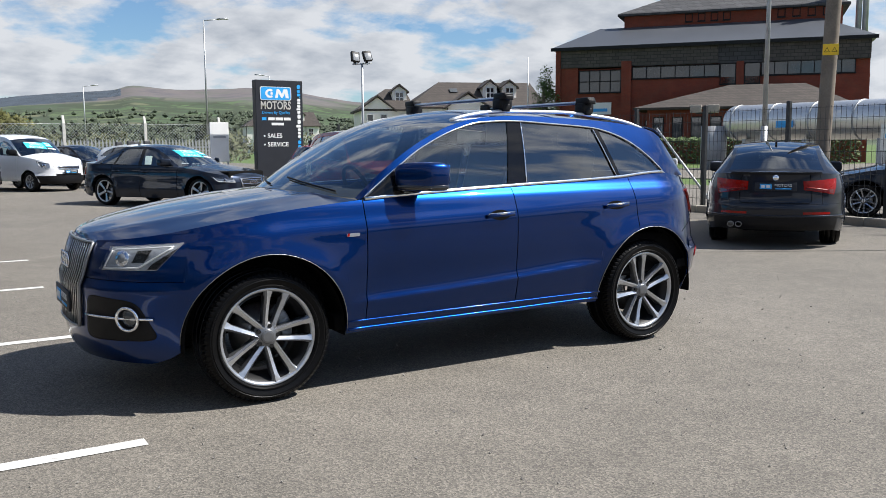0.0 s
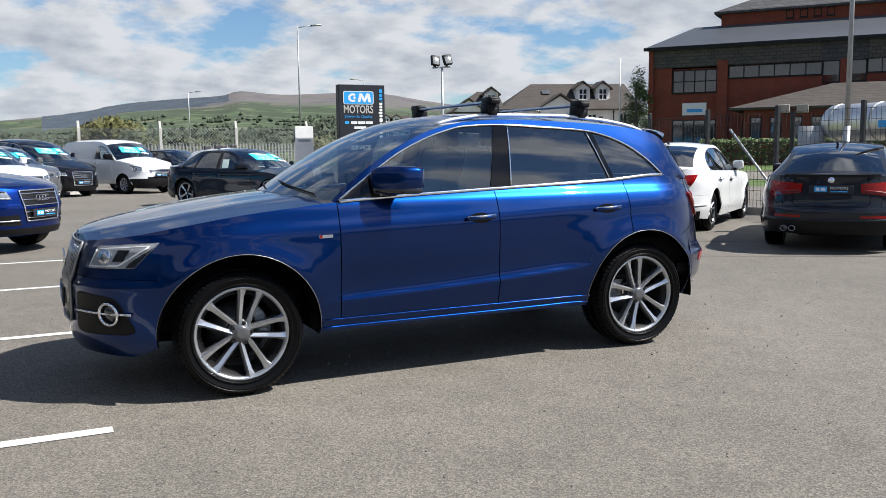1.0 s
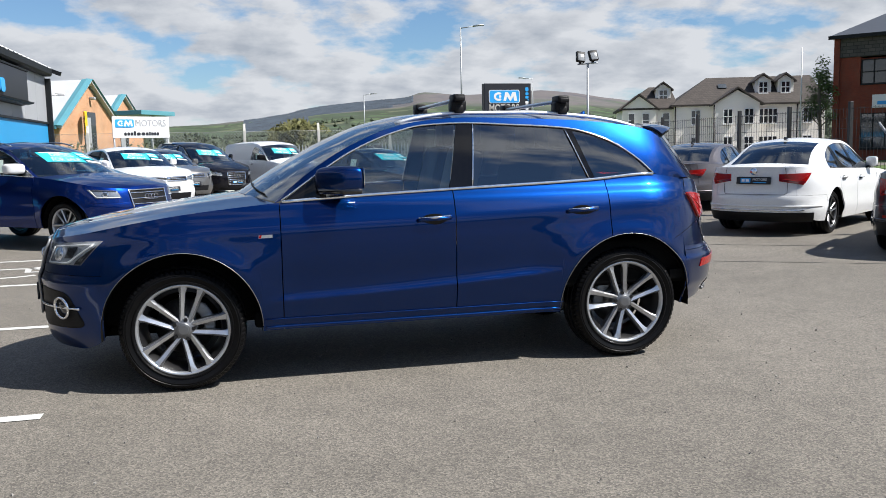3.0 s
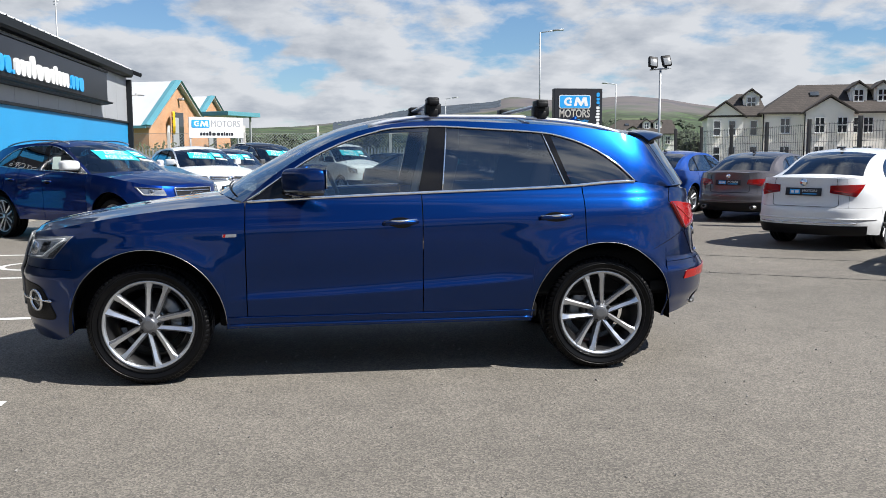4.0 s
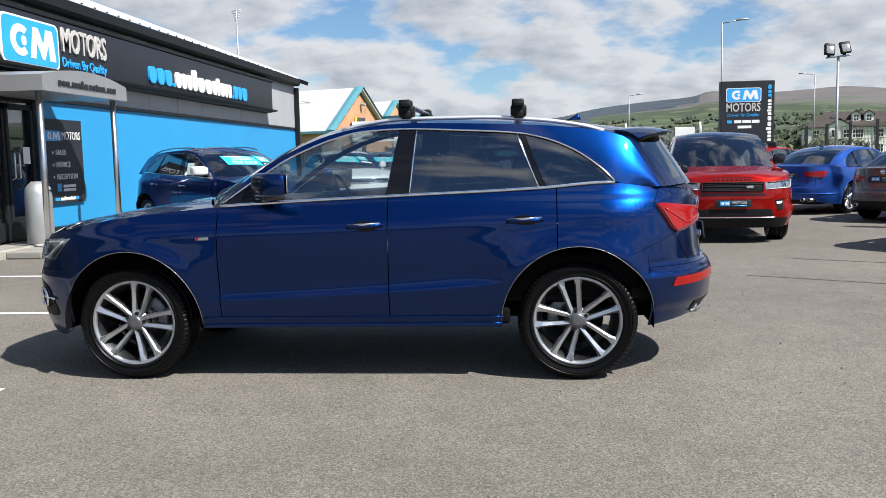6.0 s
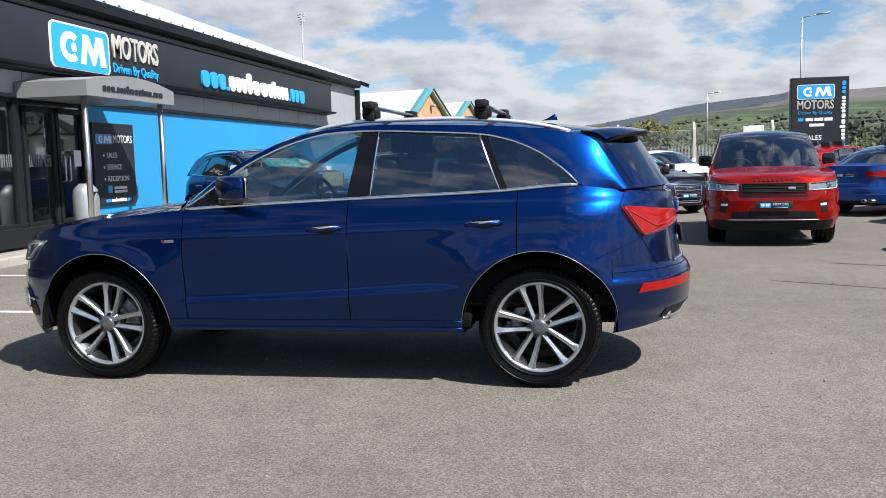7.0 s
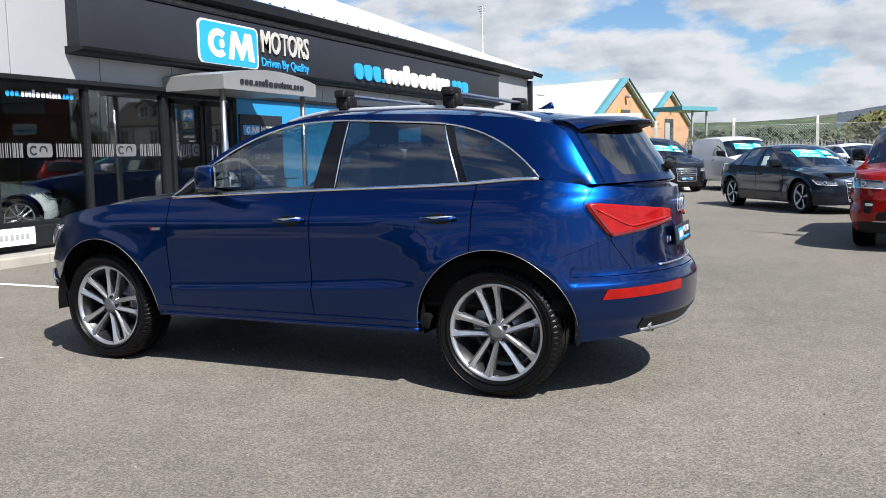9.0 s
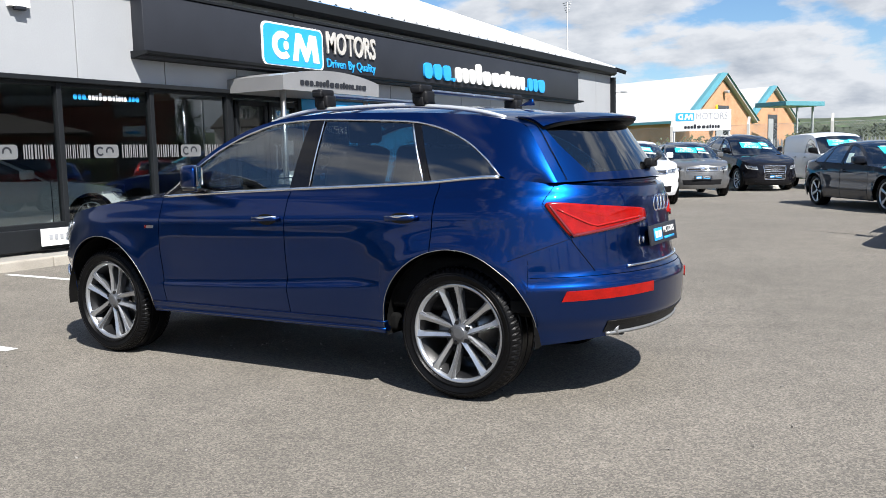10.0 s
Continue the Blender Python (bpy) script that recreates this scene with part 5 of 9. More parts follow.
SEDAN = dict(
    nose=0.80, tail=3.84, xf=0.10, xr=2.95, nf=2.6, nr=2.5, W=0.905, wb=2.81, R=0.325, Ra=0.385, rim=0.235, tyre_w=0.235, flare=0.010,
    wprof=[(0.12, 0.88), (0.20, 0.95), (0.30, 0.98), (0.42, 1.0), (0.52, 0.985), (0.66, 0.99), (0.78, 0.985), (0.86, 0.965), (0.93, 0.94), (1.05, 0.90)],
    fprof=[(0.15, 0.06), (0.26, 0.01), (0.40, 0.0), (0.55, 0.01), (0.66, 0.05), (0.76, 0.12)],
    rprof=[(0.20, 0.10), (0.34, 0.02), (0.55, 0.0), (0.64, 0.04), (0.80, 0.05), (0.95, 0.05), (1.05, 0.04)],
    topline=[(-0.80, 0.70), (-0.6, 0.745), (-0.3, 0.80), (0.1, 0.865), (0.5, 0.905), (1.0, 0.925), (1.8, 0.945), (2.6, 0.965), (3.2, 0.985), (3.6, 1.0), (3.84, 1.01)],
    botline=[(-0.80, 0.19), (-0.42, 0.18), (0.4, 0.21), (2.4, 0.21), (3.3, 0.22), (3.84, 0.30)],
    hood_pts=[(-0.80, 0.71), (-0.6, 0.79), (-0.2, 0.87), (0.2, 0.93), (0.5, 0.965), (0.7, 0.975)],
    rail=[(0.62, 0.76, 0.915), (0.9, 0.70, 1.08), (1.15, 0.65, 1.22), (1.38, 0.61, 1.32), (1.6, 0.59, 1.368), (1.9, 0.58, 1.385), (2.25, 0.58, 1.37), (2.55, 0.585, 1.315), (2.8, 0.60, 1.23), (3.05, 0.64, 1.10), (3.25, 0.70, 0.99)],
    bow=[(0.62, 0.30), (1.38, 0.14), (1.9, 0.0), (2.3, 0.0), (2.55, -0.10), (2.8, -0.16), (3.25, -0.14)],
    crown=[(0.62, 0.04), (1.38, 0.045), (1.9, 0.05), (2.5, 0.045), (3.25, 0.03)],
    xhead=1.45, xback=2.50, xbglass=3.19, back_margin=0.10,
    dlo=[(0.70, 0.925), (0.95, 1.05), (1.2, 1.19), (1.42, 1.285), (1.7, 1.33), (2.0, 1.335), (2.3, 1.31), (2.55, 1.24), (2.75, 1.14), (2.90, 1.03)],
    windows=[("front_window", 0.70, 1.66, 0.0, 0.04, "rear"), ("rear_window", 1.76, 2.47, 0.03, -0.10, "rear"), ("quarter_window", 2.52, 2.88, -0.10, 0.0, "rear")],
    doors=(0.60, 1.69, 2.55), handles=[(1.52, 0.80), (2.38, 0.82)], mirror=(0.98, 1.03), mirror_mat=None, chrome=False,
    bump_f=0.57, bump_r=0.60, s_front=0.34, s_tail=2.60, crease=0.008, deck_crown=0.025, rear_seat=2.0, seat_lift=-0.18, spin=(10.0, 30.0),
)

# ---------------------------------------------------------------- ground
def flat(name, x0, y0, x1, y1, z, mat, label, cat, thick=0.0):
    bm = bmesh.new()
    if thick:
        box(bm, (x0 + x1) / 2, (y0 + y1) / 2, z - thick / 2, x1 - x0, y1 - y0, thick)
    else:
        bm.faces.new([bm.verts.new(p) for p in ((x0, y0, z), (x1, y0, z), (x1, y1, z), (x0, y1, z))])
    return tagged(part(name, bm, mat, None, "", False), label, cat, kind="structure")


flat("ground", -4500, -4500, 4500, 4500, -0.05, M["grass"], "rough green grassland reaching to the hills", "ground")
flat("car_park", -40, -40, 12.55, 34.5, 0.0, M["asphalt"], "worn grey asphalt of the sales car park", "asphalt", 0.04)
flat("road", 14.2, -60, 21.5, 140, -0.02, M["asphalt"], "grey asphalt road beyond the fence", "road", 0.03)
flat("yard", 26, -40, 60, 30, -0.02, M["asphalt"], "asphalt yard in front of the brick offices", "yard", 0.03)
# added pale ground that keeps green bounce light off the cream walls
flat("forecourt", 36, 56, 74, 92, -0.02, M["paving"], "pale paving added round the cream house against green bounce light", "forecourt", 0.03)
flat("lane", -60, 36.5, 40, 43, -0.02, M["asphalt"], "asphalt lane behind the palisade fence", "road", 0.03)


def bay_line(x0, y0, x1, y1, w=0.10):
    d = Vector((x1 - x0, y1 - y0, 0))
    n = Vector((-d.y, d.x, 0)).normalized() * w / 2
    bm = bmesh.new()
    k = 24
    for sd in (0.0,):
        lo, hi = [], []
        for i in range(k + 1):
            p = Vector((x0, y0, 0)) + d * (i / k)
            j = 0.006 * noise.noise(p * 7.0)
            lo.append((p - n * (1 + j * 12)).to_2d())
            hi.append((p + n * (1 - j * 9)).to_2d())
        a = [bm.verts.new((*p, 0.004)) for p in lo]
        b = [bm.verts.new((*p, 0.004)) for p in hi]
        for i in range(k):
            bm.faces.new((a[i], a[i + 1], b[i + 1], b[i]))
    return tagged(part("bay_line", bm, M["line"], None, "", False), "worn white painted parking bay line on asphalt", "road marking", "bay lines", "structure")


for y, xe in ((-1.17, -0.735), (1.50, -0.62), (4.10, -0.54), (6.48, -0.42)):
    bay_line(-4.9, y, xe, y + 0.01)
# badge painted in the wide bay: a plain wheel and seat outline
bm = bmesh.new()
c0 = Vector((-2.45, 5.28, 0.004))


def ribbon(bm, pts, w):
    lo, hi = [], []
    for i, p in enumerate(pts):
        d = (Vector(pts[min(i + 1, len(pts) - 1)]) - Vector(pts[max(i - 1, 0)])).normalized()
        n = Vector((-d.y, d.x)) * w / 2
        lo.append(bm.verts.new((p[0] - n.x, p[1] - n.y, 0.004)))
        hi.append(bm.verts.new((p[0] + n.x, p[1] + n.y, 0.004)))
    for i in range(len(pts) - 1):
        bm.faces.new((lo[i], lo[i + 1], hi[i + 1], hi[i]))


ribbon(bm, [(-2.45 + 0.52 * math.cos(a), 5.20 + 0.42 * math.sin(a)) for a in steps(0.5, 5.6, 22)], 0.09)
ribbon(bm, [(-2.0, 5.85), (-2.25, 5.55), (-2.2, 5.25), (-1.8, 5.2), (-1.62, 4.9), (-1.45, 4.95)], 0.09)
tagged(part("bay_symbol", bm, M["line"], None, "", False), "white painted wheel symbol in a wide parking bay", "road marking", kind="structure")
# thin cast shadows crossing the asphalt, painted as dark strips
for i, (a, b) in enumerate((((4.95, 3.62), (12.4, -0.6)), ((5.9, 5.12), (12.4, 1.4)), ((3.3, 9.8), (6.2, 8.0)))):
    bm = bmesh.new()
    pts = [(a[0] + (b[0] - a[0]) * u + 0.012 * noise.noise(Vector((u * 9, i * 3.1, 0))), a[1] + (b[1] - a[1]) * u + 0.012 * noise.noise(Vector((u * 9, 5 + i, 0)))) for u in steps(0, 1, 40)]
    ribbon(bm, pts, 0.028)
    for v in bm.verts:
        v.co.z = 0.003
    tagged(part("painted_shadow_line", bm, M["painted_shadow"], None, "", False), "thin cast shadow painted as a dark strip on the asphalt", "joint", "asphalt joints", "structure")
# loose grit on the asphalt close by
bm = bmesh.new()
rnd = random.Random(4)
for i in range(900):
    x, y = rnd.uniform(-3, 7), rnd.uniform(-5, 4)
    r = rnd.uniform(0.003, 0.008)
    m_ = Matrix.Translation((x, y, r * 0.5)) @ Euler((rnd.random() * 3, rnd.random() * 3, rnd.random() * 3)).to_matrix().to_4x4() @ Matrix.Diagonal((r * rnd.uniform(0.8, 1.7), r, r * 0.7, 1))
    vs = [bm.verts.new(m_ @ Vector(p)) for p in ((1, 0, 0), (-1, 0, 0), (0, 1, 0), (0, -1, 0), (0, 0, 1), (0, 0, -1))]
    for f in ((0, 2, 4), (2, 1, 4), (1, 3, 4), (3, 0, 4), (2, 0, 5), (1, 2, 5), (3, 1, 5), (0, 3, 5)):
        bm.faces.new([vs[k] for k in f])
tagged(part("grit", bm, M["paving"], None, "", False), "loose pale grit scattered on the asphalt", "grit", kind="stuff")

# ---------------------------------------------------------------- the blue car in front

def ease(a, b, x):
    t = min(max((x - a) / (b - a), 0), 1)
    return t * t * (3 - 2 * t)


def pressing(x, z):
    """The pressed lines of the body: waist crease, scalloped lower doors, bumper edges."""
    zs = 0.925 + 0.028 * x
    e = 0.009 * math.exp(-((z - zs) / 0.055) ** 2) * ease(-0.45, -0.1, x) * ease(3.45, 3.0, x)
    t = z - (0.514 + 0.028 * (x - 0.6) + 0.014 * (x - 0.6) ** 2)
    if t > 0:
        e -= 0.030 * (1 - math.exp(-t / 0.030)) * ease(0.42, 0.10, t) * ease(0.44, 0.66, x) * ease(2.46, 2.1, x)
    e += 0.016 * ease(0.665, 0.625, z) * ease(0.40, 0.47, z) * ease(3.0, 3.3, x)
    e += 0.014 * math.exp(-abs(z - 0.652) / 0.03) * ease(-0.40, -0.58, x)
    return e


S5 = shape(dict(SUV, spin=(50.0, 24.5), wprof=[(0.15, 0.86), (0.27, 0.89), (0.34, 0.925), (0.41, 0.945), (0.50, 0.968), (0.62, 0.991), (0.73, 1.0), (0.83, 0.992), (0.92, 0.976), (1.0, 0.955), (1.05, 0.940), (1.09, 0.922), (1.14, 0.882), (1.22, 0.84)], xbglass=3.305,
                botline=[(-0.89, 0.26), (-0.62, 0.25), (-0.52, 0.28), (-0.41, 0.34), (0.5, 0.33), (2.35, 0.33), (3.2, 0.32), (3.35, 0.33), (3.735, 0.372)],
                dlo=[(0.60, 1.108), (0.80, 1.245), (1.04, 1.393), (1.32, 1.505), (1.50, 1.545), (1.75, 1.556)] + SUV["dlo"][6:],
                rail=[(0.56, 0.80, 1.10), (0.78, 0.782, 1.275), (1.05, 0.745, 1.435), (1.30, 0.708, 1.532), (1.52, 0.683, 1.574), (1.80, 0.668, 1.590), (2.2, 0.66, 1.58), (2.6, 0.652, 1.56), (2.95, 0.64, 1.52), (3.12, 0.632, 1.475), (3.22, 0.664, 1.34), (3.33, 0.70, 1.17)], bow=[(0.56, 0.21), (0.88, 0.115), (1.30, 0.065), (1.52, 0.04)] + SUV["bow"][3:-1] + [(3.33, -0.29)]))
S5.form = pressing
q5 = build_car("estate_car", "deep blue metallic tall estate car with roof bars", S5, "blue", Matrix(), hi=True)
dress(q5, S5, ((-0.42, 0.905), (0.335, 0.875), (0.30, 0.755), (-0.555, 0.765)), ((3.27, 1.075), (2.845, 1.015), (2.852, 0.955), (3.405, 0.885)),
      (0.20, 0.43, 0.885, 0.84), None, True, "rings", "black", "rim_mid", 4, True, (0.555, 0.86), (0.44, 0.378, 0.445), None)
S_ = S5
# fog lamps in dark side intakes
for sd in (-1, 1):
    s_in, s_out = 0.215, S_.s_of(-0.565, 0.5)
    rec = part("side_intake", rpatch(S_, [(s_in, 0.375), (s_out + 0.02, 0.385), (s_out - 0.085, 0.60), (s_in + 0.01, 0.625)], 0.34, 0.003, 0.03, sd), M["black"], q5, "black honeycomb side intake")
    bm = bmesh.new()
    sweep(bm, [S_.band(s, 0.507, sd, 0.012) for s in steps(s_in + 0.005, s_out - 0.01, 10)], 0.012, 0.016, 6)
    part("intake_strip", bm, M["chrome"], rec)
    fs = S_.s_of(-0.682, 0.507)
    c, c2 = S_.band(fs, 0.507, sd, 0.0), S_.band(fs, 0.507, sd, 0.05)
    d = (c2 - c).normalized()
    a = d.orthogonal().normalized()
    b = d.cross(a)
    bm = bmesh.new()
    sweep(bm, [c + d * 0.018 + (a * math.cos(TAU * k / 28) + b * math.sin(TAU * k / 28)) * 0.062 for k in range(28)], 0.018, 0.022, 8, closed=True, up=d)
    part("fog_ring", bm, M["chrome"], rec, "chrome fog lamp ring")
    bm = bmesh.new()
    bmesh.ops.create_uvsphere(bm, u_segments=20, v_segments=10, radius=0.05, matrix=Matrix.Translation(c - d * 0.005) @ d.to_track_quat("Z", "Y").to_matrix().to_4x4() @ Matrix.Diagonal((1, 1, 0.45, 1)))
    part("fog_lens", bm, M["pane"], rec)
    # sill blade and lower door strip
    bm = bmesh.new()
    sweep(bm, [S_.band(S_.s_of(x), 0.400, sd, 0.003) for x in steps(0.47, 2.36, 24)], 0.012, 0.010, 6)
    part("sill_strip", bm, M["blue"], q5)
    bm = sheet(lambda x, v: S_.band(S_.s_of(x), 0.395 - 0.075 * v, sd, 0.004 - 0.034 * v * v), steps(0.467, 2.352, 30), steps(0, 1, 6), fold=0.03, inward=centre_in)
    part("sill_skirt", bm, M["blue"], q5)
    bm = bmesh.new()
    sweep(bm, [S_.band(S_.s_of(x), 0.348 + 0.004 * ease(1.6, 2.35, x), sd, -0.004) for x in steps(0.475, 2.35, 30)], 0.030, 0.024, 8)
    part("sill_lip", bm, M["blue"], q5)
    # rear reflector and bumper edge
    part("rear_reflector", patch(S_, [(S_.s_of(3.375, 0.6), 0.565), (2.80, 0.575), (2.80, 0.628), (S_.s_of(3.40, 0.6), 0.618)], 10, 3, 0.006, 0.012, sd), M["lamp_red"], q5, "red bumper reflector")
    # roof rail
    yr = 0.60
    bm = bmesh.new()
    rail_z = curve([(1.34, 1.572), (1.48, 1.606), (1.75, 1.634), (2.2, 1.634), (2.6, 1.608), (2.85, 1.570), (2.99, 1.532)])
    sweep(bm, [(x, sd * (yr + 0.012 * (1 - abs(x - 2.1) / 0.9)), rail_z(x) - 0.014) for x in steps(1.34, 2.99, 40)], 0.030, 0.026, 8)
    part("roof_rail", bm, M["rail"], q5, "satin aluminium roof rail")
    for x0_, x1_ in ((1.38, 1.46), (2.86, 2.96)):
        bm = bmesh.new()
        sweep(bm, [(x0_, sd * yr, rail_z(x0_) - 0.035), (x1_, sd * yr, rail_z(x1_) - 0.035)], 0.024, 0.04, 6)
        part("rail_foot", bm, M["satin"], q5)
    # side badge
    bdg = part("wing_badge", patch(S_, [(S_.s_of(0.455), 0.892), (S_.s_of(0.535), 0.894), (S_.s_of(0.535), 0.912), (S_.s_of(0.455), 0.910)], 3, 2, 0.004, 0.004, sd), M["satin"], q5)
    part("badge_flash", patch(S_, [(S_.s_of(0.455), 0.893), (S_.s_of(0.468), 0.893), (S_.s_of(0.474), 0.911), (S_.s_of(0.461), 0.911)], 2, 2, 0.006, 0.003, sd), M["lamp_red"], bdg)
    # panel gaps round the tailgate and over the bumper
    xl, zl = 3.405, 0.885
    bm = bmesh.new()
    sweep(bm, [S_.over(x, sd * 0.93) + Vector((0, sd * 0.004, 0.006)) for x in steps(3.02, 3.325, 8)] + [S_.band(S_.s_of(3.315 - 0.045 * u, 1.15), 1.165 - 0.09 * u, sd, 0.001) for u in steps(0, 1, 4)] + [S_.band(S_.s_of(3.27 + 0.135 * u, 1.075 - 0.19 * u), 1.07 - 0.188 * u, sd, 0.013) for u in steps(0.05, 1, 6)] + [S_.band(S_.s_of(3.405 + 0.10 * u, 0.88 - 0.17 * u), 0.88 - 0.168 * u, sd, 0.001) for u in steps(0.08, 1, 6)], 0.004, 0.004, 6)
    part("tailgate_gap", bm, M["dark"], q5)
    bm = bmesh.new()
    sweep(bm, [S_.band(S_.s_of(3.135 + 0.27 * u, 0.8), 0.775 + 0.105 * u, sd, 0.001) for u in steps(0, 1, 12)], 0.0026, 0.0026, 6)
    part("bumper_gap", bm, M["dark"], q5)
    # wipers
    bm = bmesh.new()
    pts = [S_.over(0.585 + 0.05 * (1 - u), 0.82 - 0.75 * u if sd > 0 else -0.1 - 0.72 * u) + Vector((-0.010, 0, 0.006)) for u in steps(0, 1, 8)]
    sweep(bm, pts, 0.010, 0.012, 6)
    part("wiper", bm, M["black"], q5)
# two load bars across the roof
for x in (1.755, 2.462):
    rack = thing("roof_bar", "satin aluminium load bar with black clamp feet across the roof rails", "roof bar", group="roof bars")
    z = rail_z(x)
    bm = bmesh.new()
    sweep(bm, [(x, y, z + 0.072) for y in steps(-0.64, 0.64, 10)], 0.062, 0.024, 12)
    part("crossbar", bm, M["satin"], rack)
    for sd in (-1, 1):
        bm = bmesh.new()
        box(bm, x, sd * 0.585, z + 0.034, 0.100, 0.10, 0.073, 0.014)
        box(bm, x - 0.004, sd * 0.60, z + 0.083, 0.076, 0.13, 0.045, 0.016)
        box(bm, x, sd * 0.625, z + 0.01, 0.060, 0.03, 0.05, 0.010)
        part("clamp_foot", bm, M["black"], rack, "black plastic clamp foot")
        part("end_cap", bm_box(x, sd * 0.655, z + 0.074, 0.068, 0.035, 0.034, 0.012), M["black"], rack)
# tail: spoiler, plate recess, trims, badges, pipes
xb = S_.xback


def spoil(k, v):
    p = S_.over(xb - 0.07, k * 0.93)
    q = S_.over(xb + 0.0, k * 0.93) + Vector((0.13 - 0.06 * abs(k) ** 3, 0, -0.004))
    return p.lerp(q, v) + Vector((0, 0, 0.012 + 0.010 * math.sin(v * math.pi) - 0.030 * v * v * abs(k) ** 6))


sp = part("roof_spoiler", sheet(spoil, steps(-1, 1, 24), steps(0, 1, 8), fold=0.012, inward=centre_in), M["blue"], q5)
part("spoiler_underside", sheet(lambda k, v: spoil(k * 0.985, 0.25 + 0.74 * v) + Vector((-0.012, 0, -0.026 - 0.016 * (1 - v))), steps(-1, 1, 24), steps(0, 1, 5), fold=0.02, inward=lambda p: Vector((0, 0, 1))), M["black"], sp)
bm = bmesh.new()
box(bm, 3.33, -0.02, 1.485, 0.012, 0.26, 0.012, 0.003)
part("brake_light", bm, M["lamp_red"], sp)
bm = bmesh.new()
sweep(bm, [S_.band(3 - abs(q) * 0.30, 0.716, 1 if q > 0 else -1, 0.008) for q in steps(-1, 1, 24)], 0.012, 0.016, 6)
part("tailgate_strip", bm, M["chrome"], q5, "chrome strip across the tailgate")
part("plate_recess", cpatch(S_, 0.13, 0.80, 0.945, 0.003, 0.012, rear=True, taper=0.9), M["blue"], q5)
bm = bmesh.new()
rings(bm, S_, 1.035, 0.043, True, 0.014)
part("rear_badge", bm, M["chrome"], q5)
bm = bmesh.new()
for yy, w, h in ((-0.47, 0.045, 0.045), (-0.425, 0.03, 0.03)):
    s = S_.s_of(3.55, 0.84)
    c = S_.band(2.80 if yy < -0.45 else 2.825, 0.845, -1, 0.006)
    ring = [c + Vector((0.2 * math.cos(TAU * k / 14) * w * 0.4, -math.cos(TAU * k / 14) * w * 0.55, math.sin(TAU * k / 14) * h * 0.5)) for k in range(14)]
    sweep(bm, ring, 0.008, 0.008, 6, closed=True, up=Vector((1, 0, 0)))
part("model_badge", bm, M["chrome"], q5)
bm = bmesh.new()
p0 = S_.over(3.29, 0.05) + Vector((0.02, 0, 0.0))
box(bm, p0.x, p0.y, p0.z + 0.01, 0.05, 0.11, 0.05, 0.015)
sweep(bm, [p0 + Vector((0.02, 0.0, 0.02)), p0 + Vector((0.0, 0.18, 0.045)), p0 + Vector((-0.08, 0.40, 0.06))], 0.022, 0.022, 6)
part("rear_wiper", bm, M["black"], q5)
bm = bmesh.new()
prism(bm, [(0, 0), (0.11, 0), (0.10, 0.032), (0.09, 0.042), (0.07, 0.030), (0.03, 0.009)], 0.014, Matrix.Translation((2.78, 0.009, 1.612)) @ Matrix.Rotation(radians(90), 4, "X"))
part("aerial_fin", bm, M["blue"], q5)
for sd in (-1, 1):
    bm = bmesh.new()
    c = Vector((3.508, sd * 0.45, 0.384))
    rr = [[bm.verts.new(c + Vector((d, r * 1.35 * math.cos(TAU * k / 24), r * 0.85 * math.sin(TAU * k / 24)))) for k in range(24)] for r, d in ((0.034, -0.02), (0.040, 0.075), (0.045, 0.08), (0.047, 0.06), (0.044, -0.10))]
    for a, b in zip(rr, rr[1:]):
        for k in range(24):
            l = (k + 1) % 24
            bm.faces.new((a[k], a[l], b[l], b[k]))
    bm.faces.new(rr[0][::-1])
    part("tailpipe", bm, M["rim_mid"], q5, "brushed oval tailpipe")
# unseen plate added inside the rear bumper to stop sun leaking through
bm = bmesh.new()
low = [bm.verts.new(S_.band(3 - abs(q) * 0.85, 0.50, 1 if q > 0 else -1, -0.02)) for q in steps(-1, 1, 33)]
high = [bm.verts.new(v.co + Vector((0, 0, 0.06))) for v in low]
bm.faces.new(low)
bm.faces.new(high[::-1])
for k in range(len(low)):
    l = (k + 1) % len(low)
    bm.faces.new((low[k], high[k], high[l], low[l]))
part("bumper_light_block", bm, M["dark"], q5, smooth=False)
bm = bmesh.new()
sweep(bm, [S_.band(3 - abs(q) * 0.43, 0.376, 1 if q > 0 else -1, 0.012) for q in steps(-1, 1, 48)], 0.016, 0.020, 6)
part("diffuser_edge", bm, M["rim_mid"], q5, "satin aluminium diffuser edge")

# ---------------------------------------------------------------- the showroom
FX, WX, GX = -5.64, -5.90, -5.98     # sign board, wall and glass faces
Y0, Y1 = -16.0, 26.1
EZ = 4.20
UPX = Matrix.Rotation(radians(90), 4, "Z") @ Matrix.Rotation(radians(90), 4, "X")   # letters read along +y, facing +x


def on_wall(x, y, z):
    return Matrix.Translation((x, y, z)) @ UPX


show = thing("showroom", "grey and bright blue car showroom with a charcoal sign board", "building")
# wall over the windows: upright cladding sheets with open joints
n = 0
y = Y0
while y < Y1 - 0.05:
    w = min(1.62, Y1 - y)
    part("cladding_panel", bm_box(WX - 0.10, y + w / 2, (2.54 + EZ) / 2, 0.20, w - 0.014, EZ - 2.54, 0.008), M["cladding"], show, smooth=False)
    y += 1.62
part("wall_core", bm_box(WX - 0.26, (Y0 + Y1) / 2, (2.6 + EZ) / 2, 0.10, Y1 - Y0, EZ - 2.6), M["cladding_dark"], show, smooth=False)
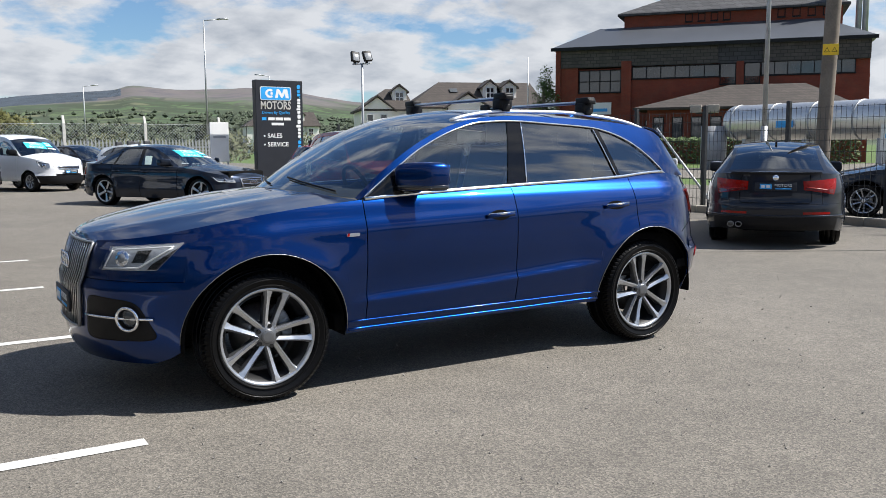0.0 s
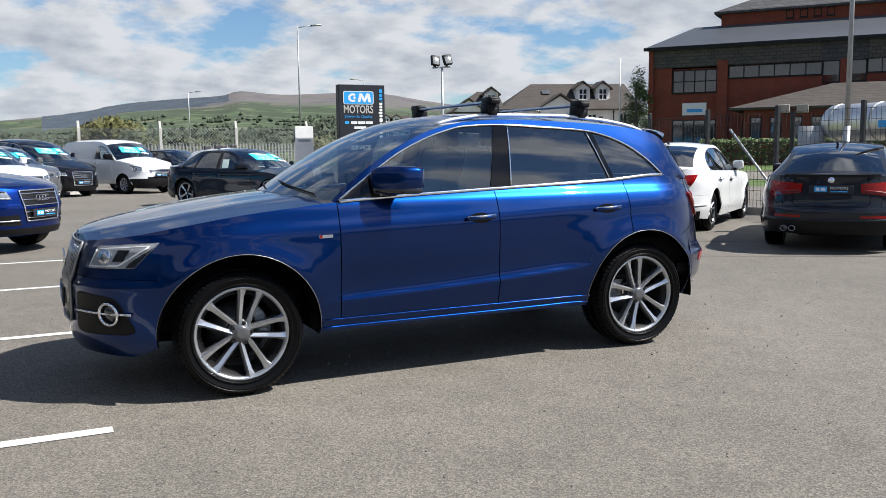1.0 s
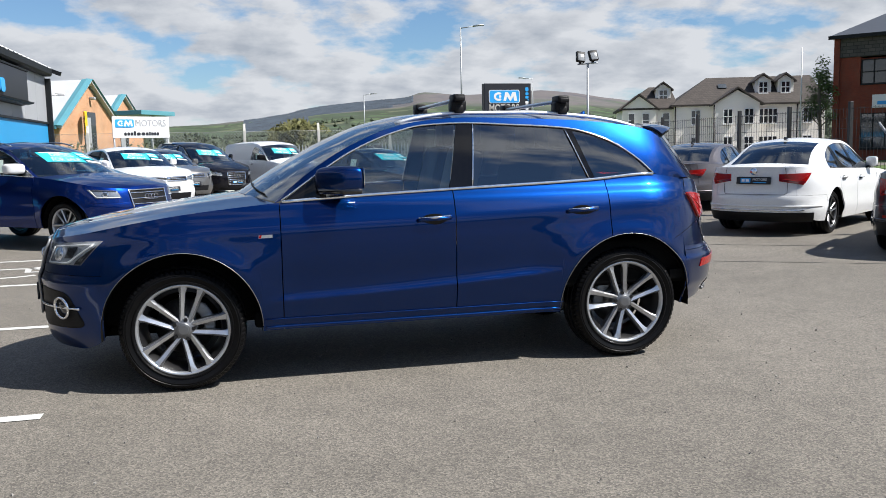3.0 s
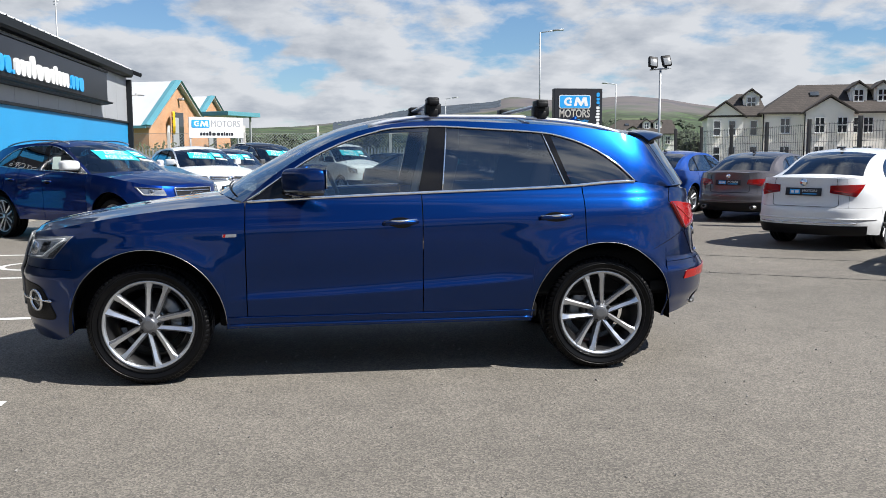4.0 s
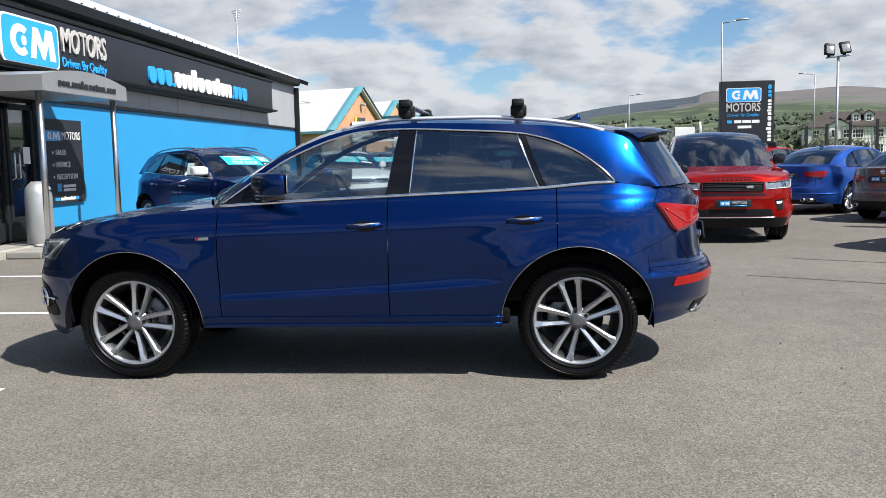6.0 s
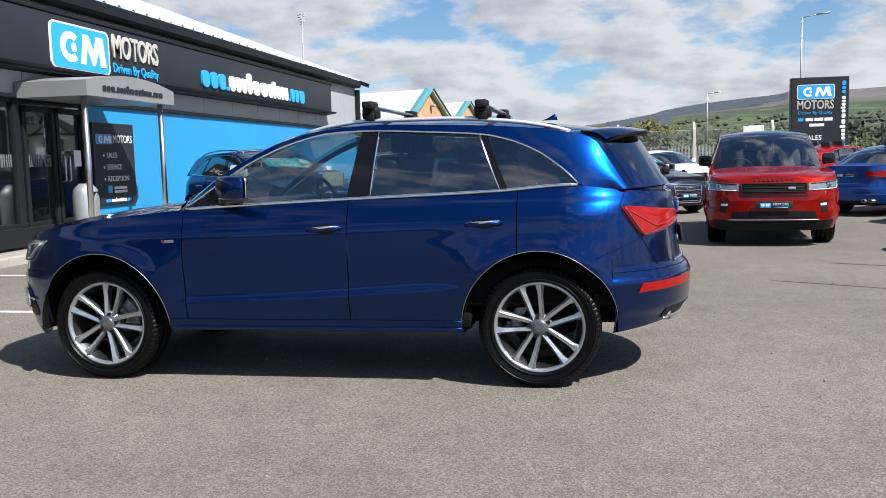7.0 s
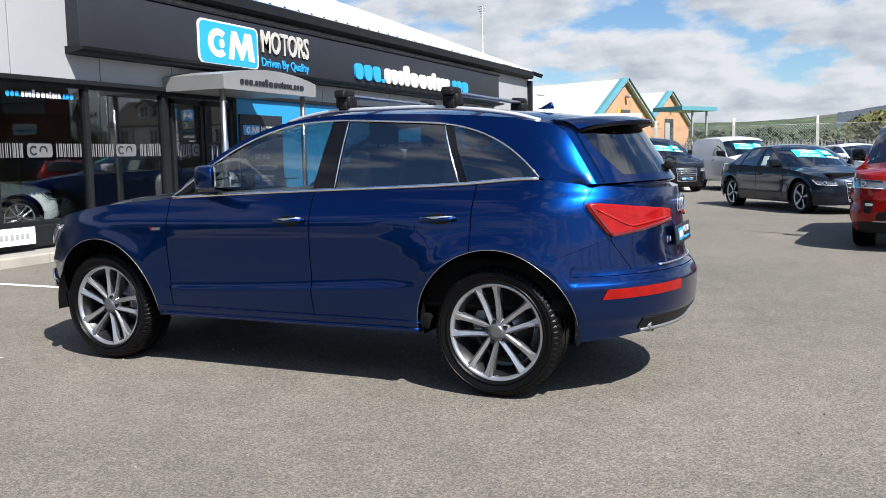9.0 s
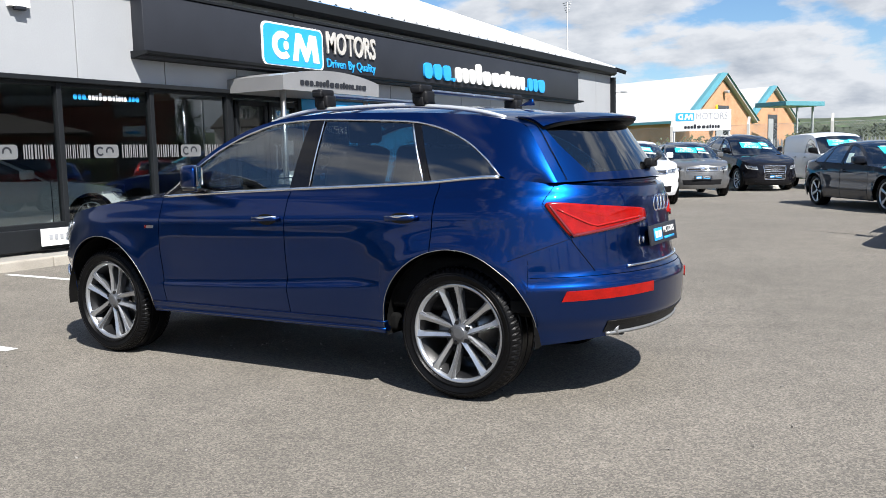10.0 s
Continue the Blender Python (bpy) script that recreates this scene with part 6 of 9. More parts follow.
# blue wall and plinth
part("blue_wall", bm_box(WX - 0.12, (8.44 + Y1) / 2, 1.40, 0.24, Y1 - 8.44, 2.28, 0.01), M["wall_blue"], show, smooth=False)
part("lintel_trim", bm_box(WX - 0.06, (Y0 + Y1) / 2, 2.535, 0.24, Y1 - Y0, 0.07, 0.01), M["cladding_dark"], show, smooth=False)
part("plinth", bm_box(WX - 0.09, (8.44 + Y1) / 2, 0.13, 0.24, Y1 - 8.44, 0.26, 0.01), M["cladding_dark"], show, smooth=False)
part("corner_post", bm_box(WX + 0.02, Y1 - 0.06, 2.02, 0.30, 0.14, 4.04, 0.01), M["cladding_dark"], show, smooth=False)
part("end_wall", bm_box(-11.95, Y1 - 0.15, 2.1, 11.9, 0.2, 4.2), M["cladding"], show, smooth=False)
# eaves gutter and white roof
bm = bmesh.new()
prism(bm, [(-5.98, 4.10), (-5.70, 4.10), (-5.64, 4.16), (-5.64, 4.34), (-5.98, 4.38)], Y1 - Y0 + 0.1, Matrix.Translation((0, Y1 - 0.15, 0)) @ Matrix.Rotation(radians(90), 4, "X"))
part("eaves_gutter", bm, M["cladding_dark"], show, smooth=False)
bm = bmesh.new()
rows = 84
for i in range(rows):
    ya = Y0 - 0.2 + (Y1 - Y0 + 0.05) * i / rows
    yb = Y0 - 0.2 + (Y1 - Y0 + 0.05) * (i + 0.72) / rows
    yc = Y0 - 0.2 + (Y1 - Y0 + 0.05) * (i + 0.86) / rows
    yd = Y0 - 0.2 + (Y1 - Y0 + 0.05) * (i + 1) / rows
    for (p, q, h0, h1) in ((ya, yb, 0, 0), (yb, yc, 0, 0.04), (yc, yd, 0.04, 0)):
        bm.faces.new([bm.verts.new(v) for v in ((-5.66, p, 4.36 + h0), (-5.66, q, 4.36 + h1), (-17, q, 8.81 + h1), (-17, p, 8.81 + h0))])
part("roof", bm, M["roof_white"], show, "white profiled sheet roof", smooth=False)
part("roof_verge", bm_box(-11.2, Y1 + 0.2, 6.47, 12.4, 0.12, 0.14, 0.0, m=Matrix.Rotation(radians(21.4), 4, "Y")), M["cladding_dark"], show, smooth=False)
# sign board with its lower ledge
part("sign_board", bm_box(FX - 0.13, (4.45 + 22.2) / 2, 3.43, 0.26, 17.75, 0.97, 0.012), M["sign_dark"], show, "charcoal sign board")
bm = bmesh.new()
prism(bm, [(FX - 0.28, 2.93), (FX + 0.10, 2.99), (FX + 0.12, 3.03), (FX - 0.28, 3.05)], 18.0, Matrix.Translation((0, 22.4, 0)) @ Matrix.Rotation(radians(90), 4, "X"))
part("sign_ledge", bm, M["cladding_dark"], show, smooth=False)
part("sign_cap", bm_box(FX - 0.14, 13.35, 3.945, 0.32, 17.9, 0.05, 0.01), M["cladding_dark"], show, smooth=False)


def rounded(w, h, r, n=6):
    pts = []
    for cx, cy, a0 in ((w / 2 - r, h / 2 - r, 0), (-w / 2 + r, h / 2 - r, 90), (-w / 2 + r, -h / 2 + r, 180), (w / 2 - r, -h / 2 + r, 270)):
        pts += [(cx + r * math.cos(radians(a0 + 90 * k / n)), cy + r * math.sin(radians(a0 + 90 * k / n))) for k in range(n + 1)]
    return pts


def arc_strip(cx, cy, r0, r1, a0, a1, n=14):
    return [(cx + r1 * math.cos(radians(a)), cy + r1 * math.sin(radians(a))) for a in steps(a0, a1, n)] + [(cx + r0 * math.cos(radians(a)), cy + r0 * math.sin(radians(a))) for a in steps(a1, a0, n)]


def house_mark(parent, m, w, h, edge=True, depth=0.03, blue="sign_blue"):
    """The trader's mark as plain shapes: a blue tablet with a white open ring, a dot and a zigzag."""
    ob = new("trade_mark")
    ob.parent = parent
    ob.matrix_basis = m
    r = min(w, h) * 0.16
    if edge:
        bm = bmesh.new()
        prism(bm, rounded(w, h, r), depth)
        part("mark_edge", bm, M["sign_white"], ob, smooth=False)
    bm = bmesh.new()
    prism(bm, rounded(w * 0.955, h * 0.92, r * 0.9), depth * 1.25)
    part("mark_field", bm, M[blue], ob, smooth=False)
    bm = bmesh.new()
    prism(bm, [(x * 1.12, y) for x, y in arc_strip(-w * 0.17, 0, h * 0.17, h * 0.33, 48, 312)], depth * 1.6)
    part("mark_ring", bm, M["sign_white"], ob, smooth=False)
    bm = bmesh.new()
    prism(bm, rounded(w * 0.075, h * 0.2, w * 0.03), depth * 1.6, Matrix.Translation((-w * 0.135, 0, 0)))
    part("mark_dot", bm, M["sign_white"], ob, smooth=False)
    bm = bmesh.new()
    t, x0, y0, y1 = w * 0.085, -w * 0.03, -h * 0.33, h * 0.33
    x1 = w * 0.40
    xm = (x0 + x1) / 2
    prism(bm, [(x0, y0), (x0 + w * 0.06, y1), (x0 + w * 0.06 + t, y1), (xm + w * 0.015, -h * 0.02), (x1 - w * 0.06 - t, y1), (x1 - w * 0.03, y1), (x1 + w * 0.02, y0), (x1 - t, y0), (x1 - t - w * 0.02, h * 0.03), (xm + w * 0.03, y0), (xm - w * 0.01, y0), (x0 + t + w * 0.03, h * 0.03), (x0 + t, y0)], depth * 1.6)
    part("mark_zigzag", bm, M["sign_white"], ob, smooth=False)
    return ob


def name_bars(parent, m, width, high, mats, depth=0.02, tail=True):
    """A trading name as plain bars: low and tall bars of the size of its letters."""
    ob = new("name_bars")
    ob.parent = parent
    ob.matrix_basis = m
    pat = "www.cxndmmxtxrs.cxm" if tail else "cxndmmxtxrs"
    wide = {"w": 1.25, "m": 1.5, ".": 0.5, "t": 0.7, "r": 0.75}
    tall = {".": 0.17, "d": 1.0, "t": 0.88}
    step = width / sum(wide.get(ch, 1.0) for ch in pat)
    x = -width / 2
    for i, ch in enumerate(pat):
        cell, hgt = step * wide.get(ch, 1.0), high * tall.get(ch, 0.70)
        blue = tail and (i < 4 or i > len(pat) - 5)
        ww = cell * 0.80
        bm = bmesh.new()
        prism(bm, [(x0_ + x + cell / 2, y0_ - high / 2 + hgt / 2) for x0_, y0_ in rounded(ww, hgt, min(ww, hgt) * 0.34, 3)], depth)
        part("name_bar", bm, M[mats[1] if blue else mats[0]], ob, smooth=False)
        x += cell
    return ob


house_mark(show, on_wall(FX + 0.005, 7.93, 3.42), 1.74, 0.78, True, 0.022)
words("MOTORS", 0.42, M["letters"], show, on_wall(FX + 0.012, 9.76, 3.58), 0.02, "raised_lettering", width=1.66, bold=0.028)
words("Driven By Quality", 0.17, M["sign_blue"], show, on_wall(FX + 0.010, 9.76, 3.20), 0.008, "lettering", width=1.66, bold=0.015)
name_bars(show, on_wall(FX + 0.004, 15.95, 3.40), 6.95, 0.52, ("sign_white", "sign_blue"), 0.05)
# glass front
mull = [-12.4, -9.3, -6.2, -3.1, -0.2, 1.45, 3.12, 4.78, 6.50, 8.42]
for a, b in zip(mull, mull[1:]):
    w = thing("shop_window", "tall dark-framed shop window with a white strip band", "window", None, "shop windows", "structure")
    part("pane", bm_box(GX, (a + b) / 2, 1.5, 0.012, b - a - 0.05, 2.0), M["shopglass"], w, smooth=False).visible_shadow = False
    part("top_rail", bm_box(GX, (a + b) / 2, 2.475, 0.09, b - a, 0.06, 0.008), M["cladding_dark"], w, smooth=False)
    part("bottom_rail", bm_box(GX, (a + b) / 2, 0.475, 0.10, b - a, 0.09, 0.008), M["cladding_dark"], w, smooth=False)
    part("mullion", bm_box(GX + 0.004, b, 1.475, 0.12, 0.085 if b < 6 else 0.15, 2.05, 0.01), M["cladding_dark"], w, smooth=False)
    # band of white uprights on the glass with a mark in the middle
    if b - a > 1.2:
        yy = a + 0.09
        rr = random.Random(int(a * 10))
        while yy < b - 0.1:
            if abs(yy - (a + b) / 2 + 0.05) > 0.27:
                ww = rr.choice((0.014, 0.02, 0.028))
                part("band_strip", bm_box(GX + 0.009, yy, 1.52, 0.004, ww, 0.20), M["frost"], w, smooth=False)
                yy += ww + rr.choice((0.016, 0.022, 0.03))
            else:
                yy += 0.05
        bm = bmesh.new()
        prism(bm, rounded(0.44, 0.20, 0.05), 0.003, on_wall(GX + 0.007, (a + b) / 2 - 0.05, 1.52))
        part("band_mark", bm, M["frost"], w, smooth=False)
        bm = bmesh.new()
        for dx in (-0.11, 0.06):
            prism(bm, arc_strip(dx, 0, 0.045, 0.07, 40 if dx < 0 else -20, 320 if dx < 0 else 200), 0.004, on_wall(GX + 0.010, (a + b) / 2 - 0.05, 1.52))
        part("band_mark_sign", bm, M["sign_dark"], w, smooth=False)
for yc in (3.98,):
    name_bars(show, on_wall(GX + 0.008, yc, 2.33), 1.2, 0.11, ("sign_white", "sign_blue"), 0.003)
part("window_plinth", bm_box(GX + 0.03, (-12.4 + 8.42) / 2, 0.30, 0.18, 20.82, 0.30, 0.01), M["cladding_dark"], show, smooth=False)
# glazed entrance door with a loop handle
door = thing("entrance_door", "dark-framed glazed entrance door with a steel loop handle", "door", None, "", "structure")
for ya, yb in ((6.62, 7.45), (7.49, 8.30)):
    for (cy, cz, sy, sz) in (((ya + yb) / 2, 2.36, yb - ya, 0.09), ((ya + yb) / 2, 0.28, yb - ya, 0.16), (ya + 0.04, 1.32, 0.08, 2.15), (yb - 0.04, 1.32, 0.08, 2.15)):
        part("door_rail", bm_box(GX + 0.05, cy, cz, 0.06, sy, sz, 0.006), M["cladding_dark"], door, smooth=False)
bm = bmesh.new()
sweep(bm, [(GX + 0.08, 7.58, 1.15), (GX + 0.14, 7.58, 1.18), (GX + 0.14, 7.58, 1.58), (GX + 0.08, 7.58, 1.61)], 0.03, 0.03, 8, up=Vector((0, 1, 0)))
sweep(bm, [(GX + 0.08, 7.72, 1.15), (GX + 0.14, 7.72, 1.18), (GX + 0.14, 7.72, 1.58), (GX + 0.08, 7.72, 1.61)], 0.03, 0.03, 8, up=Vector((0, 1, 0)))
part("door_handle", bm, M["satin"], door)
part("notice", bm_box(GX + 0.09, 8.02, 1.55, 0.004, 0.2, 0.28), M["sign_white"], door, smooth=False)
# arched canopy on two steel posts
can = thing("entrance_canopy", "silver arched entrance canopy on two steel posts", "canopy")
bm = bmesh.new()
top = [(u, 2.74 + 0.15 * (1 - (2 * u / 2.8 - 1) ** 2)) for u in steps(0, 2.8, 16)]
outline = [(0, 2.50)] + top + [(2.8, 2.50)]
prism(bm, outline, 1.35, Matrix(((0, 0, 1, -5.98), (1, 0, 0, 6.44), (0, 1, 0, 0), (0, 0, 0, 1))))
for v in bm.verts:
    if v.co.x < -5.5:
        v.co.y = 6.44 + (v.co.y - 6.44) * 0.79
part("canopy_hood", bm, M["canopy_silver"], can, smooth=False)
name_bars(can, on_wall(-4.625, 7.84, 2.66), 1.95, 0.13, ("sign_dark", "sign_dark"), 0.01)
for y in (6.62, 9.02):
    bm = bm_cyl((-4.80, y, 0.10), (-4.80, y, 2.52), 0.048, n=18)
    cyl(bm, (-4.80, y, 0.10), (-4.80, y, 0.13), 0.09, n=18)
    part("canopy_post", bm, M["satin"], can)
# services board on the blue wall
brd = thing("services_board", "black services board with white lettering on the blue wall", "sign")
part("board", bm_box(WX + 0.03, 9.15, 1.44, 0.05, 1.40, 1.52, 0.008), M["sign_dark"], brd, smooth=False)
house_mark(brd, on_wall(WX + 0.056, 8.80, 1.90), 0.56, 0.20, False, 0.006)
words("MOTORS", 0.15, M["sign_white"], brd, on_wall(WX + 0.060, 9.44, 1.90), 0.003, width=0.66)
for i, tx in enumerate(("SALES", "SERVICE", "RECEPTION")):
    words(tx, 0.10, M["sign_white"], brd, on_wall(WX + 0.060, 8.86, 1.60 - 0.22 * i), 0.003, align="LEFT")
    part("bullet", bm_box(WX + 0.058, 8.77, 1.60 - 0.22 * i, 0.006, 0.04, 0.04, 0.002), M["sign_white"], brd)
part("panel_mark", bm_box(WX + 0.058, 8.92, 0.97, 0.006, 0.14, 0.14, 0.002), M["sign_blue"], brd)
part("panel_bar", bm_box(WX + 0.058, 9.28, 0.99, 0.006, 0.44, 0.05, 0.002), M["sign_white"], brd)
part("panel_bar", bm_box(WX + 0.058, 9.28, 0.92, 0.006, 0.44, 0.05, 0.002), M["sign_white"], brd)
name_bars(brd, on_wall(WX + 0.056, 9.2, 0.77), 0.9, 0.08, ("sign_white", "sign_blue"), 0.004)
# small wall things
al = thing("alarm_box", "white burglar alarm box on grey cladding", "alarm box")
bm = bmesh.new()
prism(bm, [(-0.15, -0.16), (0.15, -0.16), (0.13, 0.10), (0.04, 0.18), (-0.04, 0.18), (-0.13, 0.10)], 0.09, on_wall(WX, 2.55, 3.62))
part("alarm_cover", bm, M["sign_white"], al, smooth=False)
part("alarm_lens", bm_box(WX + 0.07, 2.55, 3.44, 0.08, 0.16, 0.05, 0.01), M["sign_dark"], al)
pk = thing("parking_sign", "low white parking sign with grey bars by the window", "sign")
part("sign_face", bm_box(-5.72, 3.02, 0.335, 0.03, 0.95, 0.24, 0.004), M["sign_white"], pk, smooth=False)
for k in range(9):
    part("text_bar", bm_box(-5.700, 2.68 + 0.085 * k, 0.335, 0.006, 0.05, 0.07), M["cladding"], pk, smooth=False)
ant = thing("roof_aerial", "thin grey aerial mast above the roof", "aerial")
bm = bm_cyl((-9.42, 30.5, 0), (-9.42, 30.5, 7.75), 0.045, 0.03, 8)
part("mast", bm, M["galv"], ant)
bm = bmesh.new()
for k in range(5):
    cyl(bm, (-9.62 + 0.03 * k, 30.5, 7.7 - 0.10 * k), (-9.2 - 0.03 * k, 30.5, 7.76 - 0.10 * k), 0.014, n=6)
part("aerial_array", bm, M["galv"], ant)
lampw = thing("wall_camera", "small white camera on the wall corner", "camera")
part("housing", bm_box(-5.5, 26.32, 3.55, 0.32, 0.12, 0.12, 0.03), M["sign_white"], lampw)
part("arm", bm_cyl((-5.75, 26.2, 3.5), (-5.5, 26.32, 3.52), 0.02), M["sign_white"], lampw)
bin_ = thing("litter_bin", "grey steel litter bin beside the entrance", "bin")
bm = bmesh.new()
r_ = [(0.20, 0.12), (0.21, 0.14), (0.21, 0.92), (0.19, 1.02), (0.10, 1.12), (0.0, 1.14)]
ringz = [[bm.verts.new((-5.3 + r * math.cos(TAU * k / 20), 7.27 + r * math.sin(TAU * k / 20), z)) for k in range(20)] for r, z in r_[:-1]]
for a, b in zip(ringz, ringz[1:]):
    for k in range(20):
        bm.faces.new((a[k], a[(k + 1) % 20], b[(k + 1) % 20], b[k]))
bm.faces.new(ringz[-1])
bm.faces.new(ringz[0][::-1])
part("bin_body", bm, M["galv"], bin_)
part("bin_slot", bm_box(-5.13, 7.27, 0.94, 0.06, 0.22, 0.09, 0.01), M["black"], bin_)
# rooms behind the glass
flat("showroom_floor", -16, -16, GX - 0.02, 8.5, 0.16, M["carpet"], "grey showroom floor", "floor", 0.1)
tagged(part("wall_back", bm_box(-16.1, -3.8, 1.4, 0.2, 25, 2.8), M["plaster"], None, "", False), "grey showroom back wall", "wall", kind="structure")
tagged(part("wall_inner", bm_box(-11, 8.62, 1.4, 10, 0.2, 2.8), M["plaster"], None, "", False), "grey showroom side wall", "wall", kind="structure")
tagged(part("wall_end", bm_box(-11, -16.1, 2.2, 10.4, 0.2, 4.4), M["plaster"], None, "", False), "grey showroom end wall", "wall", kind="structure")
tagged(part("ceiling", bm_box(-11.1, -3.8, 2.72, 9.8, 25, 0.1), M["ceiling"], None, "", False), "white showroom ceiling", "ceiling", kind="structure")
# pavement and kerb
pav = flat("pavement", -6.0, Y0, -5.26, Y1, 0.11, M["paving"], "pale concrete pavement along the showroom", "pavement", 0.12)
y = Y0
kp = thing("kerb", "pale concrete kerb edging the showroom pavement", "kerb", None, "", "structure")
me_ = None
while y < Y1:
    if me_ is None:
        ob = part("kerb_stone", bm_box(0, 0, 0, 0.13, 0.905, 0.16, 0.015), M["kerb"], kp, smooth=False)
        me_ = ob.data
    else:
        ob = new("kerb_stone", me_)
        ob.parent = kp
    ob.location = (-5.20, y + 0.46, 0.045)
    y += 0.915

tagged(part("entrance_pad", bm_box(-4.86, 7.8, 0.055, 0.55, 3.6, 0.11, 0.02), M["paving"], None, "", False), "raised concrete pad below the canopy posts", "pavement", kind="structure")

# plain wall closing the lot behind the walk
tagged(part("wall_south", bm_box(-4, -27.0, 1.0, 64, 0.3, 2.0), M["cladding"], None, "", False), "plain low grey wall at the end of the lot", "wall", kind="structure")

# ---------------------------------------------------------------- the other cars on the lot
def put(x, y, heading, z=0.0):
    """Front axle at x, y; nose towards heading (degrees from +x)."""
    return pose(x, y, z, 0, 0, heading + 180)


def from_rear(x, y, heading, wb, z=0.0):
    a = radians(heading)
    return put(x + wb * math.cos(a), y + wb * math.sin(a), heading, z)


SED_HEAD = ((-0.33, 0.715), (0.33, 0.66), (0.30, 0.575), (-0.46, 0.60))
SED_TAIL = ((3.55, 0.90), (2.78, 0.88), (2.78, 0.765), (3.62, 0.735))
SED_GR = (0.17, 0.30, 0.665, 0.8)

# dark grey saloon seen from behind
S1 = shape(scaled(SEDAN, 1.0, 1.0, 1.0))
b1 = build_car("saloon_car", "dark grey saloon car with red tail lights, parked by the fence", S1, "grey_paint", from_rear(8.92, 2.75, 38.0, 2.81), rims=("rim_dark", "rim_black", 5, True), sedan=True)
dress(b1, S1, SED_HEAD, ((3.46, 0.935), (2.80, 0.90), (2.80, 0.785), (3.55, 0.725)), SED_GR, (0.3, 0.2, 0.28, 0.9), False, None, "black", "gloss_black", 8, False, (0.42, 0.83), (0.62, 0.25, 0.42), (-0.55, -0.45))
for sd in (-1, 1):
    part("rear_reflector", patch(S1, [(S1.s_of(3.62, 0.5), 0.465), (2.80, 0.465), (2.80, 0.495), (S1.s_of(3.62, 0.5), 0.495)], 6, 2, 0.006, 0.01, sd), M["lamp_red"], b1)
part("boot_spoiler", cpatch(S1, 0.42, 0.985, 1.02, 0.012, 0.03, rear=True), M["black"], b1)
c = S1.band(3, 0.945, -1)
part("rear_badge", bm_cyl(c + Vector((0.0, 0, 0)), c + Vector((0.02, 0, 0)), 0.04, n=20), M["chrome"], b1)

# white saloon
S2 = shape(scaled(SEDAN, 0.96, 0.98, 1.02, nr=2.8, chrome=False))
b2 = build_car("saloon_car", "white saloon car with a dark rear screen, parked by the fence", S2, "white", from_rear(8.62, 6.0, 35.0, 2.70), rims=("rim_dark", "rim_black", 5, True), sedan=True)
dress(b2, S2, ((-0.32, 0.73), (0.33, 0.675), (0.30, 0.59), (-0.44, 0.61)), ((3.36, 0.94), (2.80, 0.925), (2.81, 0.82), (3.48, 0.765)), SED_GR, None, False, None, "black", "chrome", 3, False, (0.42, 0.83), (0.66, 0.22, 0.36), None)
c = S2.band(3, 0.965, -1)
part("rear_badge", bm_cyl(c, c + Vector((0.02, 0, 0)), 0.052, n=20), M["chrome"], b2)
bm = bmesh.new()
sweep(bm, [S2.band(3 - abs(q) * 0.5, 0.395, 1 if q > 0 else -1, 0.01) for q in steps(-1, 1, 16)], 0.014, 0.016, 6)
part("bumper_strip", bm, M["chrome"], b2)

# grey-brown saloon
S3 = shape(scaled(SEDAN, 0.97, 0.985, 0.99, nr=2.2))
b3 = build_car("saloon_car", "grey-brown metallic saloon coupe with a smoked rear screen", S3, "bronze", from_rear(9.75, 10.88, 41.0, 2.72), rims=("rim_dark", "rim_black", 5, True), sedan=True)
dress(b3, S3, SED_HEAD, ((3.42, 0.88), (2.74, 0.86), (2.76, 0.77), (3.50, 0.735)), SED_GR, None, False, None, "black", "chrome", 2, False, (0.42, 0.80), (0.66, 0.24, 0.40), (-0.5, 0.5))
c = S3.band(3, 0.93, -1)
part("rear_badge", bm_cyl(c, c + Vector((0.02, 0, 0)), 0.045, n=20), M["chrome"], b3)

# bright blue saloon
S4 = shape(scaled(SEDAN, 1.03, 1.02, 1.01))
b4 = build_car("saloon_car", "bright blue metallic saloon car with a boot lip", S4, "blue3", from_rear(8.85, 13.5, 41.0, 2.89), rims=("rim_face", "rim_dark", 5, True), sedan=True)
dress(b4, S4, SED_HEAD, ((3.58, 0.92), (2.76, 0.90), (2.76, 0.80), (3.68, 0.77)), SED_GR, None, False, None, "black", "chrome", 6, False, (0.42, 0.83), (0.42, 0.25, 0.32), (-0.55, -0.4, 0.4, 0.55))

# a car outside the fence, and a red hatchback further back
b5b = build_car("saloon_car", "grey saloon car standing on the road outside", S2, "grey_paint", put(14.15, 4.75, 125.0), rims=("rim_face", "rim_dark", 5, True), sedan=True)
dress(b5b, S2, SED_HEAD, SED_TAIL, SED_GR, None, False, None, "black", "chrome", 3, False, (0.42, 0.80), None, None)

HATCH = scaled(SUV, 0.93, 0.96, 0.90, R=0.325, Ra=0.385, rim=0.225, tyre_w=0.215)
S6 = shape(HATCH)
b6 = build_car("hatchback_car", "red hatchback car behind the blue saloon", S6, "red", from_rear(8.35, 17.4, 41.0, 2.6), rims=("rim_face", "rim_dark", 5, False))
HAT_HEAD = ((-0.38, 0.815), (0.335, 0.785), (0.30, 0.685), (-0.51, 0.69))
HAT_TAIL = ((3.05, 0.97), (2.82, 0.93), (2.82, 0.84), (3.16, 0.80))
dress(b6, S6, HAT_HEAD, HAT_TAIL, (0.2, 0.42, 0.72, 0.9), None, False, None, "black", "chrome", 3, False, (0.45, 0.76), (0.6, 0.3, 0.4), None)

